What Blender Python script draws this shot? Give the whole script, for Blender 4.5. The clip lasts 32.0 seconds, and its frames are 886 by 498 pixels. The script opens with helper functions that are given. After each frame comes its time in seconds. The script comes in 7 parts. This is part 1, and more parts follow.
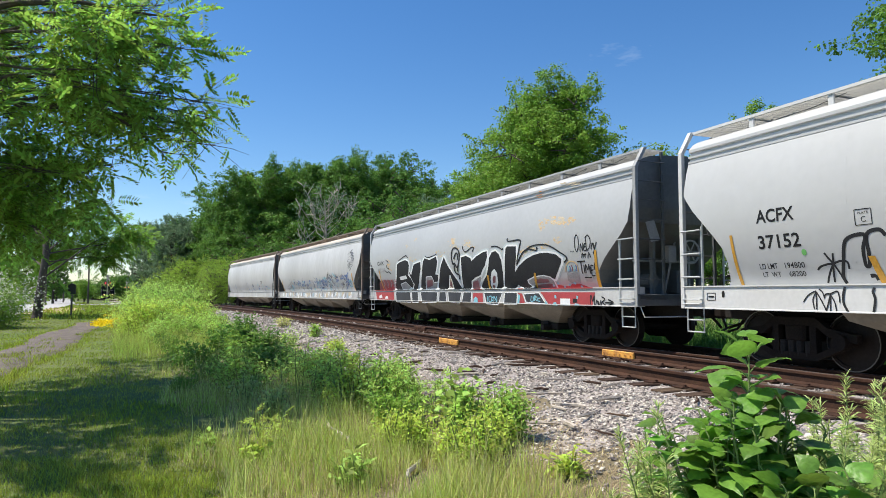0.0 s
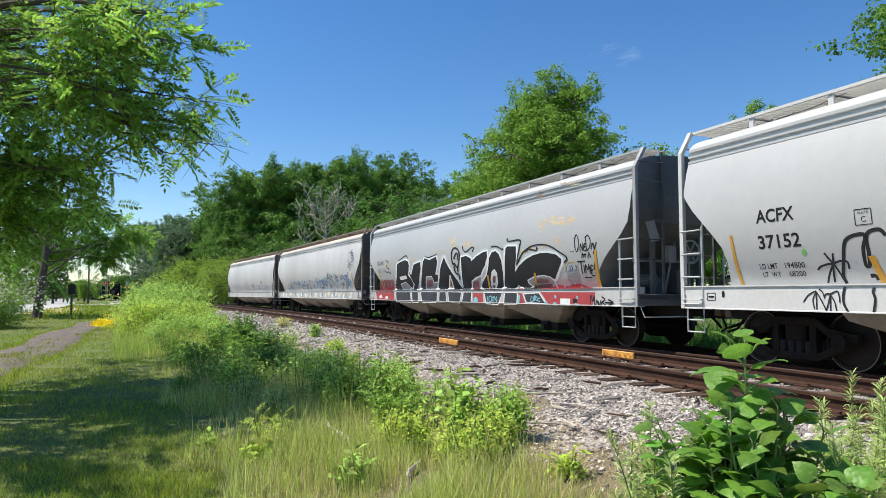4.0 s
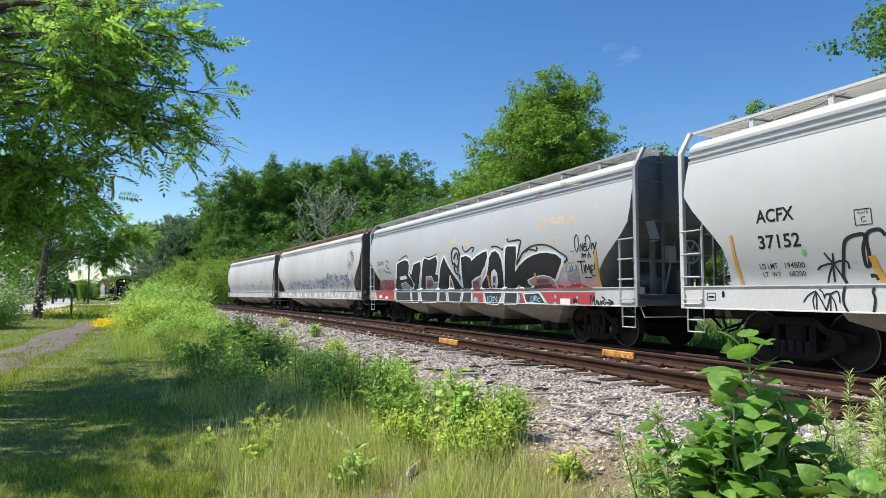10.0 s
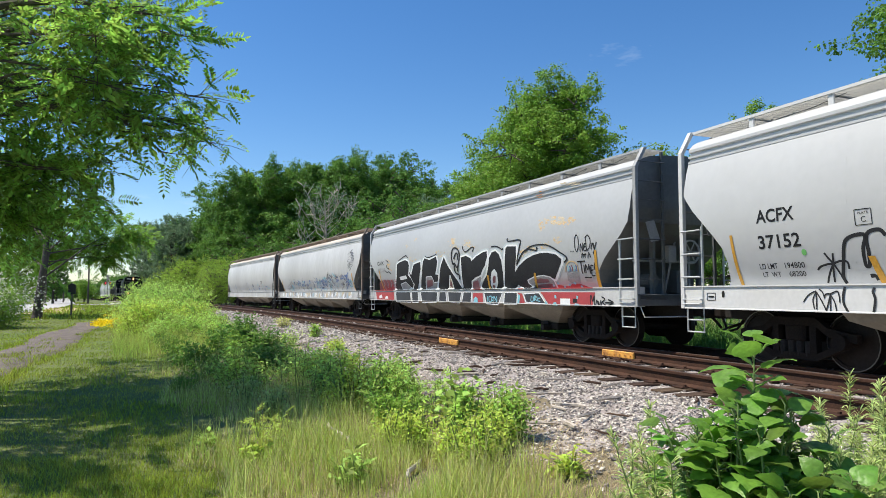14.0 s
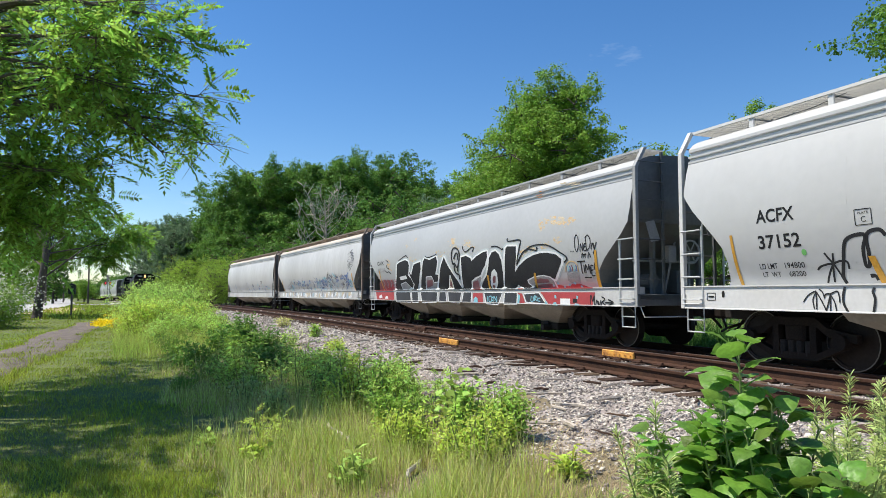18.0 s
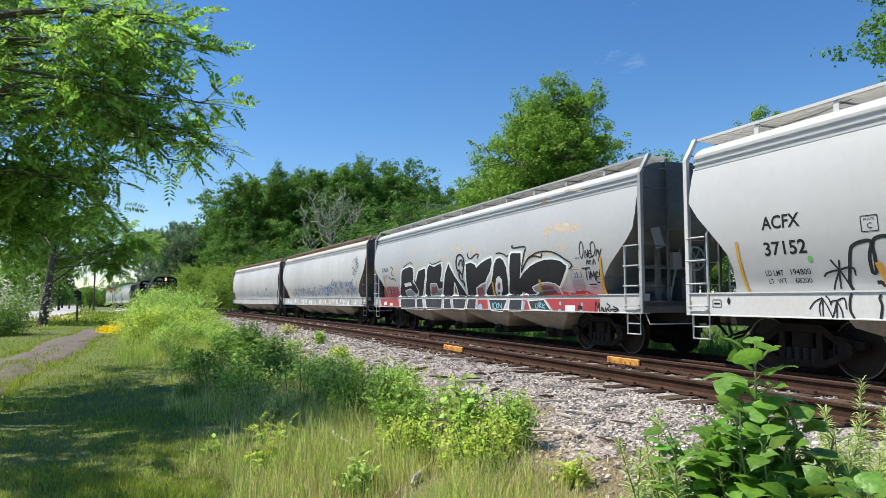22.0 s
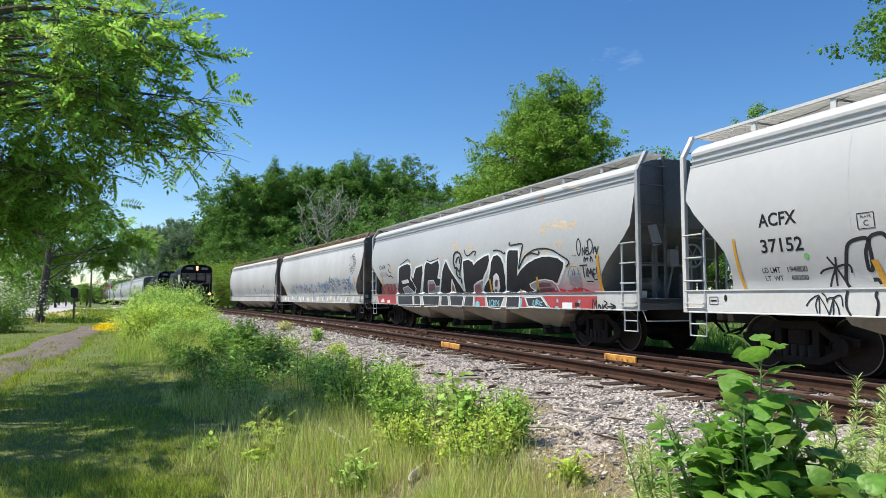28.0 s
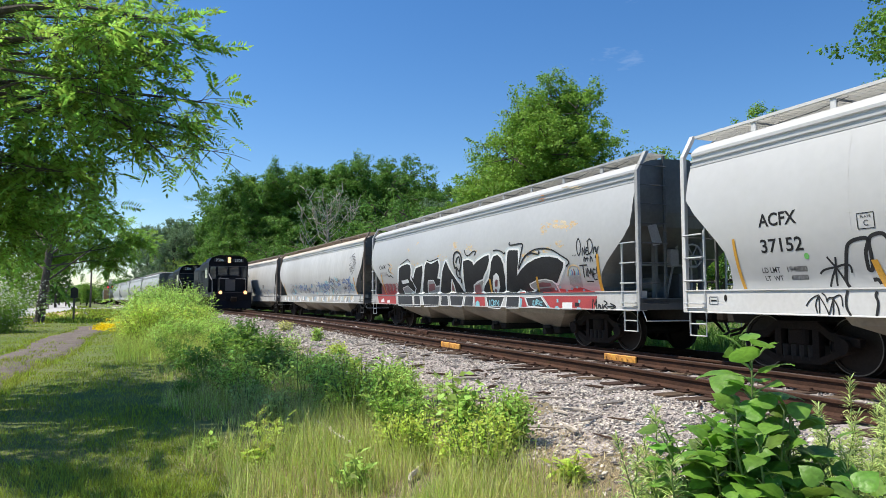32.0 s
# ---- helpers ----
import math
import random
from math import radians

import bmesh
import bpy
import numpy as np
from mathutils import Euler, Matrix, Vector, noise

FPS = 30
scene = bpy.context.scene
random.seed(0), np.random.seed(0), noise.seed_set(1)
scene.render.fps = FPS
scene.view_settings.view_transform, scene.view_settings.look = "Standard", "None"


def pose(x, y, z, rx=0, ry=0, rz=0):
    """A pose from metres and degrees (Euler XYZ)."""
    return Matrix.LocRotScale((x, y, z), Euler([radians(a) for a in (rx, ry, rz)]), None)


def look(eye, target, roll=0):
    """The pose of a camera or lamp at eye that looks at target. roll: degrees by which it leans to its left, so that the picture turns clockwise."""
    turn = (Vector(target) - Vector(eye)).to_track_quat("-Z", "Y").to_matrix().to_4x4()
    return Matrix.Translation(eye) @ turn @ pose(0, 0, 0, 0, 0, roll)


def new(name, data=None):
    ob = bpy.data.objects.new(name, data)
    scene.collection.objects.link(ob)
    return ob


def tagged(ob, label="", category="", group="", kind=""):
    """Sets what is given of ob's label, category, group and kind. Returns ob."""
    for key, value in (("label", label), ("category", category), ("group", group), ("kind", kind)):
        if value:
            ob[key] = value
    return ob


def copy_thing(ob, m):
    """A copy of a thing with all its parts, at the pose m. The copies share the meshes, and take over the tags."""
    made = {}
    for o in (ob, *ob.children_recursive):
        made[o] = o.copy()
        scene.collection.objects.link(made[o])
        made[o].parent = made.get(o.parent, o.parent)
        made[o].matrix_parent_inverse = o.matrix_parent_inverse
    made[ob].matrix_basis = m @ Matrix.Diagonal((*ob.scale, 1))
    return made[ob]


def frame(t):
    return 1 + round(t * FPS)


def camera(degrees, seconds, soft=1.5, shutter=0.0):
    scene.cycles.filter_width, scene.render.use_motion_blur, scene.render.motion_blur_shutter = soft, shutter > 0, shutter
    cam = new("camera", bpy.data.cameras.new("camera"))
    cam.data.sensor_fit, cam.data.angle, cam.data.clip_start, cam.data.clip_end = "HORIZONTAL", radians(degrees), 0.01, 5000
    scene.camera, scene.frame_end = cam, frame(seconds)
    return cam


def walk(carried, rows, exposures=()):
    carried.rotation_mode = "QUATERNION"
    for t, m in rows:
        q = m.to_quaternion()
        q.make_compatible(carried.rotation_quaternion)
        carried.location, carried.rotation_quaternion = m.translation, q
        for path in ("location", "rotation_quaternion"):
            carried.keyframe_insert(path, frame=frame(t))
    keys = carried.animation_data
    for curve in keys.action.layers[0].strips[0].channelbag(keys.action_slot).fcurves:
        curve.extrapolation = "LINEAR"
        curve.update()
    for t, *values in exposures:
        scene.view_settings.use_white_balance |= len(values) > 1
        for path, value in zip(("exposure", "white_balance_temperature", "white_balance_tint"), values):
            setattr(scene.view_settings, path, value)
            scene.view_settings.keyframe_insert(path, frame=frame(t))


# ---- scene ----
# A pinhole view of 66 degrees from eye height beside the line; the camera stands and only nods a little after 20 s.
EYE = (0.0, 0.0, 0.99)
TURN, TILT = -21.70, 3.75


def aim(dx, dy):
    """The camera's pose, turned by small amounts (thousandths of a radian)."""
    return pose(*EYE, 90 + TILT + math.degrees(dy / 1000), 0, TURN + math.degrees(dx / 1000))


cam = camera(66.1, 32.0, soft=0.5)
walk(cam, [(0, aim(0, 0)), (20.4, aim(0, 0)), (21.0, aim(2.5, 2.5)), (21.5, aim(6.8, 8.6)), (22.0, aim(6.8, 9.9)),
           (22.5, aim(5.0, 7.6)), (23.0, aim(3.6, 5.8)), (23.5, aim(2.0, 5.1)), (24.0, aim(1.5, 5.1)), (24.5, aim(2.6, 5.6)),
           (25.0, aim(3.4, 5.7)), (26.0, aim(3.0, 5.8)), (32.0, aim(2.9, 5.7))])

# ---- light: a high June sun from beyond the path, and a clear sky ----
SUN_EL, SUN_AZ = 60.0, -62.0          # degrees; azimuth clockwise from +y
world = bpy.data.worlds.new("sky")
scene.world = world
world.use_nodes = True
wn, wl = world.node_tree.nodes, world.node_tree.links
wn.clear()
sky = wn.new("ShaderNodeTexSky")
sky.sky_type, sky.sun_disc = "NISHITA", False
sky.sun_elevation, sky.sun_rotation = radians(SUN_EL), radians(SUN_AZ)
sky.altitude, sky.air_density, sky.dust_density, sky.ozone_density = 100, 1.0, 0.1, 3.0
back = wn.new("ShaderNodeBackground")
back.inputs["Strength"].default_value = 0.120
wout = wn.new("ShaderNodeOutputWorld")
deep = wn.new("ShaderNodeHueSaturation")
deep.inputs["Saturation"].default_value = 1.27
deep.inputs["Hue"].default_value = 0.504
wl.new(sky.outputs[0], deep.inputs["Color"])
wco, wmap, wno, wra, wmix = (wn.new("ShaderNode" + k) for k in ("TexCoord", "Mapping", "TexNoise", "ValToRGB", "Mix"))
wmap.inputs["Scale"].default_value = (1, 1, 3.2)
wno.inputs["Scale"].default_value, wno.inputs["Detail"].default_value, wno.inputs["Roughness"].default_value = 3.4, 6, 0.62
wra.color_ramp.elements[0].position, wra.color_ramp.elements[1].position = 0.665, 0.92
wra.color_ramp.elements[1].color = (0.45, 0.45, 0.45, 1)
wmix.data_type = "RGBA"
wmix.inputs[7].default_value = (7.5, 8.0, 8.6, 1)     # thin wisps of high cloud
wl.new(wco.outputs["Generated"], wmap.inputs[0])
wl.new(wmap.outputs[0], wno.inputs["Vector"])
wl.new(wno.outputs["Fac"], wra.inputs[0])
wl.new(wra.outputs[0], wmix.inputs[0])
wl.new(deep.outputs[0], wmix.inputs[6])
wl.new(wmix.outputs[2], back.inputs["Color"])
wl.new(back.outputs[0], wout.inputs["Surface"])
sun_data = bpy.data.lights.new("sun", "SUN")
sun_data.energy, sun_data.angle, sun_data.color = 5.6, radians(0.55), (1.0, 0.935, 0.80)
sun = new("sun", sun_data)
to_sun = Vector((math.sin(radians(SUN_AZ)) * math.cos(radians(SUN_EL)),
                 math.cos(radians(SUN_AZ)) * math.cos(radians(SUN_EL)), math.sin(radians(SUN_EL))))
sun.matrix_world = look(to_sun * 200, (0, 0, 0))
scene.view_settings.exposure = 0.32


# ---- materials ----
def material(name, colour, rough=0.6, metal=0.0, vary=0.15, size=3.0, fine=40.0, bump=0.1, second=None, amount=0.5, random_tint=0.0,
             per_object=False, glow=0.0, through_light=0.0, spec=0.5, contrast=(0.35, 0.65), stretch=(1, 1, 1)):
    """A surface with colour at two scales (noise of `size` and `fine` per metre), fine relief and, optionally, a second colour in patches."""
    m = bpy.data.materials.new(name)
    m.use_nodes = True
    n, l = m.node_tree.nodes, m.node_tree.links
    b = n["Principled BSDF"]
    co = n.new("ShaderNodeTexCoord")
    mp = n.new("ShaderNodeMapping")
    mp.inputs["Scale"].default_value = stretch
    l.new(co.outputs["Object"], mp.inputs["Vector"])
    big, small = n.new("ShaderNodeTexNoise"), n.new("ShaderNodeTexNoise")
    for t, s in ((big, size), (small, fine)):
        l.new(mp.outputs[0], t.inputs["Vector"])
        t.inputs["Scale"].default_value = s
        t.inputs["Detail"].default_value = 4
    ramp = n.new("ShaderNodeValToRGB")
    ramp.color_ramp.elements[0].position, ramp.color_ramp.elements[1].position = contrast
    l.new(big.outputs["Fac"], ramp.inputs[0])
    mix = n.new("ShaderNodeMix")
    mix.data_type = "RGBA"
    dark = second or [c * (1 - vary) for c in colour]
    mix.inputs[6].default_value = (*colour, 1)
    mix.inputs[7].default_value = (*dark, 1)
    k = n.new("ShaderNodeMath")
    k.operation = "MULTIPLY"
    k.inputs[1].default_value = amount if second else 1.0
    l.new(ramp.outputs[0], k.inputs[0])
    l.new(k.outputs[0], mix.inputs[0])
    hsv = n.new("ShaderNodeHueSaturation")
    l.new(mix.outputs[2], hsv.inputs["Color"])
    val = n.new("ShaderNodeMapRange")
    val.inputs["From Min"].default_value, val.inputs["From Max"].default_value = 0.3, 0.7
    val.inputs["To Min"].default_value, val.inputs["To Max"].default_value = 1 - vary, 1 + vary
    l.new(small.outputs["Fac"], val.inputs[0])
    if random_tint:
        src = n.new("ShaderNodeObjectInfo").outputs["Random"] if per_object else n.new("ShaderNodeNewGeometry").outputs["Random Per Island"]
        rv = n.new("ShaderNodeMapRange")
        rv.inputs["To Min"].default_value, rv.inputs["To Max"].default_value = 1 - random_tint, 1 + random_tint
        l.new(src, rv.inputs[0])
        mul = n.new("ShaderNodeMath")
        mul.operation = "MULTIPLY"
        l.new(val.outputs[0], mul.inputs[0])
        l.new(rv.outputs[0], mul.inputs[1])
        l.new(mul.outputs[0], hsv.inputs["Value"])
        rh = n.new("ShaderNodeMapRange")
        rh.inputs["To Min"].default_value, rh.inputs["To Max"].default_value = 0.5 - 0.04 * random_tint, 0.5 + 0.04 * random_tint
        l.new(src, rh.inputs[0])
        l.new(rh.outputs[0], hsv.inputs["Hue"])
    else:
        l.new(val.outputs[0], hsv.inputs["Value"])
    l.new(hsv.outputs[0], b.inputs["Base Color"])
    b.inputs["Roughness"].default_value, b.inputs["Metallic"].default_value = rough, metal
    b.inputs["Specular IOR Level"].default_value = spec
    if bump:
        bp = n.new("ShaderNodeBump")
        bp.inputs["Strength"].default_value, bp.inputs["Distance"].default_value = bump, 0.02
        l.new(small.outputs["Fac"], bp.inputs["Height"])
        l.new(bp.outputs[0], b.inputs["Normal"])
    if glow:
        b.inputs["Emission Color"].default_value = (*colour, 1)
        b.inputs["Emission Strength"].default_value = glow
    if through_light:
        tr = n.new("ShaderNodeBsdfTranslucent")
        l.new(hsv.outputs[0], tr.inputs["Color"])
        mx = n.new("ShaderNodeMixShader")
        mx.inputs[0].default_value = through_light
        l.new(b.outputs[0], mx.inputs[1])
        l.new(tr.outputs[0], mx.inputs[2])
        l.new(mx.outputs[0], n["Material Output"].inputs["Surface"])
    return m


def leafy(name, colour, second, tint=0.35, rough=0.5, light=0.27):
    return material(name, colour, rough, 0, 0.12, 0.6, 6, 0.0, second, 0.8, tint, False, 0, light, 0.14)


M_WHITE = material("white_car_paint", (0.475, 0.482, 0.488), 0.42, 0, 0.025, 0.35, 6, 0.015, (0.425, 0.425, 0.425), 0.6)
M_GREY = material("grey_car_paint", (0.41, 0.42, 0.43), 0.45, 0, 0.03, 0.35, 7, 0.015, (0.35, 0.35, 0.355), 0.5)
M_DULL = material("weathered_car_paint", (0.50, 0.50, 0.50), 0.5, 0, 0.07, 0.6, 7, 0.03, (0.36, 0.355, 0.35), 0.6, stretch=(1, 1, 0.2))
M_DIRTY = material("dirty_roof_paint", (0.50, 0.44, 0.38), 0.6, 0, 0.08, 0.5, 10, 0.04, (0.36, 0.30, 0.25), 0.6)
M_SILL = material("sill_paint", (0.57, 0.572, 0.575), 0.45, 0, 0.05, 0.9, 12, 0.03, (0.52, 0.50, 0.47), 0.4)
M_CHUTE = material("chute_paint", (0.27, 0.245, 0.205), 0.65, 0, 0.12, 1.2, 12, 0.05, (0.15, 0.13, 0.11), 0.6)
# Brown-patched grey end paint; the shade between the cars is mixed into its colour.
M_END_SHADE = material("shaded_end_paint", (0.135, 0.145, 0.15), 0.55, 0, 0.10, 0.8, 14, 0.04, (0.075, 0.066, 0.058), 0.7)
M_GALV = material("galvanised_steel", (0.52, 0.53, 0.53), 0.4, 0.35, 0.08, 4, 40, 0.03)
M_TRUCK = material("cast_truck_steel", (0.014, 0.011, 0.010), 0.8, 0.1, 0.25, 5, 40, 0.15, (0.024, 0.017, 0.013), 0.5, spec=0.12)
M_WHEEL = material("wheel_steel", (0.025, 0.02, 0.018), 0.55, 0.3, 0.2, 5, 30, 0.05, spec=0.15)
M_TREAD = material("polished_tread", (0.16, 0.15, 0.14), 0.4, 0.7, 0.2, 8, 60, 0.02)
M_DARK = material("underframe_black", (0.025, 0.023, 0.022), 0.8, 0, 0.2, 3, 30, 0.1, spec=0.15)
M_RAIL = material("rusty_rail", (0.070, 0.034, 0.022), 0.8, 0.0, 0.3, 4, 60, 0.12, (0.028, 0.017, 0.013), 0.6, spec=0.15)
M_HEAD = material("rail_head", (0.075, 0.050, 0.040), 0.55, 0.25, 0.2, 3, 60, 0.04, spec=0.3)
M_TIE = material("weathered_sleeper", (0.105, 0.070, 0.050), 0.95, 0, 0.3, 4, 30, 0.5, (0.045, 0.030, 0.022), 0.7, 0.35, True, stretch=(0.3, 4, 4), spec=0.15)
M_ORANGE = material("orange_joint_paint", (0.72, 0.36, 0.06), 0.6, 0, 0.15, 10, 50, 0.08, (0.30, 0.12, 0.04), 0.8)
M_STONE = material("ballast_stone", (0.525, 0.475, 0.43), 0.9, 0, 0.18, 30, 90, 0.4, (0.225, 0.195, 0.17), 0.8, 0.55, spec=0.12)
M_BLACK = material("black_spray_paint", (0.026, 0.027, 0.030), 0.65, 0, 0.2, 2, 20, 0.0, (0.018, 0.018, 0.020), 0.6, spec=0.2)
M_LETTER = material("black_stencil_paint", (0.022, 0.022, 0.024), 0.55, 0, 0.15, 4, 30, 0.0, spec=0.15)
M_TAN = material("faded_orange_paint", (0.60, 0.43, 0.24), 0.6, 0, 0.15, 5, 30, 0.0)
M_STRIPE = material("ochre_reflector", (0.58, 0.30, 0.035), 0.5, 0, 0.12, 6, 30, 0.0)
M_RED = material("red_spray_paint", (0.40, 0.055, 0.06), 0.5, 0, 0.15, 4, 30, 0.0)
M_MAROON = material("maroon_spray_paint", (0.20, 0.07, 0.085), 0.5, 0, 0.15, 4, 30, 0.0)
M_CYAN = material("pale_blue_spray_paint", (0.22, 0.50, 0.60), 0.5, 0, 0.12, 4, 30, 0.0)
M_PALE = material("white_spray_paint", (0.74, 0.75, 0.76), 0.5, 0, 0.06, 4, 30, 0.0)
M_BLUE = material("blue_spray_paint", (0.10, 0.17, 0.38), 0.5, 0, 0.15, 4, 30, 0.0)
M_SOOT = material("dark_grey_spray_paint", (0.055, 0.058, 0.065), 0.6, 0, 0.15, 2, 20, 0.0, (0.035, 0.036, 0.042), 0.6, spec=0.2)
M_PALEBLUE = material("faded_blue_spray_paint", (0.30, 0.42, 0.52), 0.5, 0, 0.12, 4, 30, 0.0, (0.40, 0.46, 0.50), 0.6)
M_GREEN = material("green_spray_dot", (0.15, 0.45, 0.12), 0.5, 0, 0.1, 9, 40, 0.0)
M_LOCO = material("dark_blue_loco_paint", (0.006, 0.0065, 0.011), 0.5, 0, 0.25, 1, 14, 0.02, (0.012, 0.011, 0.012), 0.5, spec=0.13)
M_LOCOGREY = material("grey_loco_panel", (0.085, 0.075, 0.08), 0.5, 0, 0.1, 3, 20, 0.02)
M_GLASS = material("dark_cab_glass", (0.02, 0.025, 0.03), 0.05, 0, 0.0, 1, 10, 0.0, spec=0.8)
M_LAMP = material("lit_headlamp", (1.0, 0.50, 0.22), 0.3, glow=1.5)
M_REDLAMP = material("lit_red_lamp", (1.0, 0.04, 0.06), 0.3, glow=1.1)
M_BARK = material("bark", (0.10, 0.08, 0.065), 0.9, 0, 0.3, 6, 40, 0.6, (0.05, 0.04, 0.035), 0.6, stretch=(2, 2, 0.5))
M_TWIG = material("green_stem", (0.17, 0.24, 0.07), 0.7, 0, 0.2, 8, 40, 0.1)
M_DEADWOOD = material("bleached_dead_wood", (0.44, 0.39, 0.34), 0.9, 0, 0.2, 6, 50, 0.4, (0.28, 0.23, 0.19), 0.6)
M_WALNUT = leafy("walnut_leaf", (0.20, 0.37, 0.062), (0.32, 0.49, 0.088), 0.5, 0.45, 0.60)
M_WOOD_A = leafy("woodland_leaf", (0.160, 0.305, 0.056), (0.078, 0.178, 0.038), 0.30, light=0.34)
M_WOOD_B = leafy("light_woodland_leaf", (0.260, 0.425, 0.066), (0.150, 0.280, 0.046), 0.28, light=0.36)
M_WOOD_C = leafy("grey_green_leaf", (0.21, 0.315, 0.175), (0.13, 0.21, 0.12), 0.3, light=0.36)
M_BUSH = leafy("bush_leaf", (0.45, 0.61, 0.145), (0.27, 0.43, 0.092), 0.55, light=0.48)
M_LIME = leafy("lime_bush_leaf", (0.57, 0.67, 0.125), (0.36, 0.50, 0.085), 0.5, light=0.48)
M_BIGLEAF = material("broad_soft_leaf", (0.19, 0.36, 0.052), 0.42, 0, 0.18, 9, 45, 0.25, (0.11, 0.235, 0.038), 0.8, 0.42, False, 0, 0.46, 0.45)
M_WEED = leafy("feathery_weed_leaf", (0.52, 0.62, 0.24), (0.38, 0.49, 0.16), 0.4, light=0.42)
M_LAWN = leafy("mown_grass", (0.28, 0.37, 0.040), (0.39, 0.43, 0.07), 0.5, light=0.42)
M_TALL = leafy("tall_grass", (0.53, 0.57, 0.17), (0.78, 0.69, 0.38), 0.5, light=0.46)
M_YELLOW = leafy("yellow_petal", (0.90, 0.74, 0.02), (0.82, 0.62, 0.02), 0.12)
M_WHITEFL = leafy("white_petal", (0.62, 0.62, 0.55), (0.45, 0.48, 0.38), 0.15)
M_ROAD = material("sunlit_concrete_road", (0.42, 0.41, 0.40), 0.85, 0, 0.06, 0.5, 30, 0.1)
M_PATH = material("gravelly_path", (0.150, 0.120, 0.102), 0.9, 0, 0.4, 2.2, 60, 0.6, (0.075, 0.060, 0.050), 0.8)
M_POLE = material("grey_pole_wood", (0.16, 0.13, 0.11), 0.9, 0, 0.2, 3, 30, 0.3)
M_SIGNAL = material("signal_black", (0.02, 0.02, 0.02), 0.6)
M_ALU = material("aluminium_mast", (0.28, 0.28, 0.28), 0.5, 0.4)
M_TANK = material("dark_tank_paint", (0.06, 0.055, 0.05), 0.5, 0, 0.15, 1, 12, 0.03)
M_BROWN = material("brown_box_paint", (0.30, 0.20, 0.12), 0.6, 0, 0.1, 1, 12, 0.03)

M_WOOD_L = leafy("bright_woodland_leaf", (0.34, 0.50, 0.075), (0.21, 0.34, 0.055), 0.25, light=0.44)
M_VERGE = leafy("fresh_verge_grass", (0.40, 0.51, 0.10), (0.55, 0.58, 0.17), 0.5, light=0.46)
M_MIST = material("pale_spray_mist", (0.46, 0.52, 0.54), 0.5, 0, 0.06, 3, 20, 0.0, (0.40, 0.43, 0.45), 0.6)
M_GHOST = material("grey_overspray", (0.25, 0.25, 0.26), 0.55, 0, 0.15, 4, 30, 0.0, (0.36, 0.34, 0.34), 0.6)
M_TANPALE = material("pale_faded_paint", (0.56, 0.47, 0.33), 0.6, 0, 0.12, 6, 30, 0.0)
M_RUST = material("rust_bloom", (0.42, 0.17, 0.06), 0.75, 0, 0.25, 6, 30, 0.0, (0.50, 0.27, 0.12), 0.6)
M_GRATE = material("dull_grating", (0.40, 0.405, 0.41), 0.6, 0.2, 0.15, 4, 40, 0.03)
M_POST = material("grey_post_paint", (0.36, 0.365, 0.37), 0.5, 0, 0.12, 2, 25, 0.03, (0.24, 0.235, 0.23), 0.6)
M_IRON = material("dark_grab_iron", (0.11, 0.11, 0.11), 0.55, 0.3, 0.2, 6, 40, 0.03)
M_SILLGREY = material("grey_sill_paint", (0.50, 0.50, 0.50), 0.5, 0, 0.08, 1.2, 14, 0.03, (0.33, 0.31, 0.29), 0.55)
M_RUSTY = material("rusty_brown_paint", (0.24, 0.19, 0.155), 0.65, 0, 0.15, 1.2, 16, 0.04, (0.12, 0.085, 0.065), 0.6)
M_SAND = material("dry_tan_soil", (0.46, 0.33, 0.20), 0.95, 0, 0.15, 0.6, 20, 0.2, (0.36, 0.28, 0.14), 0.6)


# ---- shapes ----
M_STRAW = leafy("dry_straw", (0.62, 0.50, 0.30), (0.45, 0.36, 0.22), 0.4)


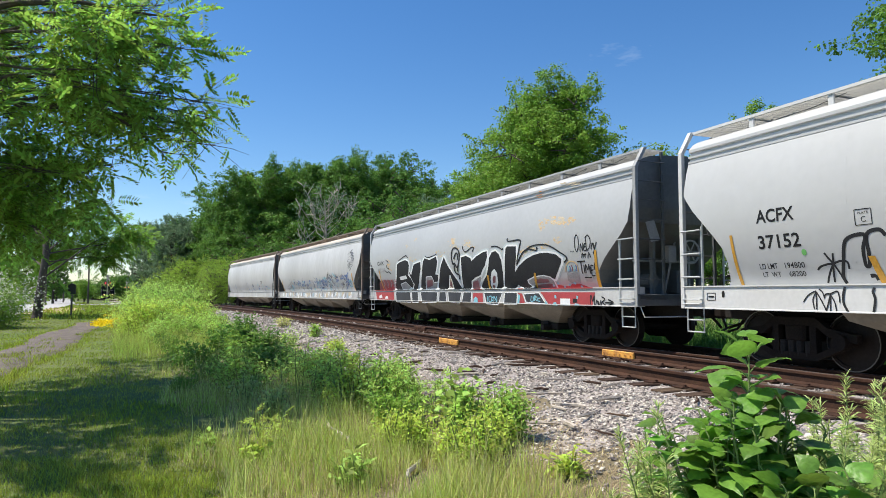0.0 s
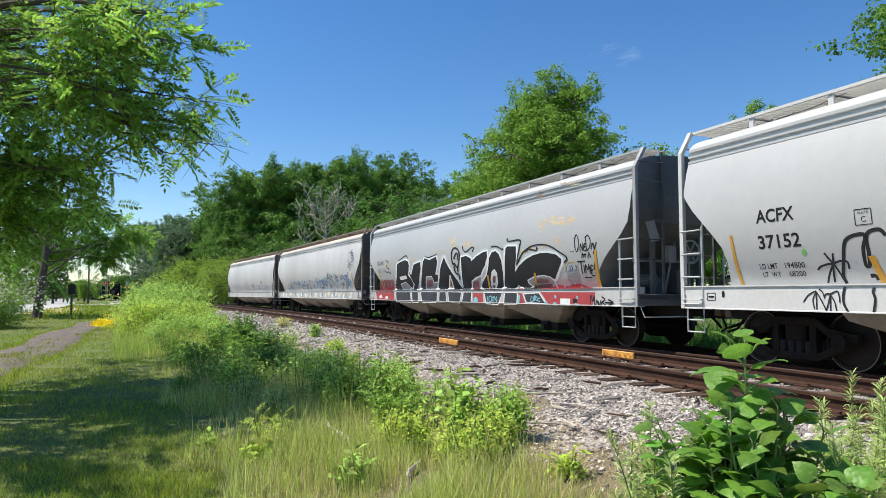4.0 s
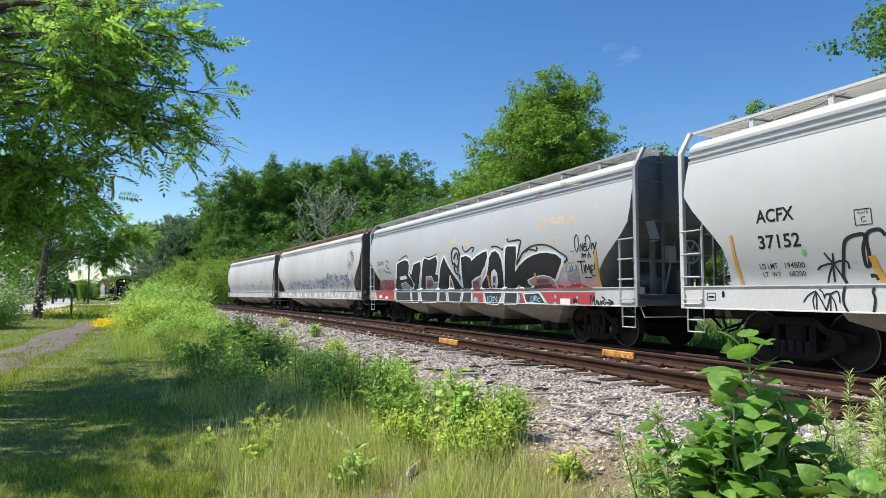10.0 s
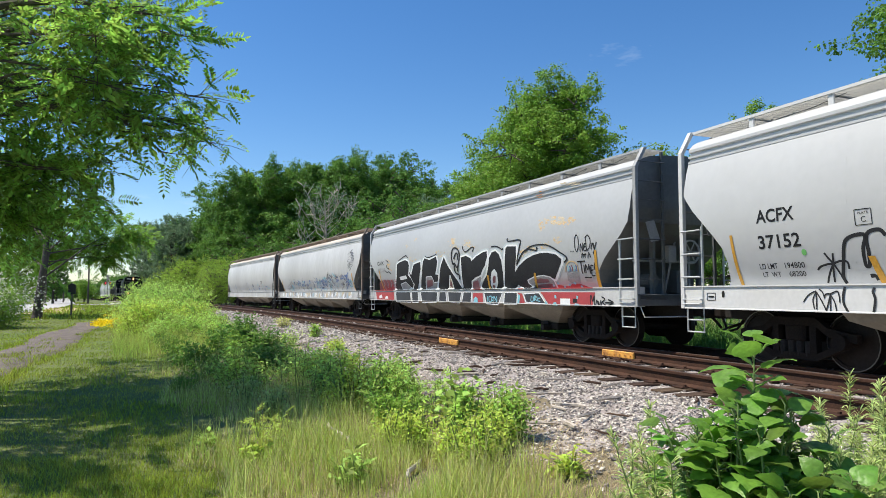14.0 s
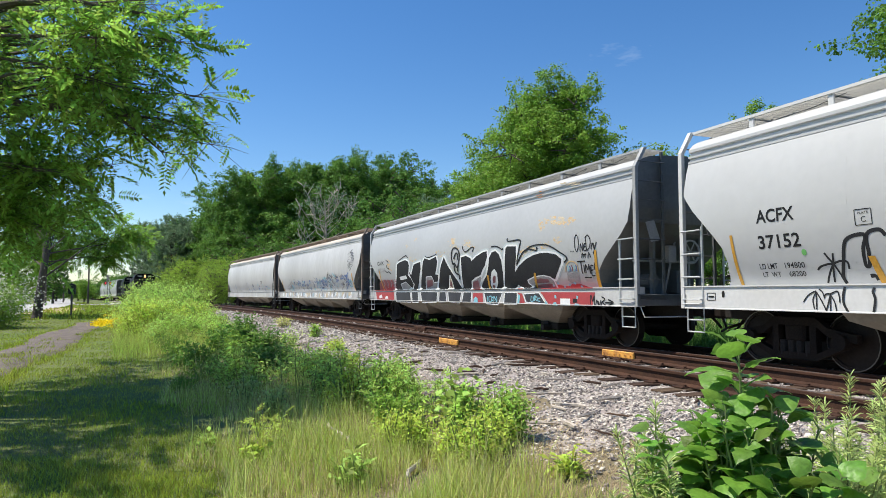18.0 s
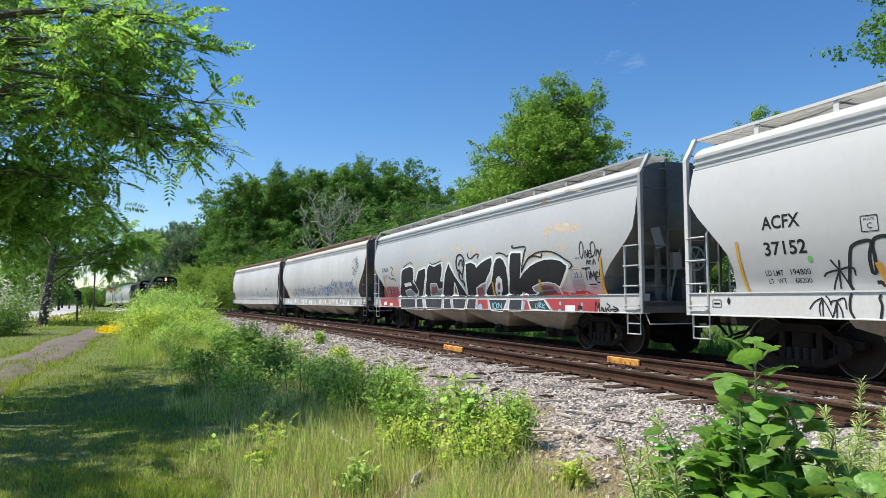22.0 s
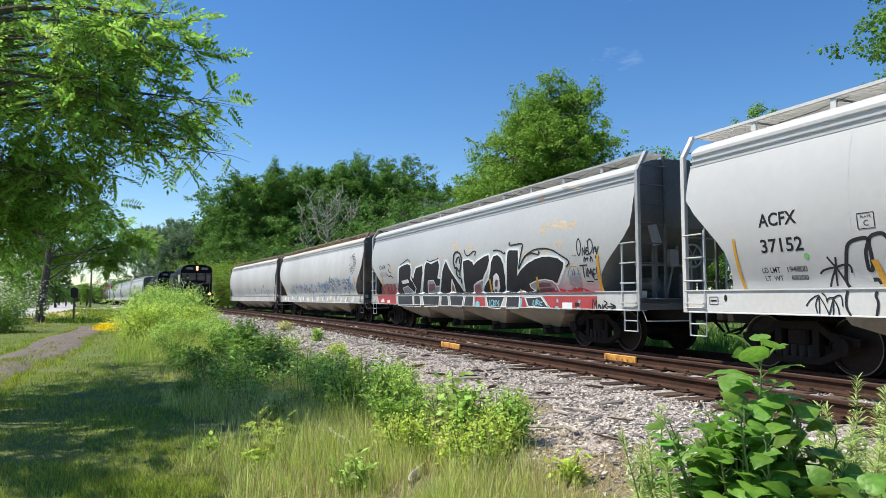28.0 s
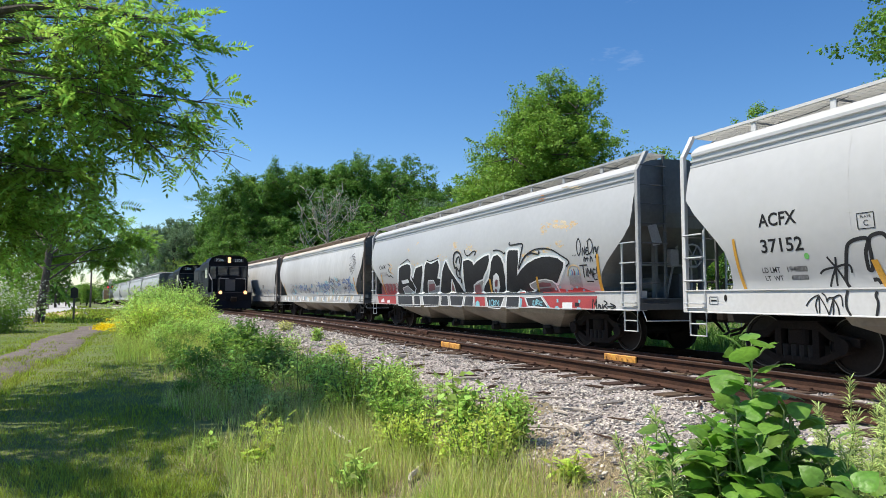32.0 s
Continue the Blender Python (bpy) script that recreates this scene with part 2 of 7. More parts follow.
class Shape:
    """Gathers points and faces for one mesh."""

    def __init__(self):
        self.v, self.f = [], []

    def add(self, verts, faces):
        o = len(self.v)
        self.v += [tuple(p) for p in verts]
        self.f += [tuple(i + o for i in f) for f in faces]
        return self

    def box(self, x0, y0, z0, x1, y1, z1, b=0.0):
        lo, hi = np.minimum((x0, y0, z0), (x1, y1, z1)), np.maximum((x0, y0, z0), (x1, y1, z1))
        b = min(b, 0.45 * (hi - lo).min())
        if b <= 0:
            vs = [(x, y, z) for x in (lo[0], hi[0]) for y in (lo[1], hi[1]) for z in (lo[2], hi[2])]
            return self.add(vs, [(0, 1, 3, 2), (4, 6, 7, 5), (0, 4, 5, 1), (2, 3, 7, 6), (0, 2, 6, 4), (1, 5, 7, 3)])
        vs, mid = [], (lo + hi) / 2
        sg = [(a, c, d) for a in (0, 1) for c in (0, 1) for d in (0, 1)]
        for s in sg:
            for full in range(3):
                vs.append([(hi[k] if s[k] else lo[k]) - (0 if k == full else (b if s[k] else -b)) for k in range(3)])
        at = {s: i * 3 for i, s in enumerate(sg)}
        fs = [(i * 3, i * 3 + 1, i * 3 + 2) for i in range(8)]
        for a in range(3):
            c, d = [k for k in range(3) if k != a]
            for s in (0, 1):
                ring = []
                for p, q in ((0, 0), (1, 0), (1, 1), (0, 1)):
                    t = [0, 0, 0]
                    t[a], t[c], t[d] = s, p, q
                    ring.append(at[tuple(t)] + a)
                fs.append(tuple(ring))
            for p in (0, 1):
                for q in (0, 1):
                    t, u = [0, 0, 0], [0, 0, 0]
                    t[c], t[d], t[a], u[c], u[d], u[a] = p, q, 0, p, q, 1
                    i, j = at[tuple(t)], at[tuple(u)]
                    fs.append((i + c, j + c, j + d, i + d))
        out = []
        for f in fs:
            p = np.array([vs[i] for i in f], float)
            nrm = np.cross(p[1] - p[0], p[2] - p[0])
            out.append(f if nrm @ (p.mean(0) - mid) > 0 else f[::-1])
        return self.add(vs, out)

    def tube(self, pts, r, n=6, cap=True):
        pts = [Vector(p) for p in pts]
        rs = r if isinstance(r, (list, tuple)) else [r] * len(pts)
        vs, fs = [], []
        for i, p in enumerate(pts):
            d = (pts[min(i + 1, len(pts) - 1)] - pts[max(i - 1, 0)]).normalized()
            a = d.orthogonal().normalized() if abs(d.z) > 0.9 else d.cross(Vector((0, 0, 1))).normalized()
            c = d.cross(a)
            for k in range(n):
                w = 2 * math.pi * k / n
                vs.append(p + float(rs[i]) * (math.cos(w) * a + math.sin(w) * c))
        for i in range(len(pts) - 1):
            for k in range(n):
                q = (k + 1) % n
                fs.append((i * n + k, i * n + q, (i + 1) * n + q, (i + 1) * n + k))
        if cap:
            fs += [tuple(range(n))[::-1], tuple(range((len(pts) - 1) * n, len(pts) * n))]
        return self.add(vs, fs)

    def prism(self, outline, a0, a1, axis=1):
        """A closed outline of (u, v), stretched along an axis: 0 (u, v = y, z), 1 (x, z) or 2 (x, y)."""
        n = len(outline)
        put = {0: lambda u, v, a: (a, u, v), 1: lambda u, v, a: (u, a, v), 2: lambda u, v, a: (u, v, a)}[axis]
        vs = [put(u, v, a) for a in (a0, a1) for u, v in outline]
        fs = [(i, (i + 1) % n, n + (i + 1) % n, n + i) for i in range(n)] + [tuple(range(n))[::-1], tuple(range(n, 2 * n))]
        return self.add(vs, fs)

    def disc(self, c, axis, r0, r1, thick, n=20):
        """A ring or, with r0 = 0, a disc round an axis (0, 1, 2), centred on c."""
        e = [Vector((1, 0, 0)), Vector((0, 1, 0)), Vector((0, 0, 1))]
        d, a, b2 = e[axis], e[(axis + 1) % 3], e[(axis + 2) % 3]
        c = Vector(c)
        vs, fs = [], []
        for k in range(n):
            w = 2 * math.pi * k / n
            q = math.cos(w) * a + math.sin(w) * b2
            vs += [c - d * thick / 2 + q * r1, c + d * thick / 2 + q * r1, c + d * thick / 2 + q * r0, c - d * thick / 2 + q * r0]
        for k in range(n):
            i, j = 4 * k, 4 * ((k + 1) % n)
            for m0 in range(4):
                m1 = (m0 + 1) % 4
                fs.append((i + m0, j + m0, j + m1, i + m1))
        return self.add(vs, fs)

    def beam(self, pts, axis, a0, a1, deep):
        """A bent bar of the given depth through points of (u, v), between a0 and a1 on the axis."""
        top = [(u, v + deep / 2) for u, v in pts]
        return self.prism(top + [(u, v - deep) for u, v in top[::-1]], a0, a1, axis)

    def mesh(self, name, mat, smooth=False):
        me = bpy.data.meshes.new(name)
        me.from_pydata(self.v, [], self.f)
        if mat:
            me.materials.append(mat)
        if smooth:
            me.shade_smooth()
        me.update()
        return me


def part(name, shape, mat, parent=None, label="", smooth=False):
    """Links a shape (or a ready mesh) as ONE mesh object under a thing or a part."""
    me = shape if isinstance(shape, bpy.types.Mesh) else shape.mesh(name, mat, smooth)
    ob = new(name, me)
    ob.parent = parent
    return tagged(ob, label)


def raw_mesh(name, verts, faces, mat, flat=False):
    """A mesh from numpy arrays of points and of faces of one size."""
    me = bpy.data.meshes.new(name)
    k = faces.shape[1]
    me.vertices.add(len(verts))
    me.vertices.foreach_set("co", np.ascontiguousarray(verts, dtype=np.float32).ravel())
    me.loops.add(faces.size)
    me.loops.foreach_set("vertex_index", np.ascontiguousarray(faces, dtype=np.int32).ravel())
    me.polygons.add(len(faces))
    me.polygons.foreach_set("loop_start", np.arange(0, faces.size, k, dtype=np.int32))
    me.polygons.foreach_set("loop_total", np.full(len(faces), k, dtype=np.int32))
    me.materials.append(mat)
    me.update(calc_edges=True)
    if flat:
        me.shade_flat()
    return me


# ---- the line: a curve to the left, straight beyond 82 m; the siding lies 3.78 m beyond the main track ----
BEND, STRAIGHT = 0.0017, 82.0
MAIN, SIDING = 3.78, 0.0
SIDING_Z = -0.22


def fall(s):
    """The line drops gently in the distance."""
    return -max(min(s, 250.0) - 70.0, 0.0) * 0.0048


def on_line(s, off, z=0.0):
    """A point s metres along the siding's centre line and off metres to its left, with the heading of the line there."""
    c = min(s, STRAIGHT)
    th, ex = BEND * c, s - c
    x = 10.6 - (1 - math.cos(th)) / BEND - math.sin(th) * ex
    y = math.sin(th) / BEND + math.cos(th) * ex
    return Vector((x - off * math.cos(th), y - off * math.sin(th), z + fall(s))), th


def seat(s, off, z=0.0):
    """The pose of a vehicle on the line: its own y axis runs away along the track."""
    p, th = on_line(s, off, z)
    return Matrix.Translation(p) @ Matrix.Rotation(th, 4, "Z")


# ---- ground: one sheet, raised to the ballast bed along the two tracks ----
def beside(x, y):
    """Metres to the right of the main track's centre line, for arrays of x and y."""
    c = np.minimum(y, STRAIGHT)
    mid = 10.6 - MAIN - BEND * c * c / 2 - BEND * STRAIGHT * np.maximum(y - STRAIGHT, 0)
    return (x - mid) * np.cos(BEND * c)


PROFILE_D = (-60, -4.6, -3.4, -2.1, -1.8, 1.7, 2.1, 5.6, 6.4, 9.0, 30)
PROFILE_Z = (-0.50, -0.50, -0.40, -0.22, -0.20, -0.20, -0.40, -0.41, -0.62, -0.72, -0.6)


def rough_noise(x, y, f, seed=0.0):
    return (np.sin(x * f + 1.3 * np.sin(y * f * 0.7 + seed)) * np.cos(y * f * 0.9 + 1.7 * np.sin(x * f * 0.6 + 2 * seed)))


def ground_z(x, y):
    x, y = np.asarray(x, float), np.asarray(y, float)
    d = beside(x, y)
    z = np.interp(d, PROFILE_D, PROFILE_Z)
    soil = np.clip((-d - 2.2) / 2.0, 0, 1)
    z = z + soil * (0.035 * rough_noise(x, y, 0.9) + 0.02 * rough_noise(x, y, 2.7, 1.0)) * np.exp(-np.maximum(y, 0) / 60)
    z = z + 0.012 * rough_noise(x, y, 6.0, 2.0) * np.clip(1 - soil, 0.3, 1)
    return z - np.clip(np.minimum(y, 250) - 70, 0, None) * 0.0048


def spread(lo, hi, step, far_lo, far_hi, grow=1.16):
    mid = list(np.arange(lo, hi + 1e-6, step))
    s, a = step, lo
    while a > far_lo:
        s *= grow
        a -= s
        mid.insert(0, a)
    s, a = step, hi
    while a < far_hi:
        s *= grow
        a += s
        mid.append(a)
    return np.array(mid)


gx, gy = spread(-8, 13, 0.25, -1500, 1500), spread(2, 45, 0.4, -600, 3000)
GX, GY = np.meshgrid(gx, gy)
gv = np.stack([GX, GY, ground_z(GX, GY)], -1).reshape(-1, 3)
nx = len(gx)
ii = (np.arange(len(gy) - 1)[:, None] * nx + np.arange(nx - 1)[None, :]).ravel()
ground_mesh = raw_mesh("ground", gv, np.stack([ii, ii + 1, ii + nx + 1, ii + nx], -1), material(
    "grassy_soil", (0.085, 0.125, 0.022), 0.95, 0, 0.25, 0.25, 25, 0.5, (0.13, 0.125, 0.045), 0.6))
ground_mesh.materials.append(material("fine_ballast", (0.33, 0.29, 0.275), 0.9, 0, 0.35, 1.5, 28, 0.9, (0.22, 0.18, 0.16), 0.5))
fx, fy = gv[ii, 0] + 0.12, gv[ii, 1] + 0.2
fd = beside(fx, fy) + 0.5 * rough_noise(fx, fy, 1.1, 0.5) + 0.25 * rough_noise(fx, fy, 3.1, 1.5)
stony = (fd > np.where(fy < 11, -3.1, -3.5)) & (fd < 6.6) & (np.abs(fy) < 400)
ground_mesh.materials.append(material("straw_littered_soil", (0.21, 0.165, 0.105), 0.95, 0, 0.35, 2.2, 40, 0.6, (0.115, 0.10, 0.05), 0.7))
strawy = (fd > -6.2) & ~stony & (fd < 0) & (fy < 60) & (fy > -20)
ground_mesh.polygons.foreach_set("material_index", np.where(stony, 1, np.where(strawy, 2, 0)).astype(np.int32))
ground_mesh.shade_smooth()
tagged(new("ground", ground_mesh), "grassy soil rising to a grey stone ballast bed", "ground", kind="structure")


# ---- tracks ----
RAIL = [(-0.07, -0.17), (0.07, -0.17), (0.07, -0.155), (0.015, -0.13), (0.012, -0.05), (0.036, -0.035), (0.036, -0.006), (0.028, 0.0),
        (-0.028, 0.0), (-0.036, -0.006), (-0.036, -0.035), (-0.012, -0.05), (-0.015, -0.13), (-0.07, -0.155)]


def sweep(profile, s0, s1, off, z, step=2.0):
    sh, n = Shape(), len(profile)
    ss = np.linspace(s0, s1, max(2, int((s1 - s0) / step)))
    for i, s in enumerate(ss):
        m = seat(float(s), off, z)
        sh.v += [tuple(m @ Vector((u, 0, v))) for u, v in profile]
        if i:
            a, b = (i - 1) * n, i * n
            sh.f += [(a + k, a + (k + 1) % n, b + (k + 1) % n, b + k) for k in range(n)]
    return sh


def track(off, z, s0, s1, label):
    root = tagged(new("railway_track"), label, "track", kind="structure")
    for side in (0.7525, -0.7525):
        part("rail", sweep(RAIL, s0, s1, off + side, z), M_RAIL, root)
        part("rail_head", sweep([(-0.03, 0.0), (0.03, 0.0), (0.028, 0.003), (-0.028, 0.003)], s0, s1, off + side, z), M_HEAD, root, "worn brown running surface")
    return root


main_track = track(MAIN, 0.0, -40, 420, "rusty steel rails on weathered wooden sleepers")
side_track = track(SIDING, SIDING_Z, -40, 120, "rusty siding rails under the standing hopper cars")


# ---- covered hopper cars ----
CAR_L = 19.56
POST = 9.12
HALF = [(1.18, 1.22), (1.32, 1.29), (1.60, 1.41), (2.0, 1.525), (2.4, 1.58), (2.8, 1.585), (3.2, 1.545), (3.55, 1.465), (3.74, 1.41)]
_z = np.linspace(1.18, 3.74, 30)
_fit = np.polyfit([p[0] for p in HALF], [p[1] for p in HALF], 5)
HALF = [(float(z), float(np.polyval(_fit, z))) for z in _z]
ROOF = [(3.97, 1.40), (4.05, 1.32), (4.12, 1.20), (4.18, 1.02), (4.23, 0.6), (4.25, 0.0)]


def half_width(z):
    return float(np.interp(z, [p[0] for p in HALF], [p[1] for p in HALF]))


END_Z = (1.18, 1.36, 1.46, 1.76, 2.01, 2.24, 2.50, 2.74, 3.05)
# how far each kind of side sheet reaches towards the ends: the white car, the grey ones and the full-length one
ENDS = ((8.20, 8.14, 8.07, 8.02, 8.08, 8.25, 8.49, 8.73, 8.98), (7.82, 7.73, 7.69, 7.82, 8.10, 8.42, 8.76, 8.98, 9.04), (8.90, 8.92, 8.94, 8.96, 8.97, 8.97, 8.98, 8.98, 8.98))


def body_mesh(name, mat, roof_mat, END_Y):
    """The rounded tank of a hopper car, with three ribs along the eaves, cut back under both ends by the slope sheets."""
    side = sorted([p for p in HALF if p[0] < 3.66] + [(z, half_width(z)) for z in END_Z[1:] + (3.67,)])
    side += [(3.68, 1.44), (3.715, 1.44), (3.73, 1.395), (3.775, 1.39), (3.785, 1.43), (3.82, 1.43), (3.832, 1.38), (3.89, 1.375), (3.90, 1.415), (3.95, 1.415)] + ROOF
    n = len(side)
    ys = [-1, -0.75, -0.5, -0.25, 0, 0.25, 0.5, 0.75, 1]
    verts, faces, mats = [], [], []
    for sx in (-1, 1):
        for z, w in side:
            e = float(np.interp(z, END_Z, END_Y))
            verts += [(sx * w, e * t, z) for t in ys]
    k = len(ys)
    for h in (0, 1):
        for i in range(n - 1):
            for j in range(k - 1):
                p = (h * n + i) * k + j
                q = (p, p + 1, p + k + 1, p + k)
                faces.append(q if h else q[::-1])
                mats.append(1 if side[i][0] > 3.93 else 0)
    skin = len(faces)
    # end faces take slot 2, whose darkened colour stands for shade in the gap
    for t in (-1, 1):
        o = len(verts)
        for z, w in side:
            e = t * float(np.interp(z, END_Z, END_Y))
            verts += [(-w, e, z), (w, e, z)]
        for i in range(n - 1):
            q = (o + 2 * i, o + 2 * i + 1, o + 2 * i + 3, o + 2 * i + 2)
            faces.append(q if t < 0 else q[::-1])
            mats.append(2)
    faces.append((0, k - 1, n * k + k - 1, n * k))
    mats.append(0)
    me = bpy.data.meshes.new(name)
    me.from_pydata(verts, [], faces)
    me.polygons.foreach_set("material_index", np.array(mats, dtype=np.int32))
    sharp = [skin > i and not (3.65 < verts[f[0]][2] < 3.97) for i, f in enumerate(faces)]
    me.polygons.foreach_set("use_smooth", np.array(sharp, dtype=bool))
    me.materials.append(mat)
    me.materials.append(roof_mat)
    me.materials.append(M_END_SHADE)
    me.update()
    return me


def make_truck(parent, y):
    bolster = part("truck", Shape().box(-1.05, y - 0.2, 0.42, 1.05, y + 0.2, 0.72, 0.04).box(-0.35, y - 0.35, 0.62, 0.35, y + 0.35, 0.8, 0.03), M_TRUCK, parent, "dark cast steel bogie")
    for sx in (-1, 1):
        x0, x1 = sx * 0.94, sx * 1.06
        sh = Shape().beam([(y - 1.12, 0.52), (y - 0.62, 0.60), (y - 0.40, 0.76), (y + 0.40, 0.76), (y + 0.62, 0.60), (y + 1.12, 0.52)], 0, x0, x1, 0.13)
        sh.beam([(y - 0.95, 0.44), (y - 0.42, 0.20), (y + 0.42, 0.20), (y + 0.95, 0.44)], 0, x0, x1, 0.11)
        for cy in (-0.36, 0.36):
            sh.box(x0, y + cy - 0.06, 0.22, x1, y + cy + 0.06, 0.74)
        for ay in (-0.86, 0.86):
            sh.disc((sx * 1.06, y + ay, 0.46), 0, 0.0, 0.13, 0.16, 12)
        part("sideframe", sh, M_TRUCK, bolster)
        spring = Shape()
        for dy in (-0.24, -0.08, 0.08, 0.24):
            spring.tube([(sx * 1.0, y + dy, 0.2), (sx * 1.0, y + dy, 0.44)], 0.065, 8)
        part("spring_nest", spring, M_DARK, bolster)
        for ay in (-0.86, 0.86):
            w = part("wheel", Shape().disc((sx * 0.76, y + ay, 0.455), 0, 0.0, 0.42, 0.05, 28).disc((sx * 0.755, y + ay, 0.455), 0, 0.39, 0.455, 0.11, 28).disc((sx * 0.69, y + ay, 0.455), 0, 0.40, 0.48, 0.03, 28), M_WHEEL, bolster)
    for sx in (-1, 1):
        for ay in (-0.86, 0.86):
            part("wheel_rim", Shape().disc((sx * 0.815, y + ay, 0.455), 0, 0.436, 0.452, 0.008, 28), M_TREAD, bolster, "bright worn rim")
    for ay in (-0.86, 0.86):
        part("axle", Shape().tube([(-1.0, y + ay, 0.455), (1.0, y + ay, 0.455)], 0.08, 10), M_TRUCK, bolster)
    return bolster


def rungs(sh, x0, x1, y0, y1, zs, r=0.014, out=0.06, along="y"):
    for z in zs:
        if along == "y":
            s = math.copysign(out, x0)
            sh.tube([(x0, y0, z), (x0 + s, y0, z), (x0 + s, y1, z), (x0, y1, z)], r, 5)
        else:
            s = math.copysign(out, y0)
            sh.tube([(x0, y0, z), (x0, y0 + s, z), (x1, y0 + s, z), (x1, y0, z)], r, 5)


def hopper(body_mat, roof_mat, sill_mat, label, bays=4, post_mat=None, iron=None, grating=None, ends=1):
    post_mat, iron = post_mat or sill_mat, iron or M_GALV
    car = tagged(new("hopper_car"), label, "freight car", "covered hopper cars")
    part("body", body_mesh("body", body_mat, roof_mat, ENDS[ends]), None, car)
    for sx in (-1, 1):
        line = [(1.28, 0.93), (1.515, 0.93), (1.515, 0.945), (1.50, 0.955), (1.50, 1.325), (1.525, 1.33), (1.525, 1.352), (1.28, 1.352)]
        sill = Shape().prism([(sx * u, v) for u, v in line], -POST, POST, 1)
        part("side_sill", sill, sill_mat, car)
    part("centre_sill", Shape().box(-0.32, -9.3, 0.72, 0.32, 9.3, 1.06, 0.02), M_DARK, car)
    # discharge bays
    span = 2 * 6.05 / bays
    for i in range(bays):
        y = -6.05 + span * (i + 0.5)
        h = span / 2 - 0.02
        sh = Shape()
        top = [(-1.27, y - h, 0.95), (1.27, y - h, 0.95), (1.27, y + h, 0.95), (-1.27, y + h, 0.95)]
        low = [(-1.22, y - h + 0.10, 0.80), (1.22, y - h + 0.10, 0.80), (1.22, y + h - 0.10, 0.80), (-1.22, y + h - 0.10, 0.80)]
        bot = [(-0.62, y - 0.28, 0.40), (0.62, y - 0.28, 0.40), (0.62, y + 0.28, 0.40), (-0.62, y + 0.28, 0.40)]
        sh.add(top + low + bot, [(0, 1, 5, 4), (1, 2, 6, 5), (2, 3, 7, 6), (3, 0, 4, 7), (4, 5, 9, 8), (5, 6, 10, 9), (6, 7, 11, 10), (7, 4, 8, 11), (8, 9, 10, 11), (3, 2, 1, 0)])
        bay = part("discharge_bay", sh, M_CHUTE, car, "tan grey sloped hopper bottom")
        gate = Shape().box(-0.70, y - 0.36, 0.24, 0.70, y + 0.36, 0.42, 0.03)
        gate.tube([(-0.95, y, 0.30), (0.95, y, 0.30)], 0.09, 10)
        gate.box(-0.80, y - 0.05, 0.20, -0.74, y + 0.30, 0.46, 0.01)
        part("outlet_gate", gate, M_DARK, bay)
    for y in (-7.05, 7.05):
        make_truck(car, y)
    # roof: walkway gratings on brackets, hatches
    for sx in (-1, 1):
        grate = Shape()
        for k in range(19):
            x = sx * (0.66 + 0.0305 * k)
            grate.box(x - 0.003, -POST + 0.06, 4.275, x + 0.003, POST - 0.06, 4.325)
        for y in np.arange(-8.86, 8.88, 0.12):
            grate.box(sx * 0.65, y - 0.006, 4.30, sx * 1.20, y + 0.006, 4.322)
        grate.box(sx * 1.215, -POST + 0.05, 4.285, sx * 1.235, POST - 0.05, 4.335)
        board = part("roof_walkway", grate, grating or M_GRATE, car, "galvanised steel grating")
        for y in np.arange(-7.54, 7.7, 1.594) if ends else np.arange(-7.85, 7.7, 1.55):
            part("bracket", Shape().box(sx * 1.18, y - 0.05, 4.04, sx * 1.21, y + 0.05, 4.30, 0.004).box(sx * 0.6, y - 0.03, 4.262, sx * 1.21, y + 0.03, 4.284), grating or M_GRATE, board)
        for y in (-8.4, -6.9, -3.7, -0.5, 2.7, 5.9):
            part("lashing_rod", Shape().tube([(sx * 1.12, y, 4.26), (sx * 1.10, y + 0.6, 4.19), (sx * 1.12, y + 1.3, 4.16)], 0.007, 5), M_IRON, board)
    for k in range(5):
        part("hatch_cover", Shape().box(-0.45, -7.6 + 3.05 * k, 4.22, 0.45, -4.7 + 3.05 * k, 4.36, 0.05), roof_mat, car)
    # ends
    for e in (-1, 1):
        for sx in (-1, 1):
            post = Shape().box(sx * 1.44, e * POST - 0.05, 0.93, sx * 1.52, e * POST + 0.05, 3.92, 0.006)
            post.prism([(sx * 1.44, 3.90), (sx * 1.52, 3.90), (sx * 1.265, 4.34), (sx * 1.185, 4.34)], e * POST - 0.05, e * POST + 0.05, 1)
            part("corner_post", post, post_mat, car)
            yi = e * (POST - 0.52)
            lad = Shape().tube([(sx * 1.50, yi, 1.0), (sx * 1.50, yi, 2.45)], 0.028, 6)
            lad.tube([(sx * 1.50, yi, 2.40), (sx * 1.46, yi - e * 0.03, 2.72)], 0.014, 5)
            rungs(lad, sx * 1.50, 0, e * (POST - 0.04), yi, (1.10, 1.52, 1.95, 2.38), 0.016)
            part("side_ladder", lad, iron, car)
            st = Shape().tube([(sx * 1.47, e * POST - e * 0.08, 0.95), (sx * 1.47, e * POST - e * 0.08, 0.50), (sx * 1.47, e * POST - e * 0.50, 0.50), (sx * 1.47, e * POST - e * 0.50, 0.95)], 0.02, 6)
            st.tube([(sx * 1.47, e * POST - e * 0.08, 0.72), (sx * 1.47, e * POST - e * 0.50, 0.72)], 0.014, 5)
            part("stirrup_step", st, iron, car)
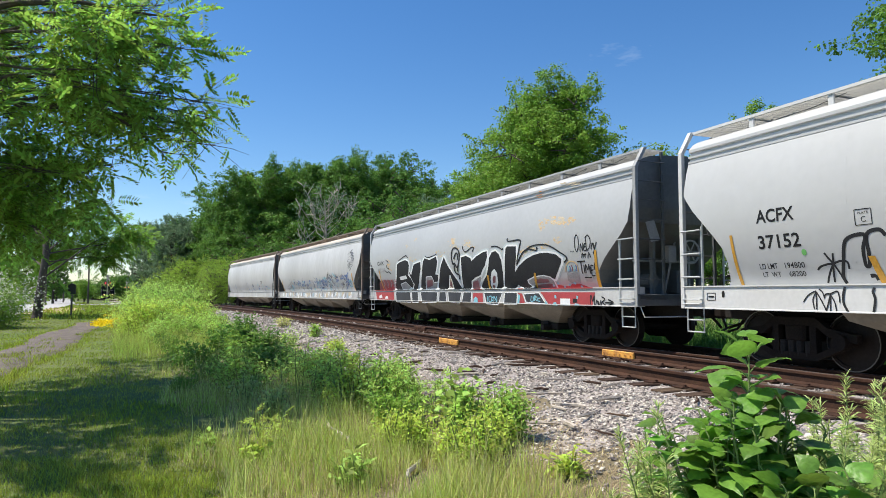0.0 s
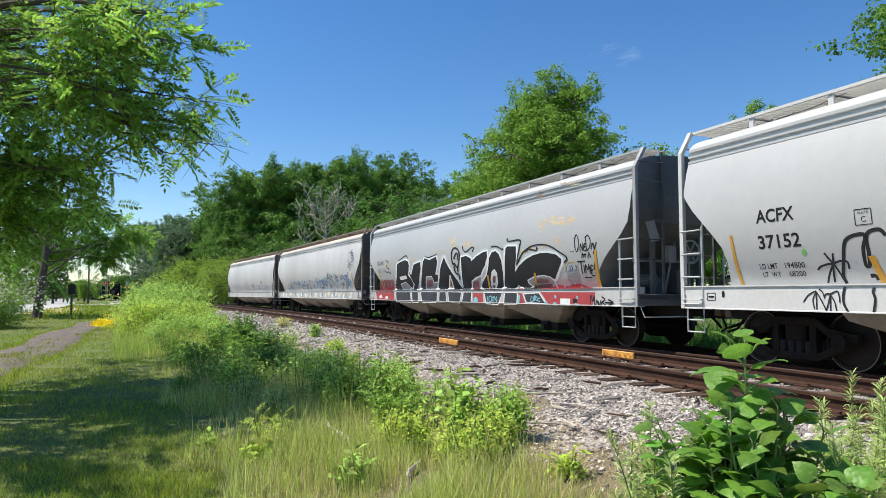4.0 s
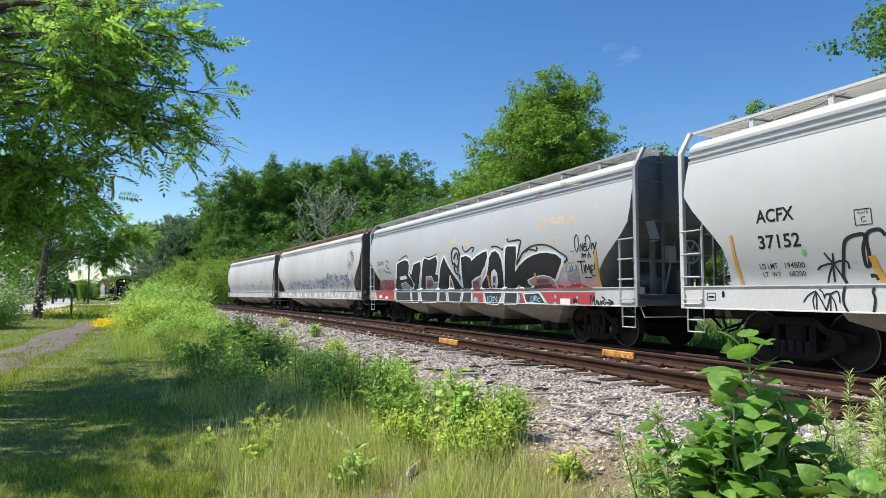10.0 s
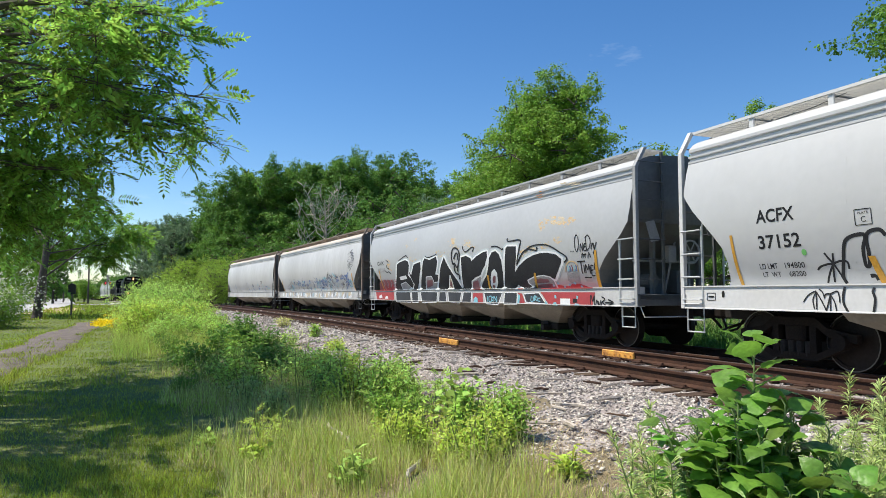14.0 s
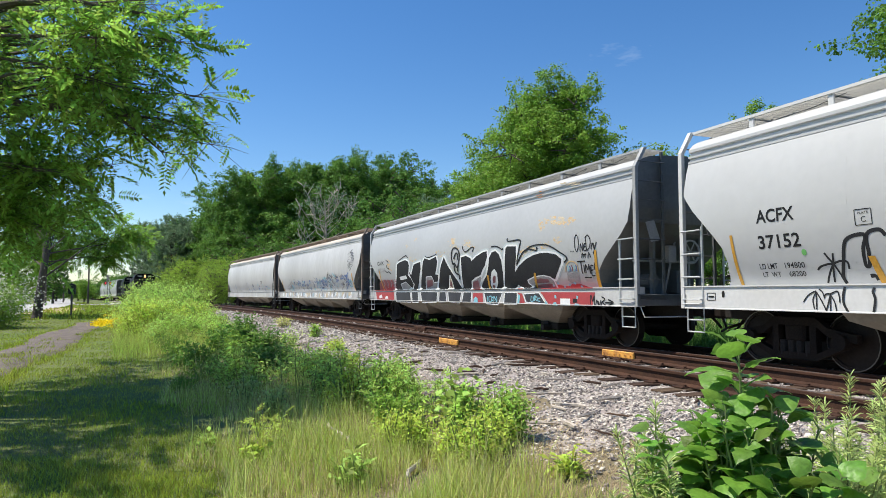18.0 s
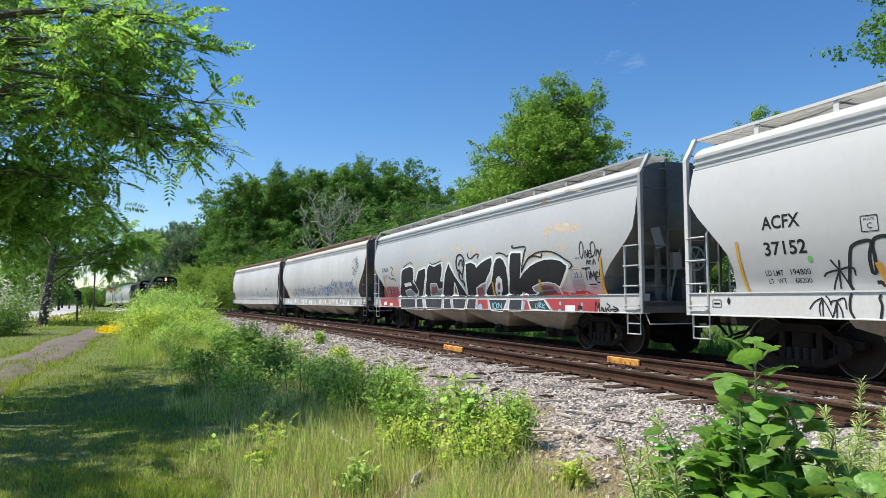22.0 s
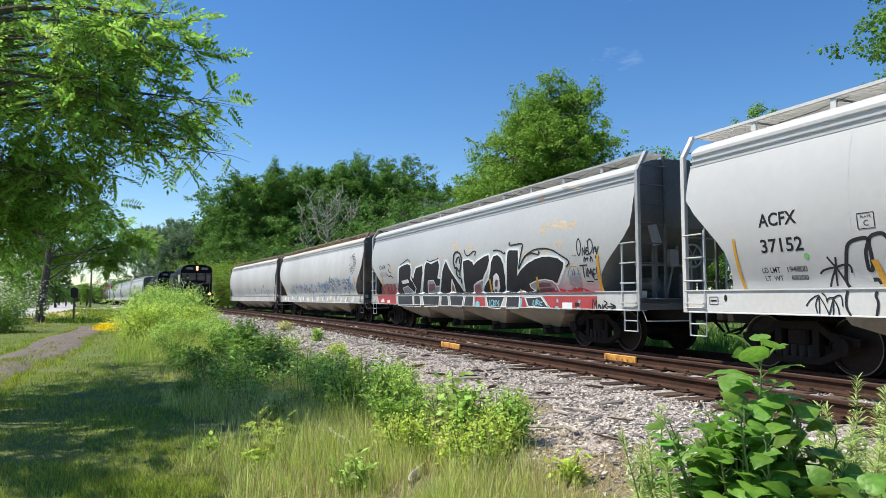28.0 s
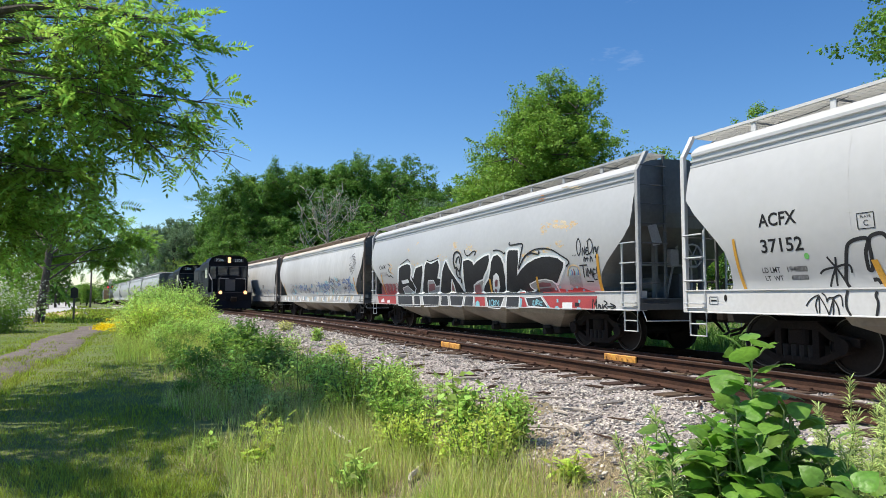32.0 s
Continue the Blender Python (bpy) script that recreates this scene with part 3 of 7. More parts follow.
            hold = Shape().tube([(sx * 1.505, e * (POST - 0.06), 1.02), (sx * 1.58, e * (POST - 0.06), 1.02), (sx * 1.58, e * (POST - 0.52), 1.02), (sx * 1.505, e * (POST - 0.52), 1.02)], 0.013, 5)
            part("grab_iron", hold, iron, car)
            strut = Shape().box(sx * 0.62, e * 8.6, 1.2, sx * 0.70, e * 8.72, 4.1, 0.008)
            part("end_stanchion", strut, M_END_SHADE, car)
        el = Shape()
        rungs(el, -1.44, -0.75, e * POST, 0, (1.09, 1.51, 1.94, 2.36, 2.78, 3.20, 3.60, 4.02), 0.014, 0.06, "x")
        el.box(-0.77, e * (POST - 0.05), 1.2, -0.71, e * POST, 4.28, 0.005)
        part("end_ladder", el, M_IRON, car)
        part("end_seam", Shape().box(-0.42, e * 8.94, 3.0, -0.36, e * 8.975, 4.25), M_END_SHADE, car)
        part("end_beam", Shape().box(-1.3, e * 8.94, 3.02, 1.3, e * 8.965, 3.06), M_END_SHADE, car)
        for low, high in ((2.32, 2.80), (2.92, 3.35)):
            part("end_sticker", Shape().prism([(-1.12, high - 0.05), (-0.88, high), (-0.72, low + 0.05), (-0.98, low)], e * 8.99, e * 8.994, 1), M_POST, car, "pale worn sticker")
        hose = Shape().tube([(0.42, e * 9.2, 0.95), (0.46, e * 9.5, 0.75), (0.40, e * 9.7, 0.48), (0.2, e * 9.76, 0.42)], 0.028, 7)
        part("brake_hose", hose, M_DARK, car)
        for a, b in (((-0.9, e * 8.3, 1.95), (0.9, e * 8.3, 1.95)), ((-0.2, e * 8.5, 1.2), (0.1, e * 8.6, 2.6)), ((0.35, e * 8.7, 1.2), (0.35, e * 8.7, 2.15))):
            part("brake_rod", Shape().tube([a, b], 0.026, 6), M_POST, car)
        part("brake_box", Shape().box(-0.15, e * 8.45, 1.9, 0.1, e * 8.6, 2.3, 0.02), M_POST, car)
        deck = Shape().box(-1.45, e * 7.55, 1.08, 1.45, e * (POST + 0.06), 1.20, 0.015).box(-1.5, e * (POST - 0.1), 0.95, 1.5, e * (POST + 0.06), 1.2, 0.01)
        part("end_platform", deck, M_END_SHADE, car)
        cp = Shape().box(-0.14, e * 9.1, 0.74, 0.14, e * 9.55, 0.98, 0.03).box(-0.2, e * 9.48, 0.70, 0.2, e * 9.76, 1.02, 0.06)
        cp.tube([(0.3, e * 9.2, 0.85), (0.33, e * 9.5, 0.6), (0.2, e * 9.74, 0.5)], 0.03, 6)
        part("coupler", cp, M_TRUCK, car)
    bw = Shape().disc((0.35, -8.75, 2.15), 1, 0.24, 0.28, 0.03, 24)
    for k in range(6):
        w = k * math.pi / 3
        bw.tube([(0.35, -8.75, 2.15), (0.35 + 0.25 * math.cos(w), -8.75, 2.15 + 0.25 * math.sin(w))], 0.014, 5)
    part("brake_wheel", bw, M_POST, car)
    part("brake_cylinder", Shape().tube([(-0.5, -8.5, 1.5), (-0.5, -8.05, 1.5)], 0.16, 14), M_END_SHADE, car)
    part("brake_valve", Shape().box(0.1, -8.6, 1.2, 0.6, -8.2, 1.75, 0.03), M_END_SHADE, car)
    part("coupling_rod", Shape().tube([(-1.42, -POST - 0.02, 0.95), (-1.42, -POST - 0.15, 0.72), (-0.3, -POST - 0.2, 0.72)], 0.014, 5), M_GALV, car)
    return car


CAR_S = 10.409 - POST     # the car that reaches out of view, by its centre
cars = []
LABELS = ("white covered hopper car with black stencilled lettering", "pale grey covered hopper car with a large black graffiti piece",
          "weathered light grey covered hopper car with faint blue graffiti", "small weathered grey covered hopper car at the row's end")
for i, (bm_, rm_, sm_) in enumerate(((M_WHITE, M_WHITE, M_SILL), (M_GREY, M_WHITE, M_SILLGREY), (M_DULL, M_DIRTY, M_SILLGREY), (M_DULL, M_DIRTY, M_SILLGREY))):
    c = hopper(bm_, rm_, sm_, LABELS[i], 4, (None, M_POST, M_RUSTY, M_RUSTY)[i], (M_GALV, M_GALV, M_IRON, M_IRON)[i], (M_SILL, M_GRATE, M_RUSTY, M_RUSTY)[i], (0, 1, 1, 2)[i])
    c.matrix_world = seat(CAR_S + CAR_L * i + 0.11 * (i > 0), SIDING, SIDING_Z)
    cars.append(c)


# ---- the moving train ----
def locomotive(label, lit):
    """Runs towards -y of its own; its pilot stands at y = 0, rails at z = 0."""
    lo = tagged(new("locomotive"), label, "locomotive", "locomotives of the train")
    part("frame", Shape().box(-1.52, 0.5, 1.05, 1.52, 17.0, 1.38, 0.03).box(-0.5, 0.2, 0.75, 0.5, 17.4, 1.05, 0.03), M_LOCO, lo)
    nose = Shape().prism([(-0.85, 1.38), (0.85, 1.38), (0.85, 2.45), (0.70, 2.62), (-0.70, 2.62), (-0.85, 2.45)], 0.95, 2.3, 1)
    part("nose", nose, M_LOCO, lo)
    part("nose_door", Shape().box(-0.45, 0.92, 1.5, 0.30, 0.97, 2.4, 0.01), M_LOCOGREY, lo, "grey painted panel")
    cab_line = [(-1.52, 1.38), (1.52, 1.38), (1.52, 3.75), (1.30, 4.12), (0.8, 4.32), (-0.8, 4.32), (-1.30, 4.12), (-1.52, 3.75)]
    cab = part("cab", Shape().prism(cab_line, 2.3, 4.5, 1), M_LOCO, lo)
    part("cab_roof", Shape().prism([(-1.56, 3.73), (-1.32, 4.15), (-0.8, 4.36), (0.8, 4.36), (1.32, 4.15), (1.56, 3.73), (1.50, 3.73), (1.28, 4.09), (0.78, 4.30), (-0.78, 4.30), (-1.28, 4.09), (-1.50, 3.73)], 2.1, 4.6, 1), M_LOCO, cab)
    for x0, x1 in ((-1.40, -0.95), (-0.80, -0.08), (0.08, 0.80), (0.95, 1.40)):
        zb = 2.8 if abs(x0 + x1) < 1.5 else 2.5
        part("windscreen", Shape().box(x0, 2.27, zb, x1, 2.295, 3.45, 0.01), M_GLASS, cab)
        part("window_frame", Shape().box(x0 - 0.05, 2.285, 3.45, x1 + 0.05, 2.26, 3.50).box(x0 - 0.05, 2.285, zb - 0.05, x1 + 0.05, 2.26, zb), M_LOCOGREY, cab)
    for sx in (-1, 1):
        part("side_window", Shape().box(sx * 1.515, 2.9, 2.55, sx * 1.535, 4.1, 3.35, 0.005), M_GLASS, cab)
    for cx in (-0.72, 0.72):
        nb = part("number_board", Shape().box(cx - 0.43, 2.10, 3.82, cx + 0.43, 2.3, 4.08, 0.02), M_SIGNAL, cab)
        word(cab, "2306", cx, 3.86, 0.22, "front", 2.092)
    lamp_mat = M_LAMP if lit else M_GLASS
    hl = part("headlight_housing", Shape().box(-0.24, 2.0, 3.72, 0.24, 2.3, 4.22, 0.04), M_LOCO, cab)
    for z in (3.86, 4.08):
        part("headlight", Shape().disc((0, 1.99, z), 1, 0.0, 0.125, 0.03, 16), lamp_mat, cab, "lit headlight" if lit else "unlit headlight")
    part("pilot", Shape().box(-1.45, 0.25, 0.35, 1.45, 0.5, 1.40, 0.03).prism([(0.0, 0.15), (0.3, 0.15), (0.3, 0.75), (0.18, 0.75)], -1.35, 1.35, 0), M_LOCO, lo, "black pilot plate with snow plough")
    for sx in (-1, 1):
        d = part("ditch_light_housing", Shape().box(sx * 0.93 - 0.14, 0.08, 1.24, sx * 0.93 + 0.14, 0.35, 1.52, 0.03), M_LOCO, lo)
        part("ditch_light", Shape().disc((sx * 0.93, 0.07, 1.38), 1, 0.0, 0.135, 0.03, 16), lamp_mat, d)
    hood = [(-0.92, 1.38), (0.92, 1.38), (0.92, 3.55), (0.72, 3.85), (-0.72, 3.85), (-0.92, 3.55)]
    part("long_hood", Shape().prism(hood, 4.5, 16.4, 1), M_LOCO, lo)
    dyn = Shape().prism([(-1.15, 3.3), (1.15, 3.3), (1.15, 3.8), (0.85, 4.15), (-0.85, 4.15), (-1.15, 3.8)], 7.2, 10.2, 1)
    part("dynamic_brake_blister", dyn, M_LOCO, lo)
    for y in (6.0, 8.2, 9.4, 12.4, 14.2):
        part("roof_fan", Shape().disc((0, y, 4.22 if 7 < y < 10.3 else 3.92), 2, 0.0, 0.55, 0.22, 20), M_LOCO, lo)
    part("exhaust_stack", Shape().box(-0.35, 10.8, 3.8, 0.35, 11.5, 4.15, 0.03), M_LOCO, lo)
    part("radiator_grille", Shape().box(-0.95, 12.8, 2.6, 0.95, 15.8, 3.4, 0.02), M_SIGNAL, lo)
    for k in range(13):
        y = 4.9 + 0.85 * k
        part("hood_door", Shape().box(-0.95, y, 1.6, 0.95, y + 0.74, 2.55 if y > 12.4 else 3.3, 0.012), M_LOCO, lo)
    part("fuel_tank", Shape().prism([(-1.3, 0.45), (-1.0, 0.28), (1.0, 0.28), (1.3, 0.45), (1.35, 1.05), (-1.35, 1.05)], 6.3, 10.8, 1), M_DARK, lo)
    rail = Shape()
    for sx in (-1, 1):
        rail.tube([(sx * 1.48, 4.7, 2.35), (sx * 1.48, 16.9, 2.35)], 0.02, 6)
        for y in np.arange(4.7, 17, 1.5):
            rail.tube([(sx * 1.48, y, 1.38), (sx * 1.48, y, 2.35)], 0.018, 6)
    part("walkway_handrail", rail, M_LOCO, lo)
    fr = Shape()
    for sx in (-1, 1):
        fr.tube([(sx * 1.5, 2.2, 2.9), (sx * 1.5, 1.9, 2.7), (sx * 1.48, 0.6, 2.3), (sx * 1.48, 0.45, 1.3), (sx * 1.48, 0.45, 0.5)], 0.028, 7)
        fr.tube([(sx * 1.0, 0.5, 1.4), (sx * 1.0, 0.5, 2.45), (sx * 0.25, 0.5, 2.45)], 0.022, 6)
    part("front_handrail", fr, M_ALU, lo, "pale grey grab rails")
    steps = Shape()
    for sx in (-1, 1):
        for z in (0.4, 0.72, 1.04):
            steps.box(sx * 1.2, 0.45, z, sx * 1.55, 0.95, z + 0.04)
    part("steps", steps, M_LOCO, lo)
    part("coupler", Shape().box(-0.15, -0.45, 0.74, 0.15, 0.3, 1.0, 0.04).box(-0.22, -0.5, 0.68, 0.22, -0.2, 1.05, 0.06), M_TRUCK, lo)
    for y in (3.7, 13.6):
        make_truck(lo, y)
    return lo


def word(parent, text, u, v, height, plane, depth, mat=None, shear=0.0, name="lettering", centred=True, width=None, bold=0.0):
    """Flat built-in letters under a part: plane 'front' stands at y = depth; 'side' lies on a hopper's -x side (depth: how far proud)."""
    cu = bpy.data.curves.new("letters", "FONT")
    cu.body, cu.size, cu.shear = text, height * 1.38, shear
    cu.align_x = "CENTER" if centred else "LEFT"
    cu.resolution_u, cu.offset = 3, bold
    ob = bpy.data.objects.new("letters", cu)
    scene.collection.objects.link(ob)
    dg = bpy.context.evaluated_depsgraph_get()
    me = bpy.data.meshes.new_from_object(ob.evaluated_get(dg))
    bpy.data.objects.remove(ob)
    k = 1.0
    if width:
        xs = [p.co.x for p in me.vertices]
        k = width / (max(xs) - min(xs))
    for p in me.vertices:
        a, b = p.co.x * k, p.co.y
        if plane == "front":
            p.co = (u + a, depth, v + b)
        else:
            z = v + b
            p.co = (-half_width(z) - depth, u - a, z)
    me.materials.clear()
    me.materials.append(mat or M_PALE)
    return part(name, me, None, parent)


def tank_car(label):
    t = tagged(new("tank_car"), label, "freight car")
    part("tank", Shape().tube([(0, -7.6, 2.5), (0, -7.5, 2.5), (0, 7.5, 2.5), (0, 7.6, 2.5)], [0.9, 1.5, 1.5, 0.9], 28), M_TANK, t, smooth=False)
    part("frame", Shape().box(-1.3, -8.3, 0.85, 1.3, -6.5, 1.1, 0.02).box(-1.3, 6.5, 0.85, 1.3, 8.3, 1.1, 0.02).box(-0.3, -8.3, 0.75, 0.3, 8.3, 1.05, 0.02), M_DARK, t)
    part("dome", Shape().disc((0, 0, 4.1), 2, 0, 0.5, 0.4, 20), M_TANK, t)
    part("top_platform", Shape().box(-0.9, -1.2, 4.0, 0.9, 1.2, 4.06).tube([(-0.9, -1.2, 4.9), (-0.9, 1.2, 4.9)], 0.025).tube([(-0.9, -1.2, 4.0), (-0.9, -1.2, 4.9)], 0.025).tube([(-0.9, 1.2, 4.0), (-0.9, 1.2, 4.9)], 0.025), M_GALV, t)
    for y in (-6.4, 6.4):
        make_truck(t, y)
    return t


def box_car(label):
    t = tagged(new("box_car"), label, "freight car")
    body = part("body", Shape().box(-1.5, -8.0, 1.05, 1.5, 8.0, 4.2, 0.05), M_BROWN, t)
    for k in range(16):
        y = -7.6 + k
        part("side_rib", Shape().box(-1.56, y - 0.05, 1.1, 1.56, y + 0.05, 4.1, 0.01), M_BROWN, body)
    part("roof", Shape().prism([(-1.55, 4.18), (1.55, 4.18), (0, 4.45)], -8.05, 8.05, 1), M_GALV, t)
    part("frame", Shape().box(-0.35, -8.6, 0.75, 0.35, 8.6, 1.05, 0.02), M_DARK, t)
    for y in (-6.2, 6.2):
        make_truck(t, y)
    return t


train = []          # (vehicle, metres of its origin behind the front of the train)
lead = locomotive("dark blue diesel locomotive with lit headlights", True)
second = locomotive("dark blue diesel locomotive coupled behind the leader", False)
train += [(lead, 0.0), (second, 18.2)]
at = 36.6
fleet = [hopper(M_GREY, M_GREY, M_SILL, "light grey covered hopper car in a moving train")]
train.append((fleet[0], at + CAR_L / 2))
at += CAR_L
for k in range(3):
    fleet.append(copy_thing(fleet[0], Matrix()))
    train.append((fleet[-1], at + CAR_L / 2))
    at += CAR_L
tk = tank_car("dark tank car in a moving train")
train.append((tk, at + 8.6))
at += 17.2
bx = box_car("brown box car in a moving train")
train.append((bx, at + 8.8))
at += 17.6
for k in range(3):
    fleet.append(copy_thing(fleet[0], Matrix()))
    train.append((fleet[-1], at + CAR_L / 2))
    at += CAR_L


def motions():
    """The train rolls in along the main track, ever a little slower; the wind rocks the near growth."""
    for thing, behind in train:
        rows = []
        for k in range(33):
            front = 202.0 - 4.93 * k + 0.0107 * k * k
            rows.append((float(k), seat(front + behind, MAIN, 0.0)))
        walk(thing, rows)
    for k, (thing, degrees, period) in enumerate(WIND):
        sway(thing, degrees, period, 300 + k)
    for k, (limb, base) in enumerate(near_limbs):
        sway(limb, 0.9, 3.0, 400 + k)


# ---- trees ----
def leaf_quads(pts, size, rng, up=0.35, narrow=0.5, droop=0.25, outward=None):
    """Folded four-cornered leaves at the points: returns arrays of points and faces."""
    n = len(pts)
    d = rng.normal(size=(n, 3))
    d[:, 2] = d[:, 2] * 0.6 - droop
    d /= np.linalg.norm(d, axis=1)[:, None]
    nrm = rng.normal(size=(n, 3)) * (1 - up) + np.array([0, 0, up * 2.2])
    if outward is not None:
        nrm = outward * 0.9 + np.array([0, 0, 0.45]) + rng.normal(0, 0.26, (n, 3))
        nrm /= np.linalg.norm(nrm, axis=1)[:, None]
        d -= nrm * (d * nrm).sum(1)[:, None] * 0.85
        d /= np.linalg.norm(d, axis=1)[:, None]
    side = np.cross(d, nrm)
    side /= np.linalg.norm(side, axis=1)[:, None] + 1e-9
    nn = np.cross(side, d)
    s = (size * rng.uniform(0.6, 1.4, n))[:, None]
    a = pts
    tip = pts + d * s
    l = pts + d * s * 0.45 + side * s * narrow * 0.5 + nn * s * 0.08
    r = pts + d * s * 0.45 - side * s * narrow * 0.5 + nn * s * 0.08
    v = np.stack([a, l, tip, r], 1).reshape(-1, 3)
    return v, np.arange(4 * n).reshape(n, 4)


def woodland_tree(label, seed, height, radius, leaf_mat, leaves=9000, size=0.32, low=0.18, conical=0.0, bare=False, puffs=3, clump=0.55, narrow=0.6, upright=False):
    """A trunk with limbs; each limb forks into boughs, and each bough carries several uneven sprays of leaves with gaps between them."""
    rng = np.random.default_rng(seed)
    root = tagged(new("tree"), label, "tree", "woodland trees")
    trunk, tips = Shape(), []
    lean = rng.normal(0, 0.03, 2)
    top = np.array([lean[0] * height, lean[1] * height, height * (0.92 if conical or bare else 0.80)])
    pts = [top * f + np.append(rng.normal(0, 0.08, 2), 0) * (0 < f < 1) for f in np.linspace(0, 1, 7)]
    trunk.tube(pts, [max(0.03, 0.022 * height * (1 - 0.85 * f)) for f in np.linspace(0, 1, 7)], 8)
    limbs = Shape()
    nl = 30
    for k in range(nl):
        f = low + (0.97 - low) * (k + rng.uniform(0, 1)) / nl
        base = top * f
        ang = k * 2.399 + rng.normal(0, 0.4)
        shape = (1 - f) ** 0.8 if conical else math.sqrt(max(0.1, 1 - ((f - 0.55) / 0.57) ** 2))
        reach = radius * shape * rng.uniform(0.66, 1.10)
        rise = reach * (rng.uniform(0.5, 1.1) if conical else rng.uniform(0.25, 0.80))
        end = base + np.array([math.cos(ang) * reach, math.sin(ang) * reach, rise])
        mid = (base + end) / 2 + rng.normal(0, 0.12, 3) * reach * 0.5
        r0 = 0.010 * height * (1 - 0.7 * f)
        if bare:
            end = end + (0, 0, 0.5 * reach)
        limbs.tube([base, mid, end], [r0, r0 * 0.6, 0.02], 5, False)
        for q in range(5 if bare else puffs * 2):
            w = rng.uniform(0.30, 1.05)
            at_limb = mid * (1 - w) + end * w if bare else base * (1 - w) + end * w
            c = at_limb + rng.normal(0, 0.15, 3) * reach + (0, 0, 0.04 * reach)
            limbs.tube([at_limb, c + ((0, 0, 0.25 * reach) if bare else (0, 0, 0))], [0.07 if bare else 0.05, 0.02], 4, False)
            bough = (c - at_limb) / (np.linalg.norm(c - at_limb) + 1e-6)
            spread_ = (0.10 * radius + 0.12 * reach) * rng.uniform(0.6, 1.25)
            for j in range(5):
                sub = c + bough * spread_ * rng.uniform(-0.3, 0.9) + rng.normal(0, 0.55, 3) * spread_ * (1, 1, 0.6)
                tips.append((sub, spread_ * clump * rng.uniform(0.45, 1.15), bough + rng.normal(0, 0.4, 3)))
    if not bare:
        for q in range(10):
            tips.append((top * rng.uniform(0.93, 1.03) + rng.normal(0, 0.05 * radius, 3), 0.10 * radius * rng.uniform(0.5, 1.0), rng.normal(0, 1, 3) + (0, 0, 1)))
    part("trunk", trunk, M_BARK if not bare else M_DEADWOOD, root)
    part("branching", limbs, M_BARK if not bare else M_DEADWOOD, root)
    if leaves:
        rad = np.array([t[1] for t in tips])
        pick = rng.choice(len(tips), leaves, p=rad ** 1.6 / (rad ** 1.6).sum())
        cen, rad = np.array([t[0] for t in tips])[pick], rad[pick]
        axis = np.array([t[2] for t in tips])
        axis = (axis / np.linalg.norm(axis, axis=1)[:, None])[pick]
        u = rng.normal(size=(leaves, 3))
        u /= np.linalg.norm(u, axis=1)[:, None]
        along = rng.normal(0, 0.55, leaves)
        if upright:
            axis = axis * 0.5 + np.array([0, 0, 0.9])
            u[:, :2] *= 0.7
        p = cen + u * (rad * rng.uniform(0.15, 1.0, leaves) ** 0.6)[:, None] * np.array([1.0, 1.0, 0.62]) + axis * (rad * along)[:, None]
        p[:, 2] -= 0.12 * rad * along ** 2
        v, f = leaf_quads(p, size, rng, 0.45, narrow, -0.7 if upright else 0.28, u * 0.75 + rng.normal(0, 0.35, (leaves, 3)))
        part("crown", raw_mesh("crown", v, f, leaf_mat), None, root)
    return root


def plant(proto, x, y, scale, turn, wide=1.0, z=None):
    m = Matrix.LocRotScale((x, y, float(ground_z(x, y)) - 0.05 if z is None else z), Euler((0, 0, turn)), (scale * wide, scale * wide, scale))
    return copy_thing(proto, m)


# ---- writing and spray paint on the hopper cars ----
def face_x(z, depth):
    return -(1.503 if z < 1.33 else half_width(z)) - depth


def fill(name, parent, poly, mat, depth, wobble=0.0):
    """A painted patch: the polygon (along the car, height), cut into bands that follow the car's side."""
    if wobble:
        rough = []
        for (a0, b0), (a1, b1) in zip(poly, poly[1:] + poly[:1]):
            for k in range(5):
                t = k / 5
                rough.append((a0 + (a1 - a0) * t + wobble * math.sin(b0 * 90 + k * 2.1), b0 + (b1 - b0) * t + 0.3 * wobble * math.cos(a0 * 70 + k * 2.7)))
        poly = rough
    bm = bmesh.new()
    bm.faces.new([bm.verts.new((0, a, b)) for a, b in poly])
    bm.normal_update()
    bmesh.ops.triangulate(bm, faces=bm.faces[:])
    for z in [1.33] + [p[0] for p in HALF]:
        bmesh.ops.bisect_plane(bm, geom=bm.verts[:] + bm.edges[:] + bm.faces[:], plane_co=(0, 0, z), plane_no=(0, 0, 1))
    for v in bm.verts:
        v.co.x = face_x(v.co.z, depth)
    for f in bm.faces:
        f.normal_update()
        if f.normal.x > 0:
            f.normal_flip()
    me = bpy.data.meshes.new(name)
    bm.to_mesh(me)
    bm.free()
    me.materials.append(mat)
    return part(name, me, None, parent)


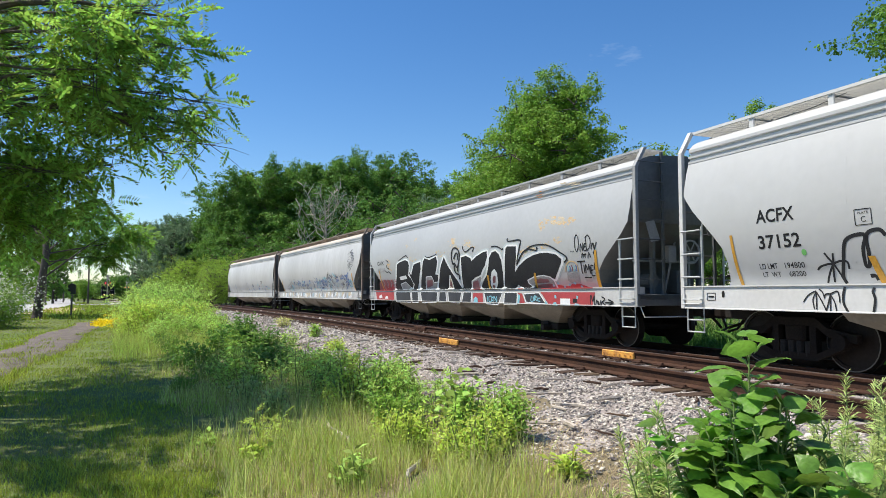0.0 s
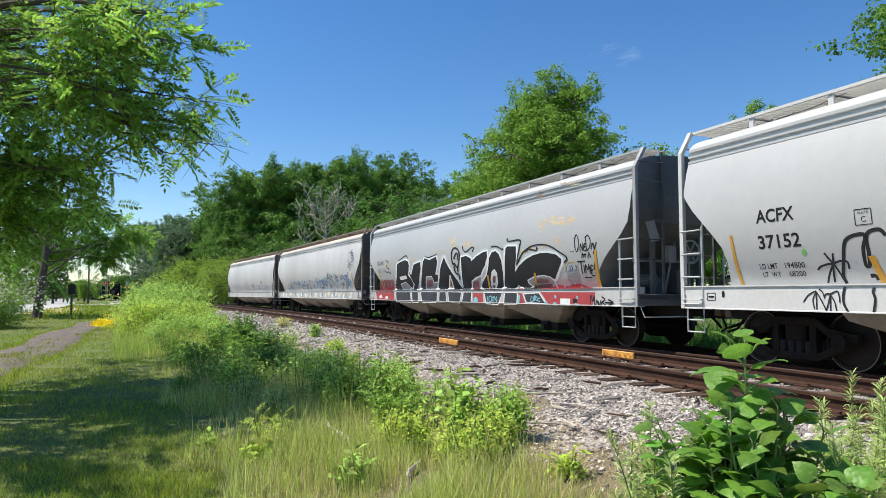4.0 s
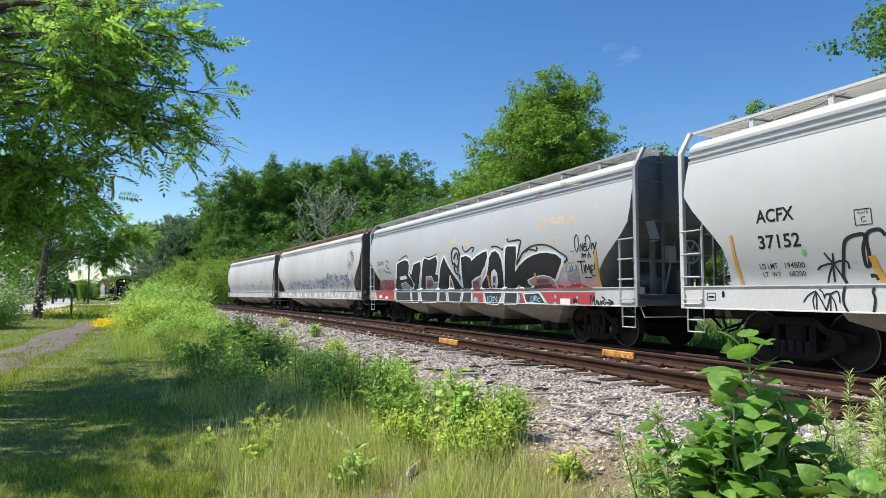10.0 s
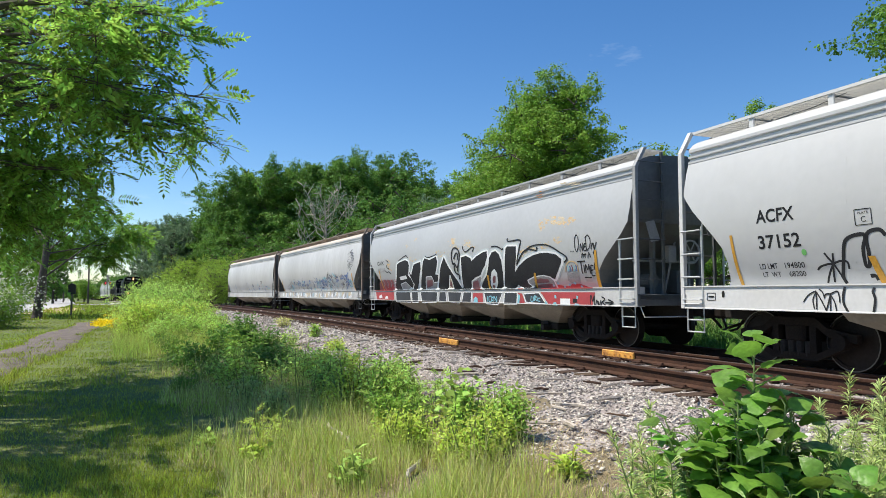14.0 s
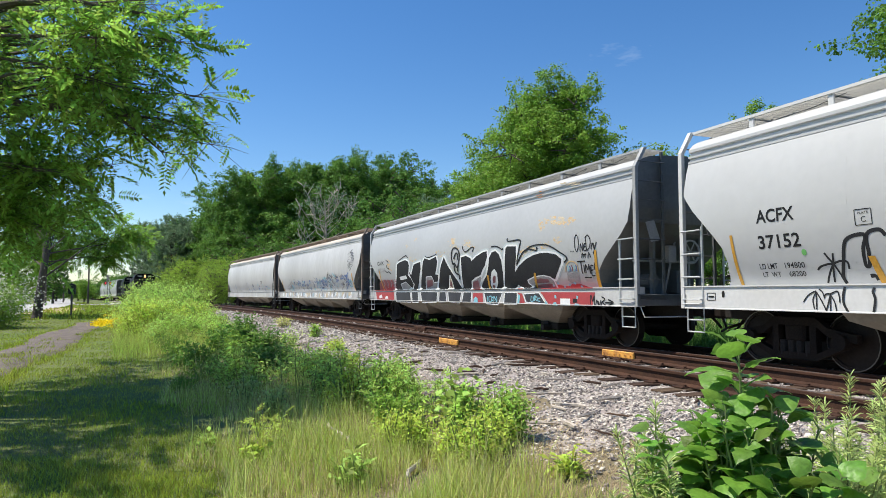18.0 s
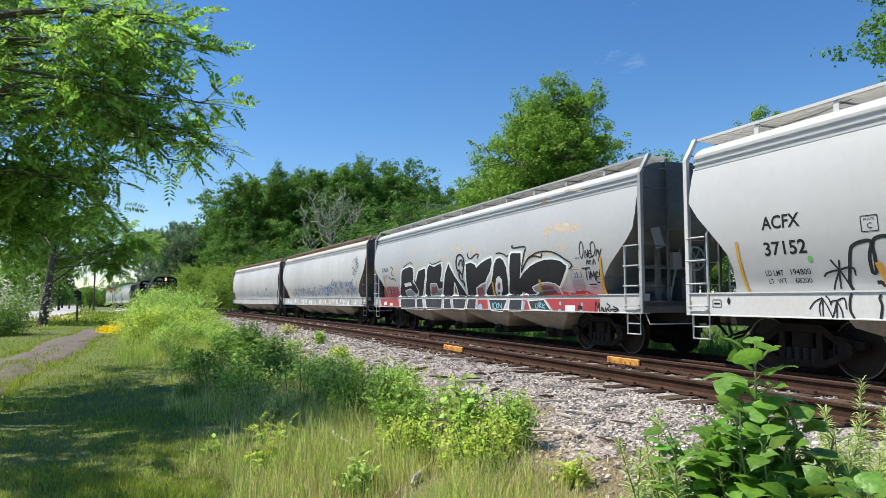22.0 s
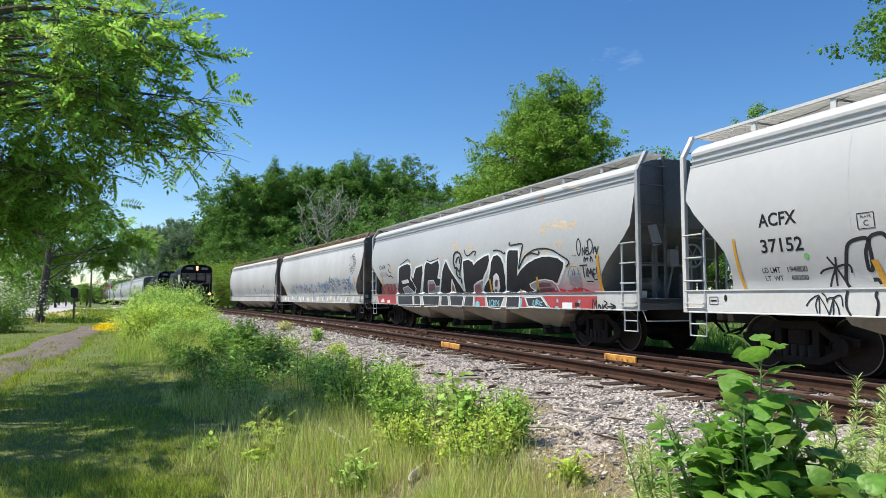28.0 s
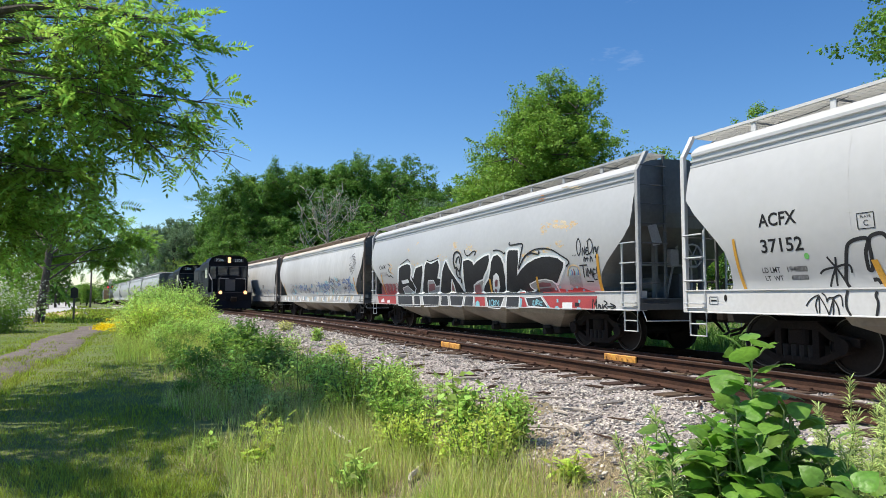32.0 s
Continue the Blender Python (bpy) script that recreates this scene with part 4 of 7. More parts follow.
def stroke(sh, pts, width, depth, closed=False, wide=1.0):
    """A sprayed line through the points, smoothed, into the shape sh."""
    p = [Vector(q) for q in pts]
    if closed:
        p = p + p[:1]
    dense = []
    for i in range(len(p) - 1):
        p0, p1, p2, p3 = p[max(i - 1, 0)], p[i], p[i + 1], p[min(i + 2, len(p) - 1)]
        if closed:
            p0, p3 = p1, p2
        for k in range(8):
            t = k / 8
            dense.append(0.5 * (2 * p1 + (p2 - p0) * t + (2 * p0 - 5 * p1 + 4 * p2 - p3) * t * t + (3 * p1 - p0 - 3 * p2 + p3) * t ** 3) if not closed else p1.lerp(p2, t))
    dense.append(p[-1])
    vs, fs = [], []
    for i, q in enumerate(dense):
        d = (dense[min(i + 1, len(dense) - 1)] - dense[max(i - 1, 0)])
        d = d.normalized() if d.length > 1e-6 else Vector((1, 0))
        nrm = Vector((-d.y * wide, d.x)) * width / 2
        for k in (1, 0, -1):
            w = q + nrm * k
            vs.append((face_x(w.y, depth), w.x, w.y))
        if i:
            o = 3 * (i - 1)
            fs += [(o, o + 1, o + 4, o + 3), (o + 1, o + 2, o + 5, o + 4)]
    return sh.add(vs, fs)


# the large piece on the second car: letters, gaps, patches and the blocks along the sill, as (along the car, height)
LETTERS = []
LETTERS.append([(6.2, 1.346), (5.62, 1.9), (5.36, 2.39), (5.0, 2.47), (4.41, 2.52), (4.13, 2.46), (4.06, 2.3), (4.16, 2.09), (4.31, 1.93), (4.09, 1.79), (3.97, 1.56), (4.31, 1.39), (4.24, 1.346)])
LETTERS.append([(4.12, 1.92), (4.12, 2.08), (3.96, 1.92), (3.52, 2.32), (2.84, 2.39), (2.89, 2.12), (3.35, 1.64), (3.76, 1.346), (4.24, 1.346), (3.89, 1.56)])
LETTERS.append([(3.41, 1.346), (2.81, 1.97), (2.59, 2.38), (2.41, 2.5), (1.97, 2.41), (1.36, 2.51), (1.27, 2.33), (1.41, 2.1), (1.61, 1.89), (1.36, 1.86), (1.83, 1.346)])
LETTERS.append([(1.73, 1.346), (1.34, 1.74), (1.02, 2.15), (0.67, 2.46), (0.49, 2.23), (0.2, 1.93), (-0.09, 1.65), (-0.27, 1.346), (0.41, 1.346), (0.34, 1.59), (0.38, 1.83), (0.81, 1.346)])
LETTERS.append([(-0.36, 1.346), (-0.48, 1.64), (-0.64, 2.09), (-0.69, 2.38), (-1.07, 2.41), (-1.37, 2.32), (-1.42, 2.22), (-1.74, 2.34), (-2.2, 2.45), (-2.5, 2.48), (-2.5, 2.31), (-2.29, 2.06), (-2.03, 1.9), (-1.88, 1.78), (-1.45, 1.71), (-1.17, 1.61), (-0.97, 1.346)])
LETTERS.append([(-1.61, 1.346), (-1.86, 1.55), (-2.28, 1.77), (-2.5, 2.02), (-2.63, 2.27), (-2.8, 2.42), (-3.04, 2.45), (-3.23, 2.36), (-3.35, 2.16), (-3.31, 1.81), (-3.15, 1.48), (-3.02, 1.346)])
LETTERS.append([(-3.11, 1.346), (-3.43, 1.8), (-3.67, 2.49), (-3.75, 2.54), (-4.25, 2.51), (-4.21, 2.2), (-4.01, 1.81), (-4.29, 1.97), (-4.67, 2.12), (-5.1, 2.22), (-5.48, 2.26), (-5.8, 2.25), (-6.17, 2.19), (-6.4, 2.06), (-6.34, 1.95), (-6.14, 1.77), (-5.9, 1.57), (-5.72, 1.63), (-5.4, 1.68), (-4.97, 1.66), (-4.56, 1.57), (-4.58, 1.48), (-4.85, 1.346), (-4.24, 1.346), (-3.96, 1.46), (-3.81, 1.346)])
GAPS = []
GAPS.append([(5.36, 1.59), (4.73, 1.67), (4.3, 1.43), (4.61, 1.346), (5.34, 1.38)])
GAPS.append([(2.5, 1.82), (1.99, 1.83), (1.91, 1.61), (1.53, 1.62), (1.81, 1.4), (2.87, 1.36)])
GAPS.append([(0.38, 1.83), (0.34, 1.59), (0.41, 1.346), (0.81, 1.346)])
GAPS.append([(-1.17, 1.61), (-1.87, 1.75), (-1.9, 1.67), (-1.74, 1.56), (-1.58, 1.346), (-0.97, 1.346)])
GAPS.append([(-2.84, 1.92), (-2.93, 1.82), (-2.83, 1.54), (-2.58, 1.346), (-2.43, 1.346), (-2.36, 1.44), (-2.49, 1.66), (-2.66, 1.85)])
GAPS.append([(-4.56, 1.57), (-4.97, 1.66), (-5.4, 1.68), (-5.72, 1.63), (-5.85, 1.54), (-5.9, 1.346), (-4.85, 1.346), (-4.58, 1.48)])
GAPS.append([(5.28, 1.87), (4.55, 1.91), (4.48, 1.81), (5.22, 1.76)])
MAROON = []
MAROON.append([(2.48, 1.69), (1.96, 1.72), (2.12, 1.49), (2.74, 1.42)])
MAROON.append([(0.42, 1.69), (0.4, 1.56), (0.48, 1.4), (0.63, 1.47)])
MAROON.append([(-1.23, 1.58), (-1.61, 1.63), (-1.54, 1.39), (-1.53, 1.346), (-1.03, 1.346)])
MAROON.append([(-2.73, 1.75), (-2.82, 1.71), (-2.69, 1.54), (-2.53, 1.52), (-2.59, 1.66)])
MAROON.append([(-2.47, 1.48), (-2.61, 1.44), (-2.49, 1.36), (-2.41, 1.39)])
MAROON.append([(-4.85, 1.346), (-4.83, 1.42), (-5.12, 1.45), (-5.62, 1.47), (-5.78, 1.44), (-5.85, 1.346)])
MAROON.append([(-4.89, 1.58), (-5.23, 1.61), (-5.59, 1.58), (-5.61, 1.5), (-4.95, 1.48)])
MAROON.append([(-5.9, 1.346), (-5.93, 1.44), (-6.15, 1.41), (-6.38, 1.39), (-6.69, 1.47), (-6.94, 1.44), (-7.15, 1.38), (-7.3, 1.346)])
MAROON.append([(7.98, 1.71), (7.28, 1.81), (6.12, 1.76), (6.41, 1.346), (8.3, 1.346)])
SILL_DARK = []
SILL_DARK.append([(5.7, 1.27), (4.09, 1.27), (4.0, 0.89), (5.62, 0.89)])
SILL_DARK.append([(3.89, 1.27), (3.3, 1.27), (3.22, 0.89), (3.84, 0.89)])
SILL_DARK.append([(2.99, 1.27), (1.43, 1.26), (1.5, 0.92), (2.84, 0.89)])
SILL_DARK.append([(1.23, 1.26), (0.72, 1.26), (0.65, 0.94), (1.27, 0.93)])
SILL_DARK.append([(0.5, 1.26), (-0.55, 1.25), (-0.4, 0.92), (0.43, 0.94)])
SILL_DARK.append([(-0.72, 1.25), (-1.27, 1.25), (-1.24, 0.95), (-0.6, 0.95)])
SILL_DARK.append([(-2.18, 1.23), (-3.29, 1.23), (-3.03, 0.9), (-2.32, 0.92)])
SILL_DARK.append([(-3.47, 1.23), (-4.15, 1.23), (-4.11, 0.93), (-3.4, 0.92)])
SILL_DARK.append([(-4.52, 1.19), (-5.27, 1.22), (-5.59, 0.96), (-4.65, 0.99)])
SILL_RED = []
SILL_RED.append([(8.33, 1.28), (5.99, 1.27), (5.9, 0.93), (8.16, 0.94)])
SILL_RED.append([(-1.4, 1.23), (-2.05, 1.23), (-2.1, 0.91), (-1.4, 0.92)])
SILL_RED.append([(-1.51, 1.23), (-2.05, 1.23), (-2.1, 0.91), (-1.51, 0.91)])
SILL_RED.append([(-4.19, 1.23), (-4.42, 1.21), (-4.57, 0.97), (-4.21, 0.93)])
SILL_RED.append([(-5.36, 1.25), (-7.7, 1.24), (-7.59, 0.92), (-5.77, 0.92)])
SILL_CYAN = []
SILL_CYAN.append([(-1.43, 0.92), (-1.46, 1.06), (-1.59, 1.12), (-1.72, 1.06), (-1.74, 0.92)])
SILL_CYAN.append([(-4.21, 1.2), (-4.32, 1.17), (-4.27, 0.94), (-4.17, 0.94)])
SILL_CYAN.append([(-6.02, 1.17), (-6.09, 1.18), (-6.12, 1.09), (-6.03, 1.09)])
SILL_CYAN.append([(-5.93, 0.92), (-5.98, 0.99), (-6.08, 1.0), (-6.16, 0.91)])
SILL_CYAN.append([(-6.97, 1.16), (-7.05, 1.15), (-7.03, 1.08), (-6.97, 1.08)])
SILL_CYAN.append([(-6.86, 0.92), (-6.91, 0.98), (-7.05, 0.97), (-7.09, 0.92)])
SILL_CYAN.append([(-5.61, 1.03), (-5.66, 0.99), (-5.73, 0.93), (-5.56, 0.95)])
SILL_CYAN.append([(-1.51, 1.09), (-1.67, 1.07), (-1.72, 0.92), (-1.51, 0.92)])
SILL_WHITE = []
SILL_WHITE.append([(-6.28, 1.09), (-6.71, 1.09), (-6.7, 0.92), (-6.28, 0.92)])
SILL_WHITE.append([(7.8, 1.11), (7.49, 1.18), (7.39, 1.02), (7.85, 1.0)])
SILL_WHITE.append([(6.99, 1.1), (6.7, 1.11), (6.65, 0.99), (7.04, 0.99)])
SILL_MARK = []
SILL_MARK.append([(-6.82, 1.09), (-7.0, 1.09), (-7.0, 1.0), (-6.82, 0.99)])
DARK_LINES = []
DARK_LINES.append([(5.19, 2.52), (4.62, 2.65), (4.33, 2.69), (4.12, 2.59)])
DARK_LINES.append([(2.38, 2.58), (2.1, 2.51), (1.64, 2.54), (1.3, 2.59)])
DARK_LINES.append([(-0.83, 2.73), (-0.88, 2.61), (-1.04, 2.54), (-1.24, 2.58), (-1.46, 2.65), (-1.64, 2.63), (-1.53, 2.52)])
DARK_LINES.append([(-2.79, 2.59), (-3.03, 2.59), (-3.28, 2.54), (-3.47, 2.46), (-3.52, 2.51)])
DARK_LINES.append([(-3.79, 2.77), (-3.82, 2.68), (-4.47, 2.67), (-4.44, 2.49), (-4.28, 2.19), (-4.17, 1.98)])
DARK_LINES.append([(-4.17, 1.98), (-4.46, 2.23), (-4.66, 2.35), (-5.01, 2.45), (-5.33, 2.48), (-5.71, 2.46), (-6.04, 2.38), (-6.35, 2.24), (-6.59, 2.13), (-6.63, 2.05), (-6.49, 1.97)])
DARK_LINES.append([(-4.66, 2.34), (-4.94, 2.39), (-5.28, 2.34), (-5.34, 2.43)])
DARK_LINES.append([(-0.02, 2.17), (0.05, 2.4), (-0.03, 2.65), (-0.24, 2.71), (-0.48, 2.63), (-0.58, 2.43), (-0.47, 2.21), (-0.31, 2.07), (-0.15, 2.2), (-0.02, 2.17)])
DARK_LINES.append([(-0.13, 2.35), (-0.27, 2.51), (-0.44, 2.5), (-0.41, 2.32)])
DARK_LINES.append([(-0.17, 2.17), (-0.08, 2.03), (-0.14, 1.89), (-0.35, 1.81), (-0.29, 1.67)])
DARK_LINES.append([(-0.34, 2.07), (-0.3, 1.93)])
CYAN_LINES = []
CYAN_LINES.append([(-2.4, 1.14), (-2.4, 0.97)])
CYAN_LINES.append([(-2.49, 0.97), (-2.49, 1.12), (-2.64, 1.12), (-2.64, 0.98), (-2.49, 0.97)])
CYAN_LINES.append([(-2.76, 1.12), (-2.66, 1.05), (-2.76, 0.98)])
CYAN_LINES.append([(-2.8, 0.98), (-2.8, 1.13), (-2.97, 0.98), (-2.97, 1.13)])
CYAN_LINES.append([(-4.91, 1.14), (-4.89, 1.02), (-5.0, 1.02), (-5.0, 1.14)])
CYAN_LINES.append([(-5.08, 1.01), (-5.06, 1.15), (-5.17, 1.12), (-5.08, 1.08), (-5.19, 1.03)])
CYAN_LINES.append([(-5.25, 1.13), (-5.23, 1.03), (-5.36, 1.01)])
CYAN_LINES.append([(-5.27, 1.08), (-5.36, 1.1)])
WIDE_SPRAY = []
WIDE_SPRAY.append([(5.86, 1.36), (5.88, 1.46), (5.81, 1.68), (5.74, 1.92), (5.68, 2.0), (5.57, 2.04), (5.43, 2.05), (5.4, 2.0), (5.46, 1.85), (5.48, 1.66), (5.47, 1.6), (5.42, 1.62), (5.39, 1.82), (5.39, 1.95), (5.36, 2.05), (5.28, 2.09), (5.17, 2.09), (5.1, 2.01)])
WIDE_SPRAY.append([(5.46, 1.46), (5.39, 1.46), (5.36, 1.4)])
PALM_SPRAY = []
PALM_SPRAY.append([(6.09, 1.82), (6.04, 1.74), (5.98, 1.66)])
PALM_SPRAY.append([(5.95, 1.81), (5.98, 1.66)])
PALM_SPRAY.append([(6.27, 1.57), (6.2, 1.62), (6.08, 1.65), (5.98, 1.66), (5.85, 1.69), (5.75, 1.67), (5.75, 1.57)])
PALM_SPRAY.append([(5.98, 1.66), (6.1, 1.49), (6.17, 1.37)])
PALM_SPRAY.append([(5.98, 1.66), (5.92, 1.52), (5.87, 1.36)])
PALM_SPRAY.append([(5.99, 1.64), (6.05, 1.38)])
SILL_SPRAY = []
SILL_SPRAY.append([(6.46, 1.08), (6.39, 1.17), (6.31, 1.22), (6.23, 1.25)])
SILL_SPRAY.append([(6.23, 1.24), (6.29, 1.12), (6.27, 0.98)])
SILL_SPRAY.append([(6.23, 1.24), (6.23, 0.97)])
SILL_SPRAY.append([(6.23, 1.24), (6.14, 1.1), (6.06, 0.94)])
SILL_SPRAY.append([(6.18, 1.28), (6.12, 1.23), (6.09, 1.14)])
SILL_SPRAY.append([(6.1, 1.14), (6.07, 1.2), (5.99, 1.21), (5.87, 1.24), (5.84, 1.08)])
SILL_SPRAY.append([(5.99, 1.2), (6.05, 1.01), (6.08, 0.93)])
SILL_SPRAY.append([(5.99, 1.2), (6.0, 0.94)])
SILL_SPRAY.append([(5.99, 1.2), (5.92, 1.07), (5.9, 0.94)])
SILL_WIDE = []
SILL_WIDE.append([(5.75, 1.31), (5.78, 1.21), (5.78, 1.07), (5.71, 0.94)])
SILL_WIDE.append([(5.3, 1.29), (5.33, 1.24), (5.3, 1.13), (5.33, 0.95)])
BLOT = [(-6.01, 3.05, 0.2), (-6.33, 2.97, 0.18), (-6.7, 2.95, 0.2), (-6.96, 2.95, 0.12), (-5.51, 2.98, 0.15), (-6.34, 2.55, 0.14), (-5.68, 2.44, 0.16), (-5.1, 2.4, 0.18), (-4.65, 2.32, 0.15), (-0.02, 2.96, 0.2), (-0.27, 2.77, 0.14), (-1.25, 2.8, 0.2), (-1.46, 2.66, 0.12), (4.31, 3.04, 0.12), (3.48, 3.25, 0.1), (1.33, 2.59, 0.16), (0.8, 2.53, 0.14), (3.82, 2.51, 0.12), (1.44, 2.5, 0.2), (-3.56, 2.4, 0.14), (3.35, 2.44, 0.16), (-5.6, 2.9, 0.1)]
hand_lines = []
hand_lines.append([(-6.71, 2.22), (-6.73, 2.22)])
hand_lines.append([(-6.77, 2.22), (-6.8, 2.22)])
hand_lines.append([(-6.84, 2.22), (-6.86, 2.22)])
hand_lines.append([(-7.0, 2.61), (-6.93, 2.51), (-6.92, 2.31), (-6.97, 2.21), (-7.05, 2.3), (-7.07, 2.5), (-7.0, 2.61)])
hand_lines.append([(-7.11, 2.2), (-7.15, 2.38), (-7.21, 2.22), (-7.25, 2.4)])
hand_lines.append([(-7.39, 2.36), (-7.3, 2.36), (-7.27, 2.22), (-7.37, 2.22)])
hand_lines.append([(-7.28, 2.3), (-7.35, 2.3)])
hand_lines.append([(-7.36, 2.52), (-7.37, 2.21)])
hand_lines.append([(-7.34, 2.5), (-7.45, 2.56), (-7.54, 2.44), (-7.5, 2.29), (-7.38, 2.21)])
hand_lines.append([(-7.54, 2.22), (-7.61, 2.37), (-7.65, 2.24)])
hand_lines.append([(-7.65, 2.37), (-7.68, 2.28)])
hand_lines.append([(-7.77, 2.38), (-7.66, 2.2), (-7.6, 2.11)])
hand_lines.append([(-7.14, 2.05), (-7.19, 2.16), (-7.22, 2.05)])
hand_lines.append([(-7.26, 2.14), (-7.29, 2.05)])
hand_lines.append([(-7.22, 2.12), (-7.34, 2.13)])
hand_lines.append([(-7.38, 2.04), (-7.44, 2.16), (-7.49, 2.04)])
hand_lines.append([(-6.93, 1.97), (-7.24, 1.97)])
hand_lines.append([(-7.07, 1.96), (-7.03, 1.68)])
hand_lines.append([(-7.17, 1.89), (-7.13, 1.7)])
hand_lines.append([(-7.18, 1.69), (-7.24, 1.89), (-7.28, 1.76), (-7.36, 1.88), (-7.35, 1.67)])
hand_lines.append([(-7.53, 1.85), (-7.43, 1.85), (-7.39, 1.64), (-7.51, 1.63)])
hand_lines.append([(-7.41, 1.75), (-7.5, 1.76)])
hand_lines.append([(-7.59, 1.92), (-7.54, 1.75)])
hand_lines.append([(-7.53, 1.69), (-7.52, 1.68)])
hand_lines.append([(-7.08, 1.59), (-7.35, 1.58)])
tag_lines = []
tag_lines.append([(-7.38, 0.9), (-7.41, 1.17), (-7.48, 1.04), (-7.54, 1.16), (-7.54, 0.92)])
tag_lines.append([(-7.58, 0.92), (-7.64, 1.06), (-7.69, 0.92)])
tag_lines.append([(-7.69, 1.04), (-7.72, 0.91), (-7.78, 1.06)])
tag_lines.append([(-7.85, 1.04), (-7.8, 0.98), (-7.85, 0.9)])
tag_lines.append([(-7.81, 1.14), (-7.93, 1.09), (-7.85, 1.02), (-7.96, 0.94), (-7.85, 0.9)])
tag_lines.append([(-7.93, 1.01), (-8.19, 1.01)])
tag_lines.append([(-8.04, 1.08), (-8.23, 1.01), (-8.05, 0.95)])
for k, poly in enumerate(LETTERS):
    part("graffiti_outline", stroke(Shape(), [(a, b + 0.02) for a, b in poly], 0.16, 0.0015 + 0.0001 * k, True, 2.4), M_MIST, cars[1], "pale blue grey spray mist")
    part("graffiti_outline", stroke(Shape(), poly, 0.105, 0.003 + 0.0003 * k, True, 1.9), M_PALE, cars[1], "white spray outline")
    fill("graffiti_letter", cars[1], poly, M_BLACK, 0.006 + 0.0002 * k)
for k, poly in enumerate(GAPS):
    part("graffiti_outline", stroke(Shape(), poly, 0.03, 0.0086 + 0.0001 * k, True, 1.8), M_PALE, cars[1])
    fill("graffiti_gap", cars[1], poly, (M_GHOST, M_GHOST, M_TANPALE, M_GHOST, M_PALE, M_GHOST, M_PALE)[k], 0.008 + 0.0001 * k)
for k, poly in enumerate(MAROON):
    fill("graffiti_patch", cars[1], poly, M_RED if k == 7 else M_MAROON, (0.0095 if k < 7 else 0.0012) + 0.0001 * k)
for polys, m, d, line in ((SILL_RED, M_RED, 0.0025, 0), (SILL_DARK, M_SOOT, 0.0045, 0.045), (SILL_CYAN, M_CYAN, 0.0068, 0), (SILL_WHITE, M_PALE, 0.0066, 0), (SILL_MARK, M_BLACK, 0.0066, 0)):
    for k, poly in enumerate(polys):
        poly = [(a, min(b, 1.318)) for a, b in poly]
        if line:
            part("graffiti_outline", stroke(Shape(), poly, line, 0.0034 + 0.0001 * k, True, 2.2), M_PALE, cars[1])
        fill("graffiti_block", cars[1], poly, m, d + 0.0001 * k)
for polys, m in ((SILL_RED, M_RED), (SILL_DARK, M_SOOT)):
    for poly in polys:
        edge = sorted(a for a, b in poly)
        part("graffiti_block", Shape().box(-1.5275, edge[0] + 0.06, 1.331, -1.32, edge[-1] - 0.06, 1.3545), m, cars[1])
for k in range(9):
    a = (6.95 - 0.42 * k, -5.75 - 0.24 * (k - 3))[k > 2]
    fill("graffiti_dot", cars[1], [(a + 0.05 * math.cos(w * 0.7), 1.42 + 0.05 * math.sin(2.1 * k) + 0.035 * math.sin(w * 0.7)) for w in range(9)], (M_RED, M_CYAN)[k > 2], 0.0125 + 0.0001 * k)
for k, line in enumerate(DARK_LINES):
    part("sprayed_line", stroke(Shape(), line, 0.036 if k < 7 else 0.06, 0.0105 + 0.0001 * k, False, 1.5), M_BLACK, cars[1])
for k, line in enumerate(CYAN_LINES):
    part("sprayed_line", stroke(Shape(), line, 0.026, 0.0075 + 0.0001 * k, False, 1.4), M_CYAN, cars[1])
for k, line in enumerate(hand_lines):
    part("sprayed_letter", stroke(Shape(), [(a - 0.11, b) for a, b in line], 0.030, 0.006 + 0.0001 * k), M_BLACK, cars[1])
for k, line in enumerate(tag_lines):
    part("sprayed_line", stroke(Shape(), [(a - 0.13, min(b, 1.318)) for a, b in line], 0.030, 0.006 + 0.0001 * k), M_BLACK, cars[1])
# the small faded figure beside the piece, and the scrawl under the reporting mark
fill("faded_patch", cars[1], [(-6.51, 1.72), (-6.99, 1.72), (-6.96, 1.46), (-6.61, 1.44), (-6.45, 1.53)], M_GHOST, 0.005)
part("sprayed_line", stroke(Shape(), [(-6.47, 1.74), (-6.55, 1.9), (-6.69, 1.98), (-6.86, 1.98), (-6.99, 1.91), (-6.99, 1.73)], 0.035, 0.0055), M_TAN, cars[1])
for k in range(5):
    part("sprayed_line", stroke(Shape(), [(-6.58 - 0.09 * k, 1.90 - 0.02 * (k % 2)), (-6.62 - 0.085 * k, 1.82), (-6.56 - 0.09 * k, 1.75)], 0.035, 0.0060 + 0.0001 * k), (M_CYAN, M_BLUE, M_MAROON)[k % 3], cars[1])
for k, line in enumerate([[(6.75, 2.62), (6.45, 2.50), (6.70, 2.34), (6.35, 2.22)], [(6.55, 2.64), (6.20, 2.48), (6.45, 2.30), (6.10, 2.16)], [(6.95, 2.2), (6.7, 2.1), (6.5, 2.12), (6.2, 2.02)], [(6.3, 2.4), (6.6, 2.45), (6.4, 2.3)]]):
    part("sprayed_line", stroke(Shape(), line, 0.045, 0.005 + 0.0002 * k), M_TAN if k % 2 else M_LETTER, cars[1])
